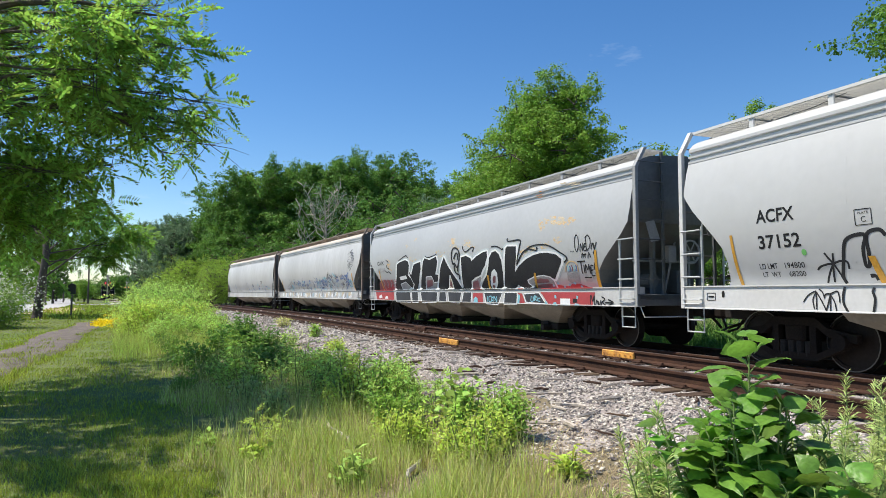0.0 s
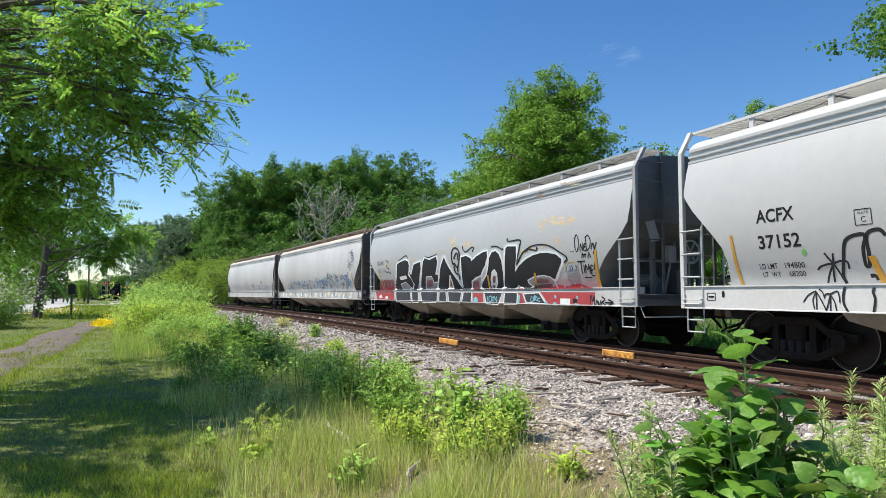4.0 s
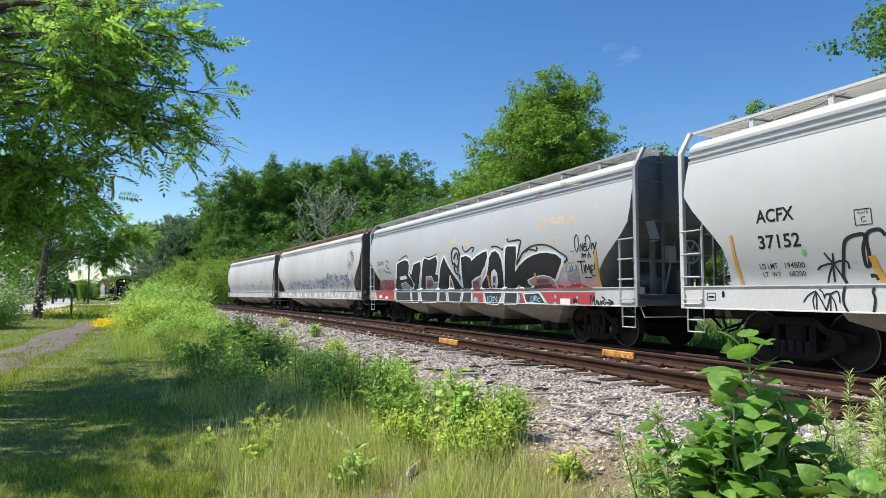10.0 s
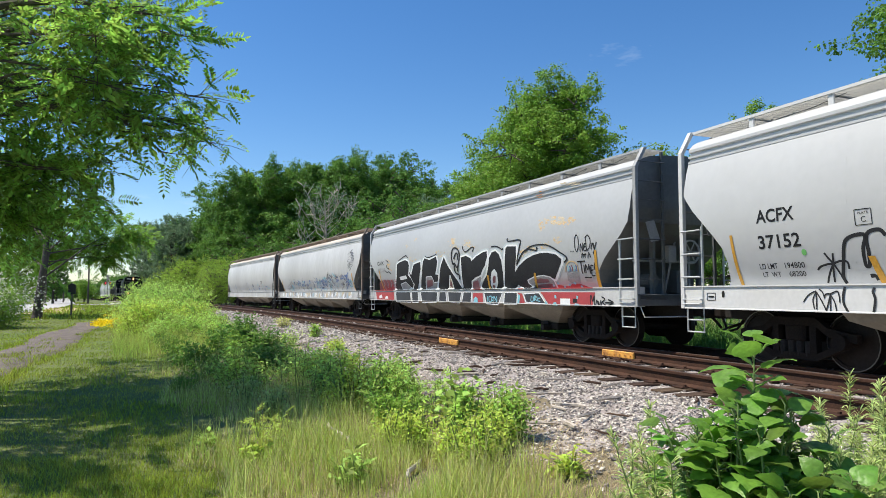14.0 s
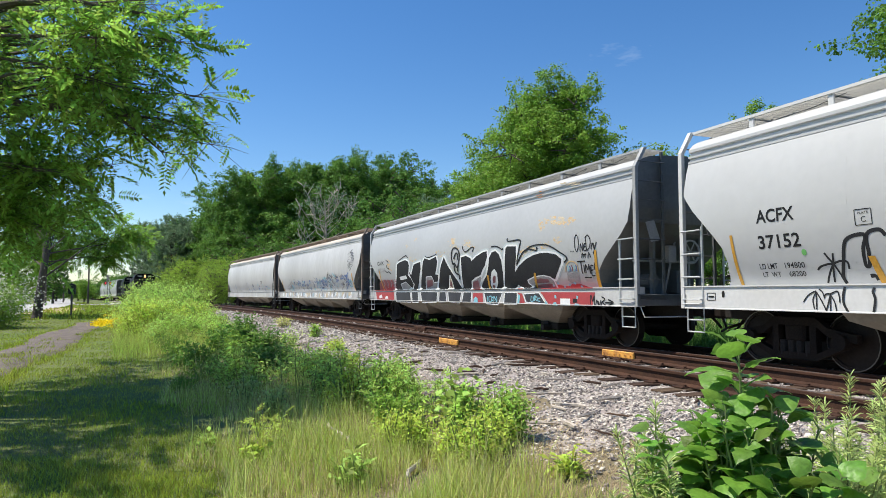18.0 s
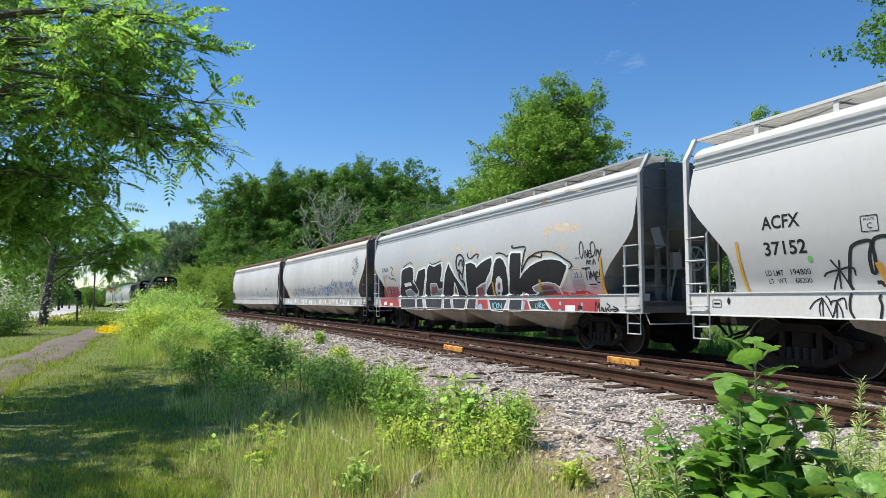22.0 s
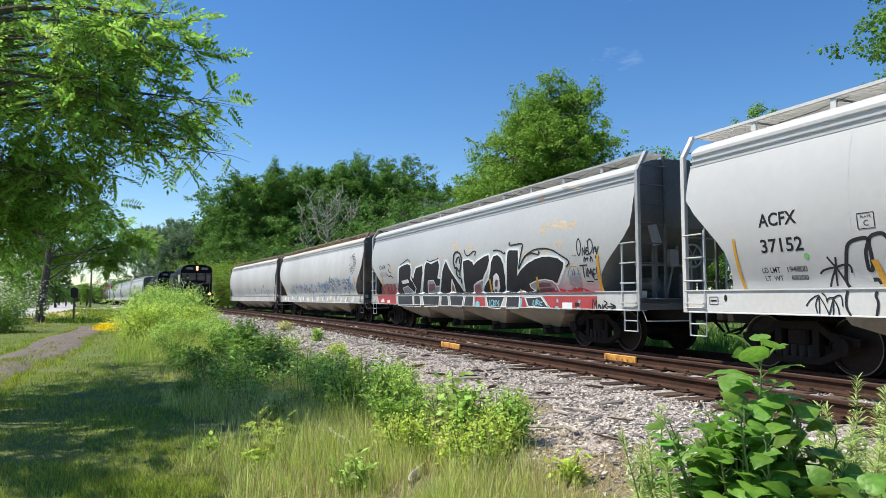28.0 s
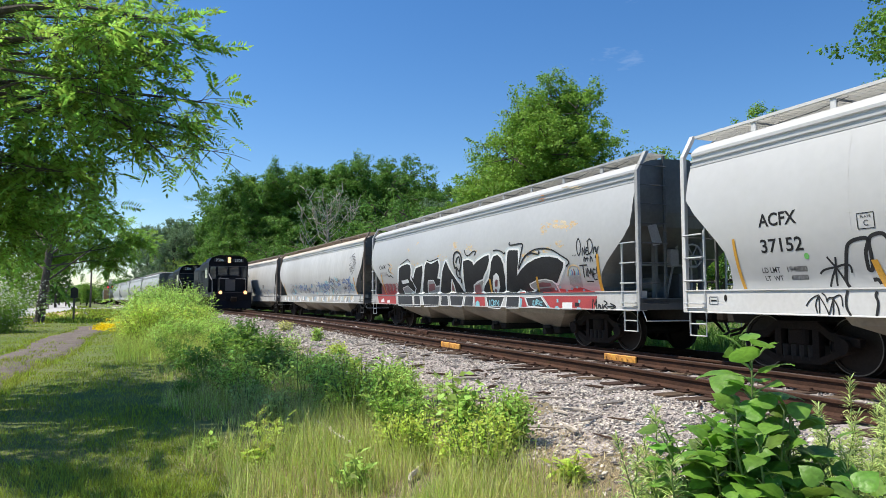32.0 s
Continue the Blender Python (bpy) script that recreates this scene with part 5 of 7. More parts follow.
for k in range(12):
    a = 7.6 - 0.15 * k
    part("sprayed_line", stroke(Shape(), [(a, 1.80), (a - 0.10, 1.62), (a + 0.06, 1.52), (a - 0.08, 1.38)], 0.05, 0.0048 + 0.0001 * k), (M_MAROON, M_GHOST, M_RED)[k % 3], cars[1])
rb = np.random.default_rng(17)
for a, b, r in BLOT:
    for q in range(11):
        ca, cb, cr = a + rb.normal(0, r * 0.75), b + rb.normal(0, r * 0.33), r * rb.uniform(0.12, 0.5)
        ring = [(ca + cr * rb.uniform(0.5, 1.5) * math.cos(w * 0.63), cb + 0.5 * cr * rb.uniform(0.5, 1.4) * math.sin(w * 0.63)) for w in range(10)]
        fill("faded_patch", cars[1], ring, (M_TAN, M_TANPALE, M_TANPALE)[q % 3], 0.0007 + 0.00006 * q)
for k, line in enumerate(WIDE_SPRAY):
    part("sprayed_line", stroke(Shape(), line, 0.056, 0.004 + 0.0004 * k), M_BLACK, cars[0])
for k, line in enumerate(PALM_SPRAY):
    part("sprayed_line", stroke(Shape(), line, 0.032, 0.005 + 0.0003 * k), M_BLACK, cars[0])
for k, line in enumerate(SILL_SPRAY):
    part("sprayed_line", stroke(Shape(), [(a, min(b, 1.32)) for a, b in line], 0.021, 0.004 + 0.0003 * k), M_BLACK, cars[0])
for k, line in enumerate(SILL_WIDE):
    part("sprayed_line", stroke(Shape(), [(a, min(b, 1.32)) for a, b in line], 0.038, 0.007 + 0.0004 * k), M_BLACK, cars[0])
word(cars[1], "CAIX", 7.90, 2.43, 0.17, "side", 0.0042, M_LETTER, 0, "lettering", False, 0.85, 0.004)
for k in range(6):
    y = 7.85 - 0.16 * k
    fill("lettering_bar", cars[1], [(y, 2.12), (y - 0.10, 2.12), (y - 0.10, 2.30), (y, 2.30)], M_GHOST, 0.004)
# stencils of the white car
word(cars[0], "ACFX", 7.25, 2.375, 0.215, "side", 0.0042, M_LETTER, 0, "lettering", False, 0.74, 0.006)
word(cars[0], "37152", 7.28, 1.95, 0.22, "side", 0.0042, M_LETTER, 0, "lettering", False, 0.81, 0.005)
word(cars[0], "LD LMT", 7.35, 1.615, 0.095, "side", 0.0042, M_LETTER, 0, "lettering", False, 0.36, 0.001)
word(cars[0], "194800", 6.87, 1.615, 0.095, "side", 0.0042, M_LETTER, 0, "lettering", False, 0.37, 0.001)
word(cars[0], "LT  WT", 7.33, 1.485, 0.085, "side", 0.0042, M_LETTER, 0, "lettering", False, 0.36, 0.001)
word(cars[0], "68200", 6.81, 1.485, 0.085, "side", 0.0042, M_LETTER, 0, "lettering", False, 0.31, 0.001)
word(cars[0], "PLATE", 5.385, 2.335, 0.035, "side", 0.0042, M_LETTER, 0, "lettering", True, 0.16)
word(cars[0], "C", 5.385, 2.22, 0.085, "side", 0.0042, M_LETTER, 0, "lettering", True)
part("stencil_frame", stroke(Shape(), [(5.51, 2.18), (5.26, 2.18), (5.26, 2.40), (5.51, 2.40)], 0.012, 0.005, True), M_LETTER, cars[0])
fill("green_dot", cars[0], [(6.43 + 0.045 * math.cos(a * 0.4), 1.85 + 0.05 * math.sin(a * 0.4)) for a in range(16)], M_GREEN, 0.005)
STRIPES = (((7.86, 7.80, 2.22, 7.86, 7.79, 1.352), (5.41, 5.31, 1.74, 5.33, 5.22, 1.352)),
           ((-2.30, -2.39, 1.77, -2.14, -2.27, 1.352), (-4.98, -5.08, 1.76, -4.86, -4.96, 1.352), (-7.77, -7.85, 2.20, -7.60, -7.72, 1.352), (7.72, 7.62, 2.2, 7.72, 7.62, 1.352)),
           ((7.83, 7.73, 2.2, 7.83, 7.73, 1.36), (-7.66, -7.76, 2.2, -7.66, -7.76, 1.36)))
for c, rows in zip(cars, STRIPES):
    for a0, a1, z1, b0, b1, z0 in rows:
        fill("reflector_stripe", c, [(a0, z1), (a1, z1), (b1, z0), (b0, z0)], M_STRIPE, 0.0115 if c == cars[1] else 0.0095)
for y in (5.62, 0.0, -5.62):
    for c in cars:
        part("weld_seam", stroke(Shape(), [(y, 1.36), (y, 2.2), (y, 3.0), (y, 3.69)], 0.010, 0.002), c.children[0].data.materials[0], c)
# a service box and a bolt on the white sill
part("sill_stencil", stroke(Shape(), [(8.49, 1.09), (8.29, 1.09), (8.29, 1.22), (8.49, 1.22)], 0.012, 0.004, True), M_LETTER, cars[0])
part("sill_stencil", stroke(Shape(), [(8.46, 1.155), (8.32, 1.155)], 0.03, 0.004), M_LETTER, cars[0])
fill("sill_hole", cars[0], [(8.105 + 0.035 * math.cos(a * 0.42), 1.20 + 0.062 * math.sin(a * 0.42)) for a in range(15)], M_DARK, 0.004)
# faint scribbles low on the weathered cars
rs = np.random.default_rng(77)
for c, count in ((cars[2], 190), (cars[3], 26)):
    for k in range(count):
        y = rs.uniform(-7.3, 6.5) if k % 3 else rs.uniform(-7.3, -1)
        z = rs.uniform(1.42, 1.95 if y > -2 else 2.15)
        pts = [(y + rs.uniform(-0.3, 0.3), z + rs.uniform(-0.12, 0.25)) for q in range(4)]
        part("sprayed_scribble", stroke(Shape(), pts, rs.uniform(0.02, 0.06), 0.002 + 0.00004 * k), (M_BLUE, M_GHOST, M_CYAN, M_GHOST, M_BLUE, M_LOCOGREY, M_MIST)[k % 7], c)
for k in range(58):
    y = 7.6 - 0.27 * k + rs.uniform(-0.2, 0.2)
    w, z = rs.uniform(0.12, 0.55), rs.uniform(0.97, 1.12)
    fill("paint_patch", cars[2], [(y, z), (y - w, z - 0.02), (y - w - rs.uniform(-0.1, 0.2), min(z + rs.uniform(0.1, 0.3), 1.31)), (y - w * 0.6, min(z + 0.24, 1.315)), (y - 0.05, min(z + 0.18, 1.30))],
         (M_PALE, M_MIST, M_TANPALE, M_PALE, M_GHOST, M_PALEBLUE, M_PALE, M_TANPALE)[k % 8], 0.002 + 0.00005 * k, wobble=0.04)
for k in range(16):
    y, z = -7.55 + rs.uniform(-0.35, 0.35), 2.35 + 0.05 * k
    part("sprayed_scribble", stroke(Shape(), [(y, z), (y - 0.25, z + 0.1), (y + 0.2, z + 0.16), (y - 0.15, z + 0.28)], 0.03, 0.003 + 0.00005 * k), M_GHOST if k % 3 else M_LOCOGREY, cars[2])
for y, z, w, m in ((-5.05, 3.81, 0.34, M_RUST), (-5.15, 3.745, 0.22, M_RUST), (-5.2, 3.895, 0.16, M_RUST), (-6.45, 3.90, 0.5, M_TANPALE), (-6.7, 3.845, 0.4, M_TANPALE), (-6.2, 3.955, 0.3, M_TANPALE)):
    fill("rust_stain", cars[1], [(y, z + 0.012), (y - w * 0.5, z + 0.018), (y - w, z + 0.008), (y - w * 0.9, z - 0.014), (y - w * 0.3, z - 0.010)], m, 0.032, wobble=0.03)


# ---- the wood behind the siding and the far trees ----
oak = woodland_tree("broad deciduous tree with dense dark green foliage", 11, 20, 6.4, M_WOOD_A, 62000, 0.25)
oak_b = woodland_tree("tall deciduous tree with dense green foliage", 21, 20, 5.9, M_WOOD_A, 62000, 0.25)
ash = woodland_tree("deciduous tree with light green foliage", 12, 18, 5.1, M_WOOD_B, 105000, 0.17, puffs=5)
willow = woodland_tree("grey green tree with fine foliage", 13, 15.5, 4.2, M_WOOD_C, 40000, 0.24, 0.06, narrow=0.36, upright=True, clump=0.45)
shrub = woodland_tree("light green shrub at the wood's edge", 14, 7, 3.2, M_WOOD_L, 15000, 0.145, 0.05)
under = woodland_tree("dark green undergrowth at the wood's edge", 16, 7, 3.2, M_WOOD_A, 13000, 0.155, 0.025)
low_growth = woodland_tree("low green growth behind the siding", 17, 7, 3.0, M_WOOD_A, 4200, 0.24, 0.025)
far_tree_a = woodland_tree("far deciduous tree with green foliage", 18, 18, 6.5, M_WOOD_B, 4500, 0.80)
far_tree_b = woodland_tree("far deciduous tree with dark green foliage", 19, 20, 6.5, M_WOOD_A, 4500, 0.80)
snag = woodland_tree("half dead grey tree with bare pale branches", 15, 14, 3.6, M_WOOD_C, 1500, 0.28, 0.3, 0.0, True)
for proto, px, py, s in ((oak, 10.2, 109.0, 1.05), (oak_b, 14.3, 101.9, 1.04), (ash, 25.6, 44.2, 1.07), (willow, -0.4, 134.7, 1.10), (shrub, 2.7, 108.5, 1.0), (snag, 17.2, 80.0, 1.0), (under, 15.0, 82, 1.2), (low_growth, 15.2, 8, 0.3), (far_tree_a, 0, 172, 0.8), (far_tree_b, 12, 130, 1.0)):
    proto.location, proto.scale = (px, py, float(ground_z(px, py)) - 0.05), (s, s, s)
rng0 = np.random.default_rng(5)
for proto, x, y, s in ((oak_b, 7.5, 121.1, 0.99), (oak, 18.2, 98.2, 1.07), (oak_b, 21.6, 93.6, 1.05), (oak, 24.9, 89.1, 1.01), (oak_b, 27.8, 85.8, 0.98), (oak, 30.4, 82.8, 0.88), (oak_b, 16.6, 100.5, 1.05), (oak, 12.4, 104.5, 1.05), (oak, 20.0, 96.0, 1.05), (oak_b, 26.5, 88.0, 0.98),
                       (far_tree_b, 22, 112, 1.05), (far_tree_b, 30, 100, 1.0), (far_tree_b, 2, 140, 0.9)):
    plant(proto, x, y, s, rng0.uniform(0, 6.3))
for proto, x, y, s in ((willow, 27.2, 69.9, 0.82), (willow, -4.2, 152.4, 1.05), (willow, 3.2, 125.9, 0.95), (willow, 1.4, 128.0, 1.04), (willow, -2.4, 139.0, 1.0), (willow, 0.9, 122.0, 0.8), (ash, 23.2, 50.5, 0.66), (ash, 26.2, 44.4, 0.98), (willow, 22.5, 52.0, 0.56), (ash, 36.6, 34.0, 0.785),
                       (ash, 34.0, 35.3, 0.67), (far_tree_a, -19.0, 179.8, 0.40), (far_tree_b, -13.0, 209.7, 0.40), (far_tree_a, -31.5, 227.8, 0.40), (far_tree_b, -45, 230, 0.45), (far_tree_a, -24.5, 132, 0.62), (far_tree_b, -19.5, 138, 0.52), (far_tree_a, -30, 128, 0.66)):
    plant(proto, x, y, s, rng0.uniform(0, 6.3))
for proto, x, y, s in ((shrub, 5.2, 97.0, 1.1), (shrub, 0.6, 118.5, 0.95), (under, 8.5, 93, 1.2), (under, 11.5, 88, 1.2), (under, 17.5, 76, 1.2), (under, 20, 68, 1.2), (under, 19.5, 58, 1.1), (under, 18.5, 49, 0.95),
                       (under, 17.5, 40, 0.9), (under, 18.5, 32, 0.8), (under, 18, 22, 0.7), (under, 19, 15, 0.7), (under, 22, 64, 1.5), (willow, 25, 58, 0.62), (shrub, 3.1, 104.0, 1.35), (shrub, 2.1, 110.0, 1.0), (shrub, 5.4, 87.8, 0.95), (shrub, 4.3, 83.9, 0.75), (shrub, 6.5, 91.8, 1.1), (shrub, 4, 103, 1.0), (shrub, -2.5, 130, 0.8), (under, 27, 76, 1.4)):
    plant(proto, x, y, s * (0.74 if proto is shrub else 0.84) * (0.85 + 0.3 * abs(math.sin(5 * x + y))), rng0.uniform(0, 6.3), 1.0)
for k in range(46):
    a, r = radians(-17 + 0.46 * k), 205 + 60 * rng0.uniform(0, 1)
    plant((far_tree_a, far_tree_b)[k % 2], r * math.sin(a), r * math.cos(a), rng0.uniform(0.30, 0.46), rng0.uniform(0, 6.3), 1.5)
for k in range(30):
    s_ = 3 + 2.3 * k
    q, th = on_line(s_, -3.1 - rng0.uniform(0, 0.5))
    plant(low_growth, q.x, q.y, rng0.uniform(0.14, 0.25), rng0.uniform(0, 6.3), 2.0)
    q, th = on_line(s_ + 1.0, -4.9 - rng0.uniform(0, 1.0))
    plant(low_growth, q.x, q.y, rng0.uniform(0.28, 0.42), rng0.uniform(0, 6.3), 1.5)
poplar = woodland_tree("tall tree with small rounded leaves beyond the cars", 31, 15.5, 3.8, M_WOOD_A, 62000, 0.105, 0.50, puffs=4, narrow=0.8)
poplar.location, poplar.scale = (30.3, 16.3, -0.75), (1.38, 1.38, 1.45)


# ---- the walnut that overhangs the path ----
def compound_leaves(pts, dirs, rng, length=0.36, pairs=8):
    """Feathered leaves: each a drooping stalk with pairs of narrow leaflets."""
    n = len(pts)
    d = dirs + rng.normal(0, 0.55, (n, 3))
    d[:, 2] = d[:, 2] * 0.8 - 0.10
    d /= np.linalg.norm(d, axis=1)[:, None]
    up = np.array([0.0, 0.0, 1.0]) + rng.normal(0, 0.6, (n, 3))
    side = np.cross(d, up)
    side /= np.linalg.norm(side, axis=1)[:, None]
    ln = length * rng.uniform(0.7, 1.25, n)
    vs = []
    for k in range(pairs + 1):
        f = 0.22 + 0.78 * k / pairs
        base = pts + d * (ln * f)[:, None] + np.array([0, 0, -1.0]) * (0.22 * ln * f * f)[:, None]
        for s in ((-1, 1) if k < pairs else (0,)):
            w = d * (0.55 if s else 1.0) + side * s + rng.normal(0, 0.15, (n, 3))
            w[:, 2] -= 0.12
            w /= np.linalg.norm(w, axis=1)[:, None]
            q = np.cross(w, up)
            q /= np.linalg.norm(q, axis=1)[:, None] + 1e-9
            lf = (ln * 0.235 * (1.1 - 0.45 * abs(f - 0.55)))[:, None]
            vs.append(np.stack([base, base + w * lf * 0.4 + q * lf * 0.22, base + w * lf, base + w * lf * 0.4 - q * lf * 0.22], 1))
    v = np.concatenate(vs).reshape(-1, 3)
    return v, np.arange(len(v)).reshape(-1, 4)


def walnut(label, foot, ends, counts, seed, length=0.36, thick=0.22, fork=3.2, spray=0.75, inner=0.1):
    """Every main limb carries its own spray of foliage, so that the wind can move it."""
    rng = np.random.default_rng(seed)
    root = tagged(new("tree"), label, "tree")
    root.location = foot
    f0 = Vector(foot)
    top = Vector((0.3, -0.2, fork))
    part("trunk", Shape().tube([(0, 0, -0.1), (0.02, 0, 0.25), (0.12, -0.05, fork * 0.5), top, top + Vector((0.1, 0, 1.5)), top + Vector((0.3, 0.1, 3.5))], [thick * 1.5, thick * 1.05, thick * 0.9, thick * 0.75, thick * 0.5, 0.04], 12), M_BARK, root)
    limbs = []
    for k, e in enumerate(ends):
        leaves = counts[min(k, len(counts) - 1)]
        e = Vector(e) - f0
        base = top + Vector((0.1, 0, rng.uniform(-0.6, 1.6)))
        lim = Shape()
        mid = base.lerp(e, 0.5) + Vector(rng.normal(0, 0.15, 3)) + Vector((0, 0, 0.25))
        third = base.lerp(e, 0.8) + Vector(rng.normal(0, 0.1, 3)) + Vector((0, 0, 0.15))
        local = [p - base for p in (base, mid, third, e)]
        lim.tube(local, [0.05, 0.030, 0.016, 0.006], 6)
        anchor, dirs = [], []
        span = (e - base).length
        for q in range(int(10 + span * 3)):
            w = rng.uniform(inner, 1.0) ** 0.75
            p = local[1].lerp(local[3], w)
            out = Vector(rng.normal(0, 1, 3))
            out.z *= 0.55
            tip = p + out.normalized() * spray * rng.uniform(0.5, 1.3)
            lim.tube([p, p.lerp(tip, 0.5) + Vector((0, 0, 0.025)), tip], [0.006, 0.004, 0.002], 4, False)
            for r in range(6):
                t = rng.uniform(0.25, 1.0)
                anchor.append(p.lerp(tip, t))
                dirs.append((tip - p).normalized())
        limb = part("limb", lim, M_BARK, root)
        limb.location = base
        idx = rng.choice(len(anchor), leaves)
        v, f = compound_leaves(np.array([anchor[i] for i in idx]) + rng.normal(0, 0.04, (leaves, 3)), np.array([dirs[i] for i in idx]), rng, length)
        part("foliage", raw_mesh("foliage", v, f, M_WALNUT), None, limb)
        limbs.append((limb, base))
    return root, limbs


WALNUT_ENDS = [(0.1, 10.0, 4.9), (-0.2, 9.8, 4.9), (0.1, 10.0, 4.5), (-0.1, 10.4, 4.5), (0.3, 10.6, 3.9), (0.5, 10.9, 3.6), (0.6, 11.1, 3.3), (0.2, 10.9, 3.4), (-0.2, 10.4, 3.9), (-0.6, 10.2, 3.6), (-0.8, 9.2, 4.2), (-0.8, 9.4, 3.8), (-0.7, 9.6, 3.6), (-1.4, 10.4, 4.4), (-1.9, 10.7, 4.8), (-1.7, 10.9, 4.1), (-2.1, 11.3, 4.4), (-2.0, 10.6, 3.4), (-1.5, 11.6, 3.5), (-0.9, 11.6, 3.0), (-1.2, 11.8, 2.8), (-1.1, 12.2, 2.5), (-1.4, 10.8, 2.7), (-2.0, 11.7, 2.6), (-2.2, 12.3, 2.0), (-1.7, 12.9, 1.9), (-2.2, 11.1, 3.0), (-2.2, 13.3, 1.8), (-1.5, 12.9, 2.3), (-0.4, 10.2, 4.6), (-2.0, 10.2, 4.7), (-0.4, 10.3, 4.2)]
SHADE_ENDS = [(-4.2, 8.0, 5.5), (-4.6, 7.0, 5.5), (-3.6, 7.2, 6.2), (-5.0, 10.0, 6.0), (-4.6, 12.5, 6.0), (-4.0, 19.0, 5.8), (-3.2, 18.0, 6.4), (-3.5, 11.5, 6.6), (-4.0, 9.6, 6.0), (-3.0, 13.5, 7.2), (-4.0, 15.2, 6.5), (-2.5, 16.2, 7.5), (-1.0, 16.0, 7.6), (-3.0, 8.7, 5.2), (-3.4, 8.1, 5.4), (-2.9, 9.4, 5.6), (-3.2, 14.8, 6.4), (-3.6, 16.6, 6.2), (-2.6, 13.2, 7.4), (-2.3, 14.2, 7.4), (-2.9, 14.6, 7.0), (-1.6, 14.6, 8.8), (-1.8, 16.4, 9.0), (-2.6, 16.0, 8.8)]
FAR_ENDS = [(-9.8, 50.9, 7.5), (-8.4, 52.5, 7.7), (-6.3, 51.7, 6.7), (-4.4, 49.9, 6.0), (-2.9, 50.4, 5.6), (-2.0, 51.2, 4.7), (-3.2, 50.7, 3.5), (-5.5, 51.6, 4.0), (-7.0, 50.0, 4.6), (-9.0, 50.7, 5.4), (-10.5, 53.6, 4.0), (-8.9, 54.1, 3.1)]
near_tree, near_limbs = walnut("walnut tree with feathered green leaves overhanging the path", (-6.2, 12.0, -0.52), WALNUT_ENDS + SHADE_ENDS, [66] * 13 + [26] * 6 + [100] * 10 + [50] * 3 + [85], 41, 0.40, spray=0.66, inner=0.38)
bare_twig = Shape().tube([(5.01, -1.47, 4.06), (5.44, -1.42, 4.0), (5.74, -1.36, 3.81), (6.01, -1.4, 3.57), (6.16, -1.4, 3.55), (6.37, -1.4, 3.55)], [0.035, 0.026, 0.016, 0.010, 0.007, 0.004], 6)
bare_twig.tube([(6.01, -1.4, 3.57), (6.08, -1.38, 3.47), (6.04, -1.36, 3.35)], [0.008, 0.006, 0.003], 5)
bare_twig.tube([(2.48, -1.71, 4.7), (3.64, -1.73, 5.16), (4.23, -1.87, 5.31), (4.96, -2.0, 5.39), (5.65, -2.03, 5.34), (6.08, -2.01, 5.35)], [0.08, 0.06, 0.045, 0.03, 0.018, 0.006], 7)
bare_twig.tube([(2.2, -1.5, 4.38), (3.59, -1.36, 4.29), (4.34, -1.46, 4.04), (4.74, -1.51, 4.09), (5.01, -1.47, 4.06), (6.03, -1.3, 4.07), (6.35, -1.19, 4.02), (6.73, -0.95, 3.81)], [0.08, 0.06, 0.05, 0.042, 0.036, 0.022, 0.015, 0.006], 7)
part("branching", bare_twig, M_BARK, near_tree, "dark branches and a leafless twig")
far_tree, far_limbs = walnut("smaller walnut tree beside the road", (-7.3, 46.0, -0.52), FAR_ENDS, [400], 42, 0.60, 0.26, 3.0, 1.3)


# ---- grasses ----
def blades(name, n, keep, height, width, mat, seed, r0, r1, az0=-14, az1=58, label="", lean=0.45, tuft=0.0):
    """Grass as one object: bent blades strewn over the ground where keep(x, y) allows, denser near the viewpoint."""
    rng = np.random.default_rng(seed)
    r = r0 * (r1 / r0) ** rng.uniform(0, 1, n)
    a = np.radians(rng.uniform(az0, az1, n))
    x, y = r * np.sin(a), r * np.cos(a)
    ok = keep(x, y, rng)
    x, y, r = x[ok], y[ok], r[ok]
    n = len(x)
    if tuft:
        x, y = x + rng.normal(0, tuft, n), y + rng.normal(0, tuft, n)
    h = height * rng.uniform(0.45, 1.3, n) * (0.75 + 0.5 * (rough_noise(x, y, 2.0, 3.0) + 0.5))
    w = width * rng.uniform(0.7, 1.3, n) * np.clip(r / 9, 1, 4)
    t = rng.uniform(0, 6.283, n)
    bend = rng.uniform(0.05, 1.0, n) * lean * h
    t2 = rng.uniform(0, 6.283, n)
    z = ground_z(x, y) - 0.01
    p = np.stack([x, y, z], -1)
    sd = np.stack([np.cos(t), np.sin(t), 0 * t], -1) * (w / 2)[:, None]
    bd = np.stack([np.cos(t2), np.sin(t2), 0 * t2], -1) * bend[:, None]
    up = np.zeros((n, 3))
    up[:, 2] = h
    v = np.stack([p - sd, p + sd, p + sd * 0.8 + up * 0.55 + bd * 0.3, p - sd * 0.8 + up * 0.55 + bd * 0.3,
                  p + sd * 0.12 + up * 0.97 + bd, p - sd * 0.12 + up * 0.97 + bd], 1).reshape(-1, 3)
    o = 6 * np.arange(n)[:, None]
    f = np.concatenate([o + np.array([[0, 1, 2, 3]]), o + np.array([[3, 2, 4, 5]])])
    return tagged(new(name, raw_mesh(name, v, f, mat)), label, "grass", kind="stuff")


def on_path(x, y):
    return (np.abs(x + 3.35 + 0.012 * (y - 18) + 0.15 * np.sin(y * 0.5)) < 0.66 + 0.12 * np.sin(y * 1.3 + x * 3) + 0.22 * rough_noise(x, y, 4.0, 3.0)) & (y > 8) & (y < 38)


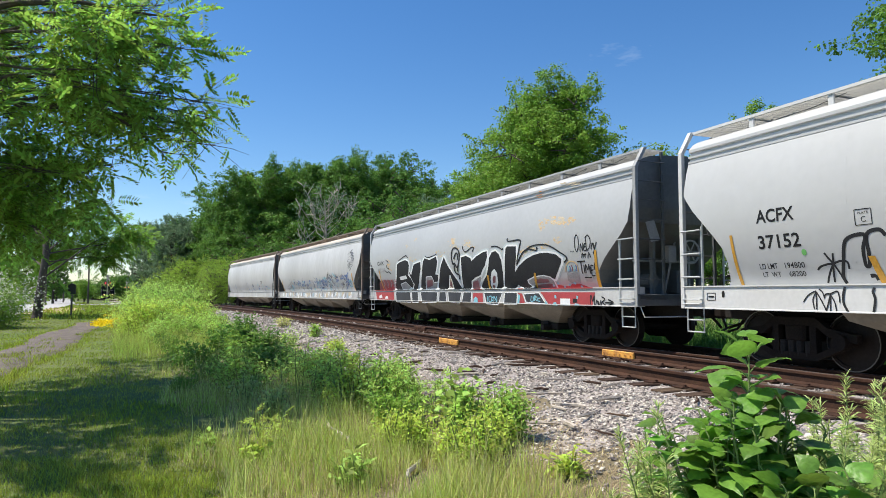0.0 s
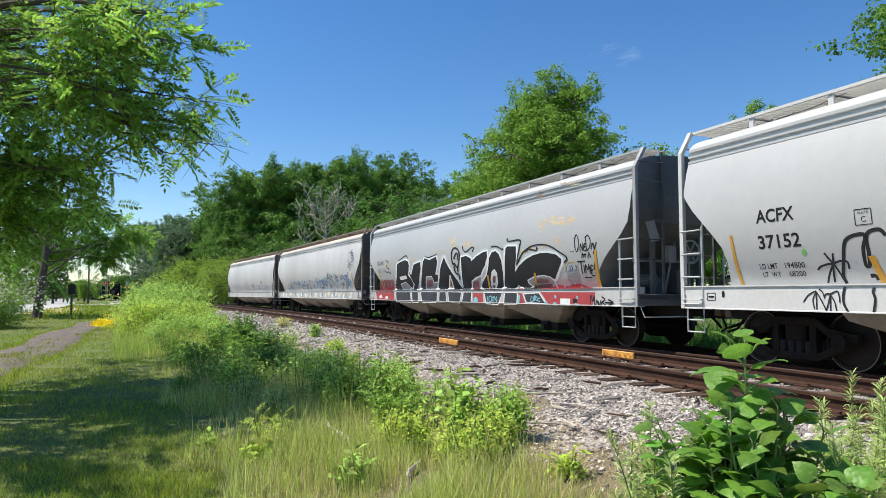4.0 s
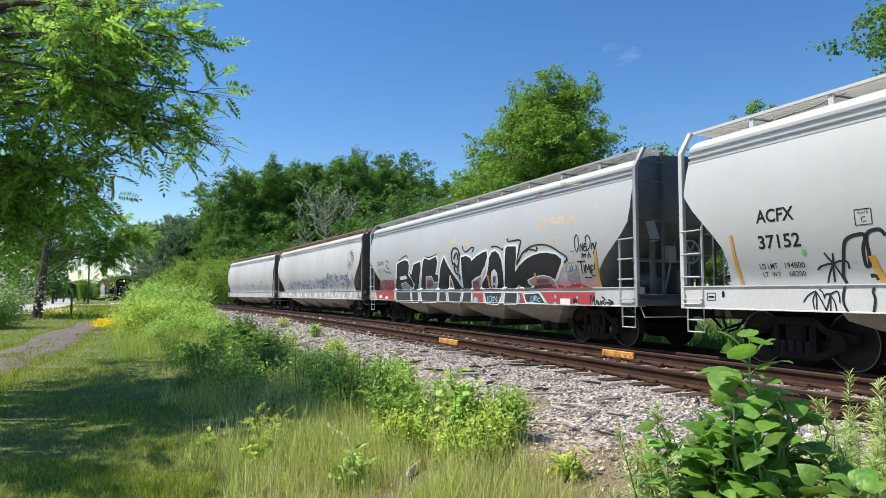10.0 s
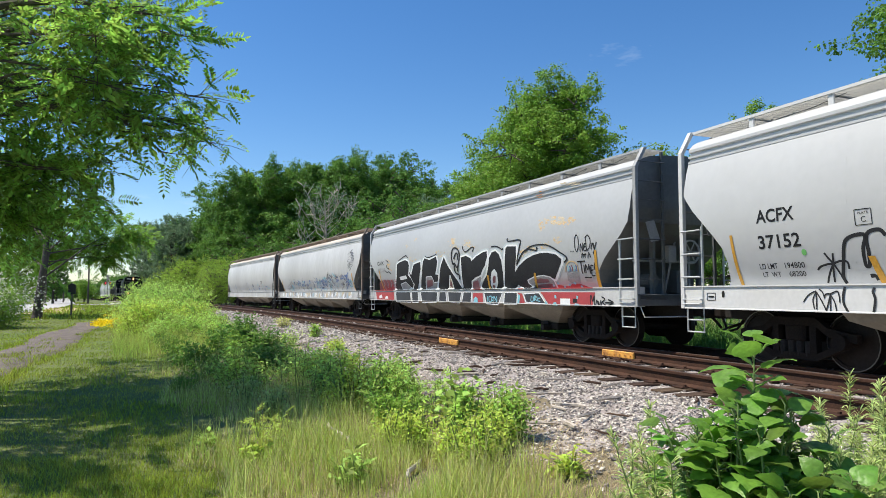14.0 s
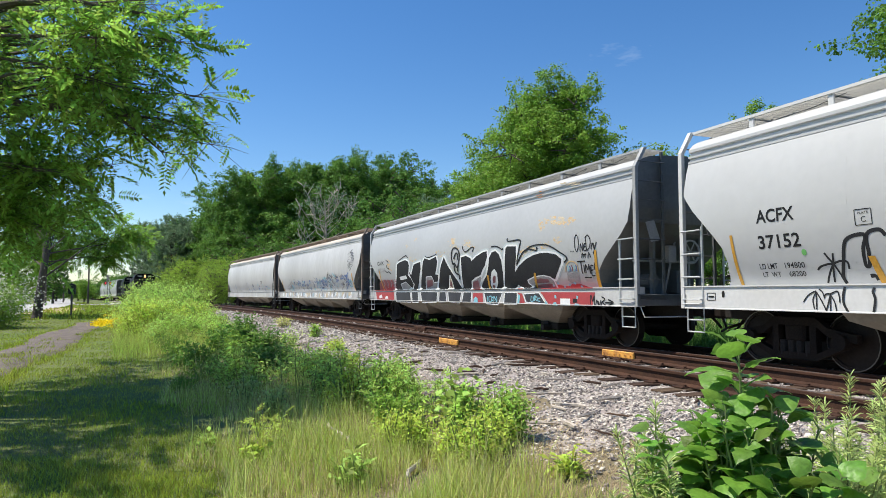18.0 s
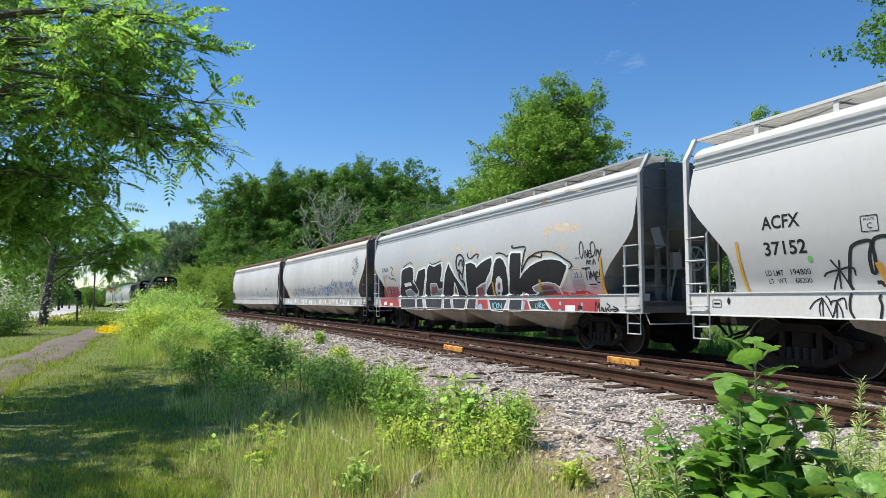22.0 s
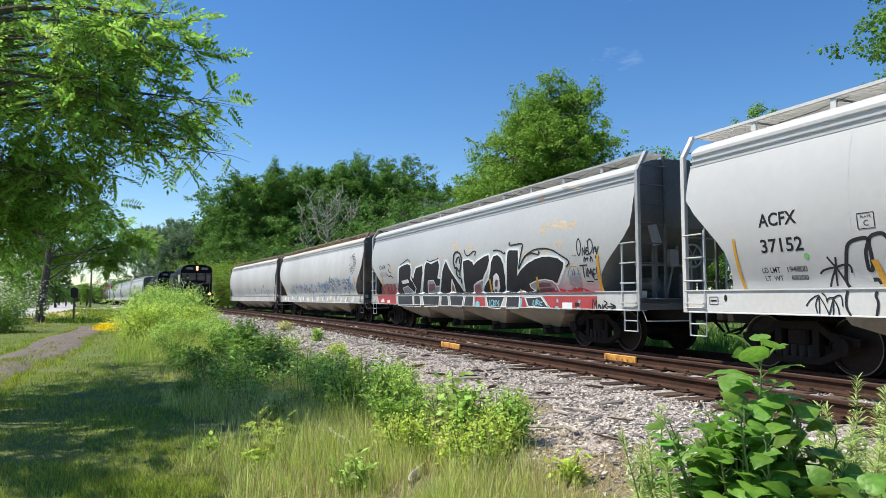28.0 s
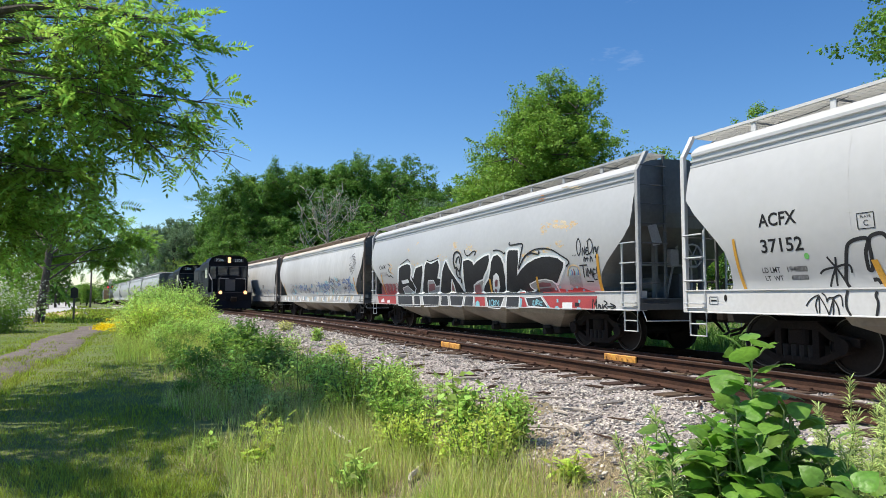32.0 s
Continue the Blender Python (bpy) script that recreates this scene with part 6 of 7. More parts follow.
def lawn_at(x, y, rng):
    d = beside(x, y)
    return (d < -6.1 + 0.4 * rough_noise(x, y, 1.2)) & ~(on_path(x, y) & (rng.uniform(0, 1, len(x)) > 0.04 + 0.9 * (np.abs(x + 3.2 + 0.012 * (y - 18)) < 0.32 + 0.12 * np.sin(y * 2.1)) * (y < 25) * (y > 12))) & ~on_road(x, y)


def verge_at(x, y, rng):
    d = beside(x, y) + 0.45 * rough_noise(x, y, 1.1, 0.5) + 0.2 * rough_noise(x, y, 3.1, 1.5)
    bare = (rough_noise(x, y, 1.7, 4.0) > 0.40) & (rng.uniform(0, 1, len(x)) < 0.85)
    return (d > -6.6) & (d < -3.95 + 0.5 * rng.uniform(-1, 0.3, len(x))) & ~bare


def on_road(x, y):
    return np.abs(x - road_x(y)) < 3.5


def road_x(y):
    y = np.asarray(y, float)
    return -13.4 - 0.00052 * np.clip(y - 30, 0, 120) ** 2 - 0.125 * np.clip(y - 150, 0, None)


blades("lawn_grass", 240000, lawn_at, 0.055, 0.005, M_LAWN, 61, 3.2, 60, -14, 25, "mown green lawn grass beside the path", 0.8)
blades("meadow_grass", 24000, lawn_at, 0.14, 0.03, M_LAWN, 62, 45, 180, -15, 8, "far green meadow grass")
blades("seeding_grass", 4500, verge_at, 0.40, 0.0050, M_TALL, 74, 4.0, 30, -8, 62, "long seeding grass stalks in the verge", 0.5, 0.05)
blades("verge_grass", 36000, verge_at, 0.23, 0.0042, M_TALL, 63, 3.0, 45, -8, 62, "tall yellowing verge grass with seed heads", 0.55)
blades("green_verge_grass", 115000, verge_at, 0.21, 0.0060, M_VERGE, 64, 3.0, 45, -8, 62, "tall fresh green verge grass", 0.5)
blades("tall_meadow_weed", 22000, lambda x, y, r: (beside(x, y) < -4.6) & (beside(x, y) > -8.2) & (y > 17) & (y < 48), 0.42, 0.0035, M_VERGE, 68, 16, 48, -4, 12, "tall pale green verge grass", 0.7)
blades("bank_growth", 70000, lambda x, y, r: (beside(x, y) > 6.2) & (beside(x, y) < 8.4 + 4.0 * (y < 32)) & (rough_noise(x, y, 0.8, 2.5) < 0.6), 0.75, 0.011, M_WOOD_A, 69, 9, 80, -2, 62, "rank dark green growth behind the siding", 1.3)
def path_centre(y):
    return -3.35 - 0.012 * (y - 18) - 0.15 * np.sin(y * 0.5)


def path_grass_at(x, y, rng):
    off = np.abs(x - path_centre(y))
    middle = (off < 0.26 + 0.14 * rough_noise(x, y, 2.4, 6.0)) & (y > 9) & (y < 25)
    rim = (off > 0.60 + 0.2 * rough_noise(x, y, 3.2, 1.0)) & (off < 0.98)
    return (middle | rim) & (y > 5) & (y < 38)


blades("path_grass", 90000, path_grass_at, 0.105, 0.006, M_LAWN, 73, 5, 38, -26, 1, "short grass growing along and down the middle of the path", 0.8)
blades("dirt_straw", 42000, lambda x, y, r: (beside(x, y) > -4.5) & (beside(x, y) < -2.9) & (y < 12) & (rough_noise(x, y, 2.3, 5.0) > -0.5), 0.045, 0.005, M_STRAW, 70, 3.5, 12, 8, 50, "short dry straw on bare brown soil", 3.0)
blades("straw_litter", 80000, verge_at, 0.10, 0.006, M_STRAW, 66, 3.0, 30, -8, 62, "dry straw lying among the verge grass", 2.2)
blades("shoulder_weed", 2500, lambda x, y, r: (beside(x, y) > -4.2) & (beside(x, y) < -2.2) & (rough_noise(x, y, 0.9, 7) > 0.45), 0.22, 0.012, M_TALL, 65, 4, 60, -2, 62, "sparse weeds on the ballast shoulder", 0.7)


# ---- bushes ----
def bush(label, x, y, w, h, mat, n, size, seed, stems=14, narrow=0.5, category="bush", z=None, droop=0.1, deep=1.0, airy=0.5):
    """Stems fanning out from the ground with clumps of leaves, in an uneven dome."""
    if size < 0.06:
        n, size = int(n * 0.5), size * 1.5
    rng = np.random.default_rng(seed)
    root = tagged(new("bush"), label, category)
    root.location = (x, y, float(ground_z(x, y)) - 0.02 if z is None else z)
    st, clumps = Shape(), []
    for k in range(stems):
        a, r = rng.uniform(0, 6.283), math.sqrt(rng.uniform(0, 1))
        b0 = np.array([math.cos(a) * r * w * 0.22, math.sin(a) * r * w * 0.22 * deep, 0])
        e = np.array([math.cos(a) * r * w * 0.46, math.sin(a) * r * w * 0.46 * deep, h * rng.uniform(0.62, 1.0) * (1 - 0.35 * r * r)])
        m = (b0 + e) / 2 + rng.normal(0, 0.04, 3) * w
        st.tube([b0, m, e], [0.008 + 0.006 * h, 0.006 + 0.004 * h, 0.003], 5, False)
        for q in range(7):
            f = rng.uniform(0.15, 1.0)
            clumps.append(b0 * (1 - f) + e * f + rng.normal(0, 0.05, 3) * w)
    part("stem", st, M_TWIG, root)
    c = np.array(clumps)[rng.integers(0, len(clumps), n)]
    p = c + rng.normal(0, 1, (n, 3)) * np.array([w, w * deep, h]) * 0.085 * (0.6 + airy)
    p[:, 2] = np.abs(p[:, 2])
    v, f = leaf_quads(p, size, rng, 0.45, narrow, droop)
    part("foliage", raw_mesh("foliage", v, f, mat), None, root)
    return root


bush("low yellow green shrub in the verge", 2.08, 6.08, 0.62, 0.50, M_LIME, 4200, 0.028, 71, 30)
bush("yellow green shrub with small leaves at the edge of the ballast", 2.42, 5.38, 0.66, 0.56, M_LIME, 4600, 0.028, 72, 30)
bush("dense green bush beside the ballast", 2.98, 5.97, 0.56, 0.64, M_BUSH, 5200, 0.034, 73, 28)
bush("young broad-leaved shrub with dark stems", 2.57, 6.14, 0.62, 0.82, M_BUSH, 420, 0.085, 171, 12, 0.62)
bush("yellow green weed at the edge of the ballast", 2.78, 5.62, 0.40, 0.42, M_LIME, 1500, 0.034, 172, 16)
bush("low green bush in the verge", 2.48, 8.0, 0.85, 0.76, M_BUSH, 6500, 0.036, 74, 30)
bush("leafy green weed in the verge", 2.30, 7.1, 0.55, 0.55, M_WOOD_B, 2600, 0.036, 174, 20)
bush("yellow green weed clump", 2.25, 8.77, 0.8, 0.82, M_LIME, 4600, 0.036, 76, 30)
bush("leafy green bush beside the ballast", 2.75, 9.3, 1.0, 0.62, M_BUSH, 5000, 0.042, 75, 26)
bush("green bush in tall grass", 2.14, 9.8, 0.9, 0.72, M_BUSH, 4200, 0.042, 176, 24)
bush("dark green bush in the shade of the walnut", 2.3, 12.2, 1.2, 0.60, M_BUSH, 4500, 0.05, 77, 24)
bush("dark green low bush in the shade", 1.85, 13.6, 1.1, 0.60, M_WOOD_A, 4000, 0.05, 78, 24)
bush("dark green leafy bush with upright stems", 1.55, 16.3, 0.9, 1.12, M_WOOD_A, 5200, 0.055, 79, 20)
bush("dark green upright weeds beside the ballast", 1.95, 15.6, 0.7, 0.85, M_WOOD_A, 3000, 0.055, 80, 14)
bush("dark green upright weeds", 1.15, 16.8, 0.8, 0.85, M_WOOD_A, 3200, 0.055, 180, 14)
bush("leafy weed clump in the verge", 1.1, 11.2, 1.2, 0.75, M_BUSH, 2000, 0.07, 81)
bush("low leafy weeds in the shade", 0.5, 14.2, 1.0, 0.6, M_WOOD_A, 1200, 0.08, 82)
bush("small dark bush at the lawn's edge", -0.15, 19.6, 0.6, 0.5, M_WOOD_A, 500, 0.09, 83)
for k, (x, y, w, h, m) in enumerate(((-0.3, 27.0, 2.6, 1.9, M_BUSH), (-0.8, 29.4, 2.0, 2.15, M_BUSH), (0.6, 25.6, 2.2, 1.4, M_LIME), (0.4, 28.5, 2.0, 2.2, M_BUSH), (-0.6, 24.2, 2.2, 1.4, M_LIME),
                                     (1.2, 24.3, 1.5, 0.85, M_BUSH), (0.2, 22.4, 2.0, 0.9, M_BUSH), (1.3, 21.6, 1.3, 0.7, M_BUSH), (-1.2, 32.5, 2.0, 2.1, M_BUSH), (0.6, 31.5, 2.0, 1.2, M_BUSH),
                                     (-0.9, 37.0, 2.2, 1.8, M_BUSH), (0.0, 36.0, 1.8, 1.1, M_LIME), (-1.6, 44.0, 2.2, 1.3, M_BUSH), (-0.5, 33, 2.4, 2.4, M_WOOD_B))):
    bush("tall light green bush of verge growth" if m is M_BUSH else "tall yellow green bush of verge growth", x, y, w, h, m, 11000, 0.068, 90 + k, 44, 0.5, airy=0.3)


def pinnate_weed(x, y, h, mat, seed, stems=5, length=0.16, spread_=0.12, label="slender green shoots with feathered leaves"):
    """Upright shoots that carry compound leaves in tiers."""
    rng = np.random.default_rng(seed)
    root = tagged(new("weed"), label, "plant", "feathered shoots")
    root.location = (x, y, float(ground_z(x, y)) - 0.02)
    for k in range(stems):
        a = rng.uniform(0, 6.283)
        b = np.array([math.cos(a), math.sin(a), 0]) * spread_ * rng.uniform(0, 1)
        e = b * 1.8 + np.array([rng.normal(0, 0.06), rng.normal(0, 0.06), 1.0]) * h * rng.uniform(0.6, 1.05)
        stem = part("stem", Shape().tube([b, (b + e) / 2 + rng.normal(0, 0.015, 3), e], [0.008, 0.006, 0.003], 5, False), M_TWIG, root)
        n = int(18 * max(1.0, h))
        f = np.linspace(0.25, 1.0, n)
        ang = np.arange(n) * 2.4 + rng.uniform(0, 6)
        pts = b + (e - b) * f[:, None]
        out = np.stack([np.cos(ang), np.sin(ang), 0.25 + 1.2 * (f > 0.93)], -1)
        v, fc = compound_leaves(pts, out * 1.6, rng, length * (1.1 - 0.2 * h / 2), 6)
        part("foliage", raw_mesh("foliage", v, fc, mat), None, stem)
    return root


for k, (x, y, h, m, c, ln) in enumerate(((1.62, 9.4, 0.82, M_BUSH, 4, 0.17), (1.80, 9.1, 0.62, M_BUSH, 3, 0.16), (0.95, 6.9, 0.36, M_LIME, 4, 0.12), (2.45, 7.4, 0.5, M_BUSH, 6, 0.15), (2.75, 6.9, 0.55, M_BUSH, 6, 0.15), (2.2, 11.4, 0.8, M_BUSH, 6, 0.20),
                                             (2.9, 8.4, 0.5, M_BUSH, 6, 0.16), (1.1, 13.2, 0.8, M_WOOD_B, 6, 0.2), (0.3, 15.4, 0.9, M_WOOD_B, 6, 0.24), (1.5, 15.4, 1.1, M_WOOD_B, 8, 0.24), (-0.2, 24.5, 2.0, M_BUSH, 12, 0.42), (0.5, 26.2, 2.1, M_BUSH, 14, 0.45),
                                             (-0.7, 27.6, 2.5, M_BUSH, 14, 0.48), (0.9, 24.0, 1.5, M_BUSH, 12, 0.4), (-0.4, 30.5, 2.7, M_BUSH, 14, 0.5), (1.1, 22.6, 1.0, M_BUSH, 10, 0.34), (0.2, 28.0, 2.4, M_BUSH, 14, 0.48), (-1.0, 25.6, 1.8, M_BUSH, 12, 0.42))):
    pinnate_weed(x, y, h if y < 10 else h * 0.66, m, 600 + k, c, ln * (1 if y < 10 else 0.75), 0.06 + 0.28 * h)
white_bush = bush("green bush with white blossom beside the path", -7.0, 34.5, 3.4, 2.4, M_WOOD_B, 3500, 0.13, 110, 18)
rw = np.random.default_rng(111)
pw = rw.normal(0, 1, (2200, 3)) * np.array([0.85, 0.85, 0.55]) + np.array([0, 0, 1.45])
v, f = leaf_quads(pw, 0.085, rw, 0.6, 0.9)
part("blossom", raw_mesh("blossom", v, f, M_WHITEFL), None, white_bush, "white flowers")
bush("green bush beside the road", -9.0, 44, 3.0, 1.8, M_WOOD_B, 2600, 0.16, 112, 16)
for k, (x, y, w, h, m) in enumerate(((0.72, 6.35, 0.28, 0.30, M_LIME), (0.35, 6.9, 0.25, 0.22, M_BUSH), (1.15, 8.3, 0.35, 0.5, M_WEED), (0.9, 9.6, 0.4, 0.55, M_WEED), (1.9, 8.4, 0.4, 0.6, M_LIME), (3.35, 7.9, 0.35, 0.3, M_LIME),
                                     (2.9, 4.6, 0.30, 0.25, M_LIME), (1.3, 5.2, 0.35, 0.28, M_BUSH), (3.5, 10.8, 0.4, 0.35, M_BUSH), (3.2, 13.0, 0.5, 0.45, M_LIME), (0.2, 11.5, 0.4, 0.35, M_WOOD_B), (0.6, 12.6, 0.6, 0.6, M_WOOD_B),
                                     (3.6, 16.0, 0.5, 0.4, M_LIME), (3.9, 20.0, 0.5, 0.4, M_BUSH), (2.9, 18.6, 0.8, 0.6, M_BUSH), (3.9, 26.0, 0.6, 0.5, M_TALL), (0.1, 16.8, 0.7, 0.6, M_WOOD_B))):
    bush("small leafy weed in the verge", x, y, w, h, m, 420, 0.045 + 0.002 * y, 150 + k, 9, 0.4, "weed")
flowers = bush("patch of low yellow flowers beside the path", -2.45, 35.0, 1.7, 0.26, M_YELLOW, 6000, 0.085, 113, 30, 0.9, "flowers", None, -0.3, 2.2)


# ---- the broad-leaved sapling in the foreground and the feathery weeds round it ----
def heart_leaf(sh, p, d, up, size, rng):
    """A broad pointed leaf, folded along its midrib and curling down at the tip."""
    d = Vector(d).normalized()
    s = d.cross(Vector(up)).normalized()
    n = s.cross(d).normalized()
    rows = ((-0.06, 0.16, 0.0), (0.02, 0.33, 0.01), (0.12, 0.43, 0.02), (0.25, 0.47, 0.025), (0.40, 0.44, 0.015), (0.55, 0.36, -0.01), (0.70, 0.255, -0.05), (0.84, 0.14, -0.11), (0.94, 0.055, -0.17), (1.0, 0.008, -0.22))
    wave = rng.uniform(-0.035, 0.035, 20)
    vs = []
    for i, (f, w, lift) in enumerate(rows):
        c = Vector(p) + d * f * size + n * lift * size
        vs += [c - s * w * size + n * size * (0.05 * w + wave[i]), c - s * w * 0.5 * size + n * size * 0.09 * w, c - n * size * 0.012,
               c + s * w * 0.5 * size + n * size * 0.09 * w, c + s * w * size + n * size * (0.05 * w + wave[i + 10])]
    fs = []
    for i in range(len(rows) - 1):
        for k in range(4):
            a = 5 * i + k
            fs.append((a, a + 1, a + 6, a + 5))
    sh.add(vs, fs)


def sapling(x, y, h, seed):
    rng = np.random.default_rng(seed)
    root = tagged(new("sapling"), "broad-leaved green sapling at the edge of the ballast", "plant")
    root.location = (x, y, float(ground_z(x, y)) - 0.02)
    stems = [((0, 0, 0), (0.02, 0.0, h), 30)]
    for k in range(32):
        a = k * 2.4
        r = 0.07 + 0.052 * (k % 8)
        stems.append(((0.05 * math.cos(a), 0.05 * math.sin(a), 0), (r * math.cos(a), r * math.sin(a), h * rng.uniform(0.62, 0.90) * (1.05 - 0.7 * r)), 20))
    rest = Shape()
    for j, (b, e, count) in enumerate(stems):
        b, e = Vector(b), Vector(e)
        mid = b.lerp(e, 0.5) + Vector(rng.normal(0, 0.03, 3))
        sh = Shape().tube([b, mid, e], [0.009, 0.007, 0.0035], 7)
        leaves = []
        for q in range(count):
            f = (0.20 if j else 0.42) + (0.80 if j else 0.58) * q / (count - 1)
            p = (b.lerp(mid, f * 2) if f < 0.5 else mid.lerp(e, f * 2 - 1))
            a = q * 2.4 + rng.uniform(0, 0.6)
            young = max(0, f - 0.7) / 0.3
            out = Vector((math.cos(a), math.sin(a), 0.25 + 0.6 * young))
            size = (0.134 if j else 0.138) * (1.15 - (0.35 if j else 0.12) * young) * rng.uniform(0.7, 1.15)
            tip = p + out * size * (0.55 - 0.25 * young)
            sh.tube([p, p.lerp(tip, 0.5) + Vector((0, 0, 0.015)), tip], [0.0035, 0.003, 0.0025], 5, False)
            leaves.append((tip, Vector((out.x, out.y, rng.uniform(-0.8, 0.30) + 0.7 * young)), (rng.normal(0, 0.3) + 0.35 * out.x, rng.normal(0, 0.3) + 0.35 * out.y, 1), size))
        stem = part("stem", sh, M_TWIG, root)
        for lf_at in leaves:
            lf = rest if j > 15 else Shape()
            heart_leaf(lf, *lf_at, rng)
            if j <= 15:
                part("leaf", lf, M_BIGLEAF, stem, smooth=True)
    tagged(part("foliage", rest, M_BIGLEAF, root, smooth=True), kind="stuff")
    return root


front_sapling = sapling(2.46, 2.42, 1.26, 121)


def feathery(x, y, h, seed, count):
    rng = np.random.default_rng(seed)
    root = tagged(new("weed"), "feathery pale green weed with narrow leaves", "plant", "feathery weeds")
    root.location = (x, y, float(ground_z(x, y)) - 0.02)
    for k in range(count):
        a = rng.uniform(0, 6.283)
        r = rng.uniform(0, 0.17)
        b = Vector((r * math.cos(a), r * math.sin(a), 0))
        e = b + Vector((rng.normal(0, 0.10), rng.normal(0, 0.10), h * rng.uniform(0.6, 1.05)))
        st = part("stem", Shape().tube([b, b.lerp(e, 0.5) + Vector(rng.normal(0, 0.02, 3)), e], [0.006, 0.005, 0.002], 5), M_TWIG, root)
        n = 170
        f = rng.uniform(0.12, 1.0, n) ** 0.8
        p = np.array(b)[None] + (np.array(e - b))[None] * f[:, None]
        ang = rng.uniform(0, 6.283, n)
        d = np.stack([np.cos(ang), np.sin(ang), rng.uniform(0.1, 1.0, n) + 0.7 * (f > 0.9)], -1)
        d /= np.linalg.norm(d, axis=1)[:, None]
        ln = (0.040 + 0.070 * np.sqrt(1 - f * 0.9)) * rng.uniform(0.6, 1.3, n)
        s = np.cross(d, np.array([0, 0, 1.0])[None] + rng.normal(0, 0.4, (n, 3)))
        s /= np.linalg.norm(s, axis=1)[:, None]
        w = (ln * 0.05)[:, None]
        q0, q1 = p + d * (ln * 0.35)[:, None], p + d * (ln * 0.7)[:, None] - np.array([0, 0, 1.0]) * (ln * 0.06)[:, None]
        tip = p + d * ln[:, None] - np.array([0, 0, 1.0]) * (ln * 0.26)[:, None]
        v = np.stack([p, q0 + s * w, q1 + s * w * 0.8, tip, q1 - s * w * 0.8, q0 - s * w], 1).reshape(-1, 3)
        o6 = 6 * np.arange(n)[:, None]
        fq = np.concatenate([o6 + np.array([[0, 1, 2, 5]]), o6 + np.array([[5, 2, 3, 4]])])
        part("foliage", raw_mesh("foliage", v, fq, M_WEED), None, st)
    return root


weeds = [feathery(x, y, h, 130 + k, c) for k, (x, y, h, c) in enumerate(((2.22, 2.75, 0.92, 9), (2.18, 2.52, 0.80, 8), (2.85, 2.42, 0.80, 8), (2.98, 2.20, 0.84, 8), (3.10, 2.42, 0.90, 8), (2.62, 2.10, 0.86, 6),
                                                                      (3.3, 2.7, 0.82, 7), (2.35, 2.2, 0.72, 6), (3.55, 2.55, 0.85, 7), (3.75, 2.85, 0.86, 6)))]


# ---- the path, the road and what stands along them ----
def strip(name, line, width, mat, lift, label, category):
    """A way along a line: its edges dip into the ground."""
    vs, cols = [], (-0.62, -0.5, -0.25, 0.0, 0.25, 0.5, 0.62)
    n = len(cols)
    for i, (x, y) in enumerate(line):
        x1, y1 = line[min(i + 1, len(line) - 1)]
        x0, y0 = line[max(i - 1, 0)]
        d = Vector((x1 - x0, y1 - y0)).normalized()
        for k, c in enumerate(cols):
            o = width * c + (0.04 * math.sin(i * 1.7 + k) if abs(c) > 0.4 else 0)
            px, py = x + d.y * o, y - d.x * o
            vs.append((px, py, float(np.mean(ground_z(px + np.array([-0.6, 0.6, 0, 0, 0.3]), py + np.array([0, 0, -0.7, 0.7, 0.3])))) + (lift if abs(c) < 0.6 else -0.10)))
    fs = [(i * n + k, i * n + k + 1, (i + 1) * n + k + 1, (i + 1) * n + k) for i in range(len(line) - 1) for k in range(n - 1)]
    me = bpy.data.meshes.new(name)
    me.from_pydata(vs, [], fs)
    me.materials.append(mat)
    me.shade_smooth()
    return tagged(new(name, me), label, category, kind="structure")


strip("path", [(-3.35 - 0.012 * (y - 18) - 0.15 * math.sin(y * 0.5), y) for y in np.arange(2, 39, 0.4)], 1.40, M_PATH, 0.040, "worn grey gravel path through the lawn", "path")
strip("road", [(road_x(y), y) for y in np.arange(-40, 420, 4.0)], 6.4, M_ROAD, 0.05, "pale concrete road beside the railway", "road")
strip("road", [(-19 + t, 119.5 + 0.42 * t) for t in np.arange(0, 44, 2.0)], 6.0, M_ROAD, 0.06, "pale road that crosses the railway", "road")


def marker_post(x, y):
    t = tagged(new("trail_post"), "dark wooden trail post with a box on top", "post")
    t.location = (x, y, float(ground_z(x, y)))
    part("post", Shape().box(-0.06, -0.06, -0.1, 0.06, 0.06, 1.6, 0.01), M_POLE, t)
    part("box", Shape().box(-0.22, -0.16, 1.45, 0.22, 0.16, 2.05, 0.02).prism([(-0.27, 2.05), (0.27, 2.05), (0, 2.18)], -0.2, 0.2, 1), M_SIGNAL, t)


marker_post(-6.3, 52.5)


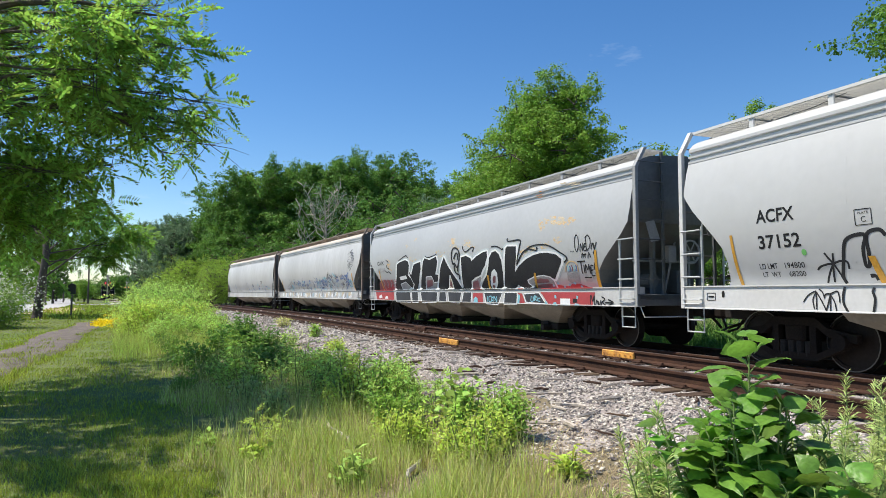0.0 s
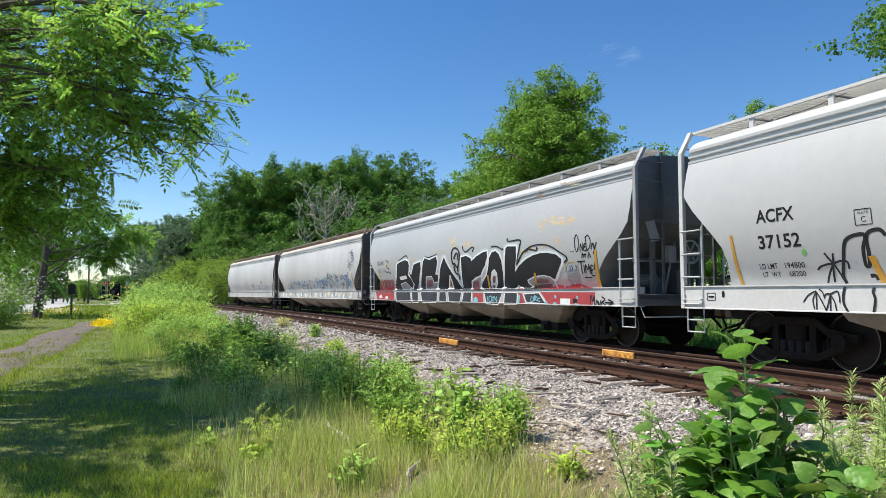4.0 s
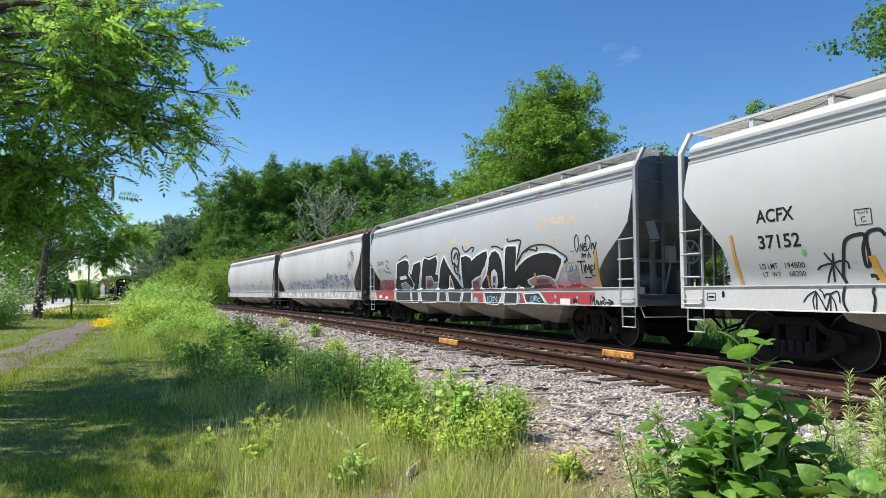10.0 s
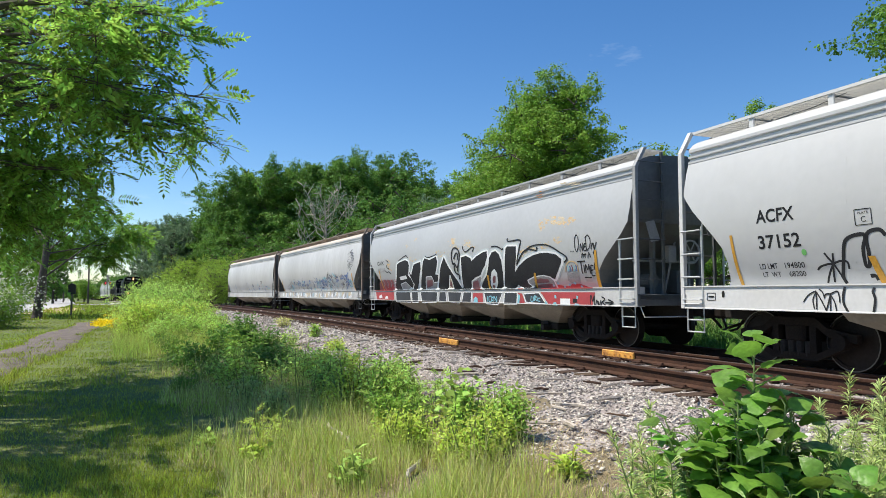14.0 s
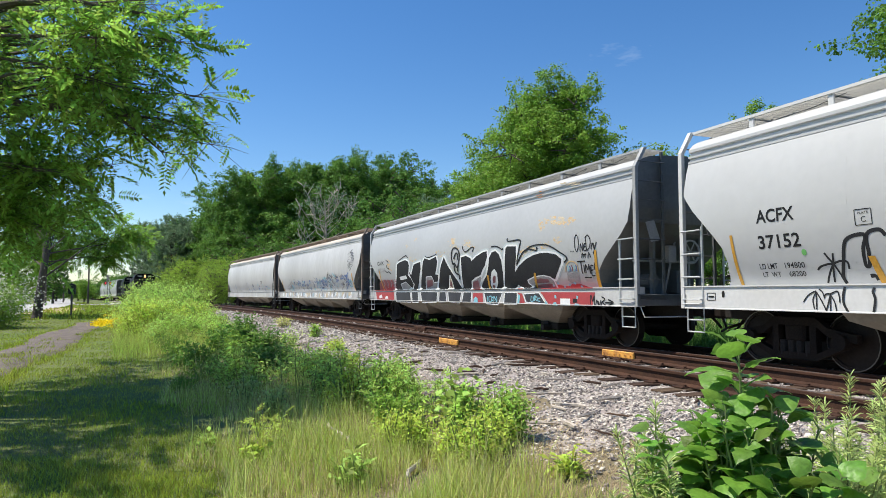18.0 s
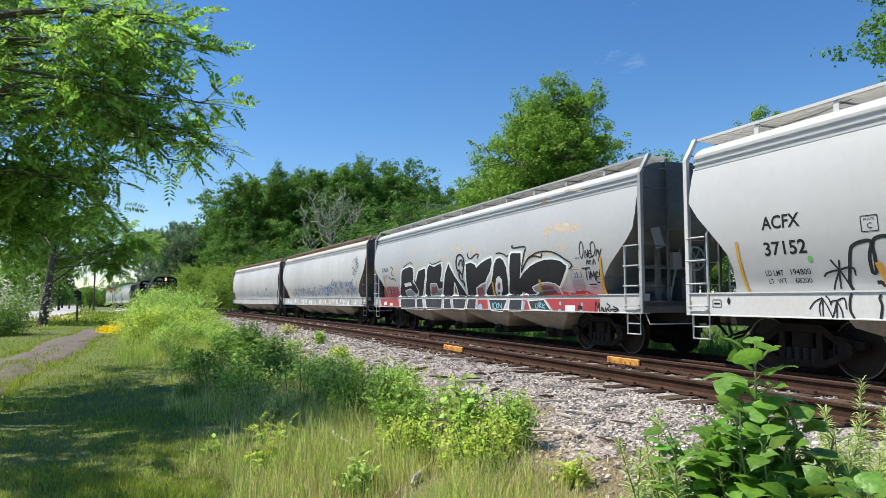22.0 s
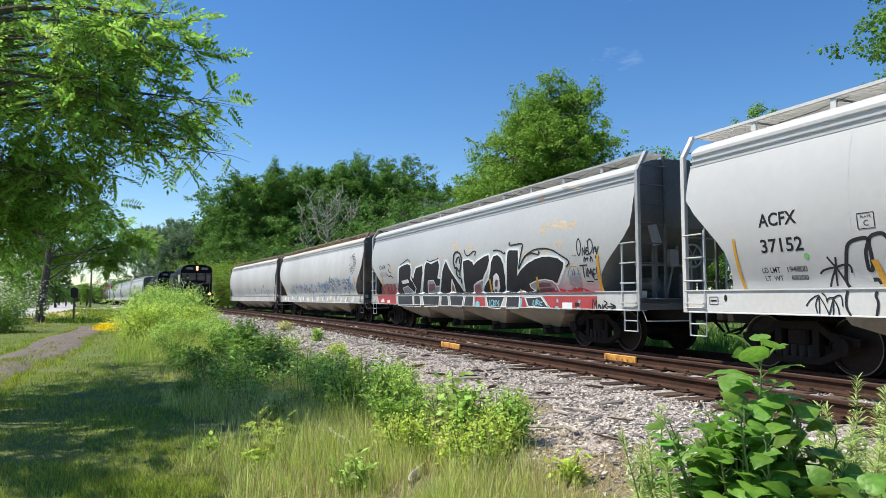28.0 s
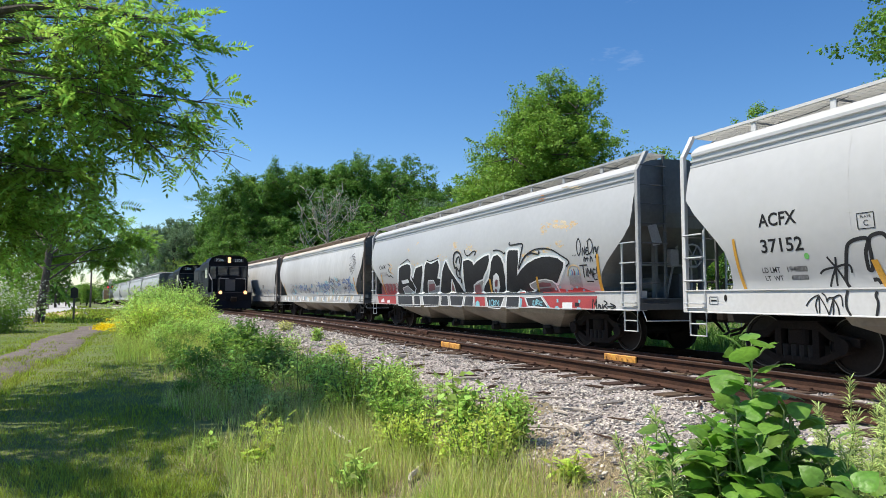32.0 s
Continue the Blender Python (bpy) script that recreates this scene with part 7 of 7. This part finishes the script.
def crossing_signal(x, y, turn, label):
    t = tagged(new("crossing_signal"), label, "signal", "crossing signals")
    t.location, t.rotation_euler = (x, y, float(ground_z(x, y))), (0, 0, turn)
    part("mast", Shape().tube([(0, 0, 0), (0, 0, 4.8)], 0.07, 10), M_ALU, t)
    part("foot", Shape().box(-0.25, -0.25, -0.1, 0.25, 0.25, 0.25, 0.03), M_ALU, t)
    for w in (0.75, -0.75):
        arm = Shape().box(-0.62, -0.10, -0.1, 0.62, -0.07, 0.1, 0.005)
        a = part("crossbuck_arm", arm, M_SILLGREY, t)
        a.location, a.rotation_euler = (0, 0, 4.3), (0, w, 0)
    part("lamp_arm", Shape().tube([(-0.75, 0, 3.40), (0.75, 0, 3.40)], 0.03, 8), M_ALU, t)
    for sx in (-1, 1):
        tgt = part("lamp_target", Shape().disc((sx * 0.55, -0.06, 3.40), 1, 0.0, 0.30, 0.03, 24), M_SIGNAL, t, "round black backboard")
        part("lamp", Shape().disc((sx * 0.55, -0.09, 3.40), 1, 0.0, 0.14, 0.04, 18), M_REDLAMP, tgt, "lit red lamp")
        part("hood", Shape().tube([(sx * 0.55, -0.08, 3.58), (sx * 0.55, -0.36, 3.60)], 0.05, 6), M_SIGNAL, tgt)
    return t


crossing_signal(-9.65, 122.3, 1.0, "crossing signal mast with two lit red lamps")
crossing_signal(-9.9, 178.0, 1.0, "far crossing signal mast with lit red lamps")


def utility_pole(x, y, h):
    t = tagged(new("utility_pole"), "weathered wooden utility pole with a crossarm", "pole", "utility poles")
    t.location = (x, y, float(ground_z(x, y)))
    part("pole", Shape().tube([(0, 0, -0.2), (0, 0, h)], [0.17, 0.11], 10), M_POLE, t)
    part("crossarm", Shape().box(-1.2, -0.06, h - 0.8, 1.2, 0.06, h - 0.65, 0.01), M_POLE, t)
    for k in (-1.0, -0.4, 0.4, 1.0):
        part("insulator", Shape().tube([(k, 0, h - 0.65), (k, 0, h - 0.45)], [0.05, 0.03], 8), M_GALV, t)


for x, y, h in ((-16.5, 110, 9.0), (-13.6, 134.5, 9.0), (-22.0, 170, 9.5)):
    utility_pole(x, y, h)


# ---- track details: sleepers, plates, joint bars, ballast and litter ----
sleeper = Shape().box(-1.30, -0.115, -0.345, 1.30, 0.115, -0.172, 0.012).mesh("sleeper", M_TIE)
plate = Shape().box(-0.19, -0.095, -0.172, 0.19, 0.095, -0.158, 0.003).box(-0.11, -0.06, -0.158, -0.08, -0.03, -0.135).box(0.08, 0.03, -0.158, 0.11, 0.06, -0.135).mesh("tie_plate", M_RAIL)
rs = np.random.default_rng(9)
for root, off, z, s0, count in ((main_track, MAIN, 0.0, 1.0, 165), (side_track, SIDING, SIDING_Z, 4.0, 125)):
    for k in range(count):
        s = s0 + 0.54 * k + rs.normal(0, 0.03)
        ob = part("sleeper", sleeper, None, root)
        ob.matrix_world = seat(s, off + rs.normal(0, 0.04), z + rs.normal(0, 0.006)) @ pose(0, 0, 0, 0, 0, rs.normal(0, 1.2))
        if k < 62:
            for w in (0.7525, -0.7525):
                ob = part("tie_plate", plate, None, root)
                ob.matrix_world = seat(s, off + w, z)


def joint_bar(s0, s1, off, mat, label):
    sh = Shape()
    m = (s0 + s1) / 2
    h = (s1 - s0) / 2
    for sx in (-1, 1):
        sh.box(sx * 0.015, -h, -0.15, sx * 0.062, h, -0.03, 0.012)
    t = tagged(new("joint_bar"), label, "rail joint", "rail joint bars")
    t.matrix_world = seat(m, off, 0.0)
    part("bar", sh, mat, t)
    for k in range(6):
        y = -h * 0.85 + 1.7 * h * k / 5
        part("bolt", Shape().tube([(-0.078, y, -0.09), (0.078, y, -0.09)], 0.013, 6), mat, t)


joint_bar(13.95, 15.0, MAIN + 0.7525, M_ORANGE, "orange painted joint bar bolted to the rusty rail")
joint_bar(9.85, 10.75, MAIN - 0.7525, M_ORANGE, "orange painted joint bar bolted to the rusty rail")
joint_bar(19.65, 20.55, MAIN - 0.7525, M_RAIL, "rusty red joint bar bolted to the rail")


def stones(name, n, keep, lo, hi, r0, r1, seed, label, lift=0.0):
    rng = np.random.default_rng(seed)
    r = r0 * (r1 / r0) ** rng.uniform(0, 1, n)
    a = np.radians(rng.uniform(-24 if lift else -4, 5 if lift else 66, n))
    x, y = r * np.sin(a), r * np.cos(a)
    ok = keep(x, y, rng)
    x, y, r = x[ok], y[ok], r[ok]
    n = len(x)
    cube = np.array([(i, j, k) for i in (-1, 1) for j in (-1, 1) for k in (-1, 1)], float) * 0.5
    sc = rng.uniform(lo, hi, n) * np.clip(r / 12, 1, 3)
    pts = cube[None] * (1 + rng.uniform(-0.45, 0.25, (n, 8, 3)))
    pts *= np.stack([sc * rng.uniform(0.8, 1.5, n), sc * rng.uniform(0.6, 1.1, n), sc * rng.uniform(0.4, 0.8, n)], -1)[:, None, :]
    t, u = rng.uniform(0, 6.283, n), rng.normal(0, 0.45, n)
    c, s, cu, su = np.cos(t), np.sin(t), np.cos(u), np.sin(u)
    px = pts[..., 0] * cu[:, None] + pts[..., 2] * su[:, None]
    pz = -pts[..., 0] * su[:, None] + pts[..., 2] * cu[:, None]
    v = np.stack([px * c[:, None] - pts[..., 1] * s[:, None] + x[:, None], px * s[:, None] + pts[..., 1] * c[:, None] + y[:, None],
                  pz + (ground_z(x, y) + sc * 0.12 + lift)[:, None]], -1).reshape(-1, 3)
    face = np.array([(0, 1, 3, 2), (4, 6, 7, 5), (0, 4, 5, 1), (2, 3, 7, 6), (0, 2, 6, 4), (1, 5, 7, 3)])
    f = (8 * np.arange(n)[:, None, None] + face[None]).reshape(-1, 4)
    return tagged(new(name, raw_mesh(name, v, f, M_STONE, True)), label, "ballast", kind="stuff")


def bed(x, y, rng):
    d = beside(x, y)
    edge = d + 0.45 * rough_noise(x, y, 1.1, 0.5) + 0.2 * rough_noise(x, y, 3.1, 1.5)
    between = (np.abs(d) < 1.35) & (rng.uniform(0, 1, len(x)) < 0.72)
    return (edge > np.where(y < 11, -3.0, -3.45) - 0.9 * rng.uniform(0, 1, len(x)) ** 3) & (d < 5.2) & ~between


stones("ballast", 150000, bed, 0.016, 0.040, 3.2, 48, 51, "loose grey crushed stone ballast")


def scrap(x, y, length, turn, thick, label, name="wood_scrap", mat=None):
    rng = np.random.default_rng(int(abs(x * 1000 + y * 77)))
    pts = [Vector((length * (k / 4 - 0.5), rng.normal(0, thick * 0.5), thick * 0.5 + rng.uniform(0, thick * 0.4))) for k in range(5)]
    sh = Shape().tube(pts, [thick * 0.35, thick * 0.6, thick * 0.55, thick * 0.5, thick * 0.2], 5)
    ob = tagged(part(name, sh, mat or M_DEADWOOD), label, "debris", "wood scraps")
    ob.matrix_world = pose(x, y, float(ground_z(x, y)) + 0.02, 0, 0, turn)


for x, y, l, t, w in ((5.1, 10.2, 0.7, 35, 0.035), (4.35, 7.4, 0.55, -20, 0.030), (4.9, 8.1, 0.6, 5, 0.025), (3.9, 8.6, 0.5, 60, 0.025), (4.6, 6.5, 0.45, 15, 0.030), (3.55, 6.2, 0.4, -40, 0.025),
                      (5.3, 12.5, 0.6, 10, 0.025), (3.7, 5.9, 0.35, 80, 0.04), (4.2, 9.6, 0.5, -10, 0.04), (5.2, 7.3, 0.5, 25, 0.025), (4.4, 13.4, 0.6, 50, 0.030), (3.3, 7.4, 0.4, 0, 0.025)):
    scrap(x, y, l, t, w, "bleached splintered piece of wood on the ballast")
rt = np.random.default_rng(88)
for k in range(46):
    sx_, sy_ = on_line(rt.uniform(4, 17), MAIN + rt.uniform(1.3, 3.2))[0].xy
    scrap(sx_, sy_, rt.uniform(0.18, 0.5), rt.uniform(0, 180), rt.uniform(0.018, 0.04), "dark splinter of sleeper wood on the ballast" if k % 3 else "bleached splinter of wood on the ballast", "wood_scrap", M_TIE if k % 3 else M_DEADWOOD)
scrap(1.62, 7.1, 1.7, 92, 0.05, "long bleached stick lying in the grass")
scrap(1.9, 5.4, 0.7, 60, 0.035, "bleached stick lying in the grass")
strip("soil_patch", [(-9.3 - 0.02 * k, 57 + k) for k in range(0, 26)], 3.4, M_SAND, 0.03, "bare tan dry soil beside the road", "soil")


WIND = [(thing, 1.9, 2.2) for thing in [front_sapling]] + [(w, 2.4, 2.0) for w in weeds]


def sway(thing, degrees, period, seed):
    """A thing or limb rocks in the breeze about its foot."""
    rng = np.random.default_rng(seed)
    a, b, c, d = rng.uniform(0, 6.283, 4)
    home = thing.matrix_basis.copy()
    rows = []
    for k in range(65):
        t = 0.5 * k
        u = math.sin(6.283 * t / period + a) + 0.6 * math.sin(6.283 * t / (period * 2.7) + b)
        v = math.sin(6.283 * t / (period * 1.3) + c) + 0.6 * math.sin(6.283 * t / (period * 3.1) + d)
        rows.append((t, home @ pose(0, 0, 0, degrees * 0.6 * u, degrees * 0.6 * v, 0)))
    walk(thing, rows)


motions()
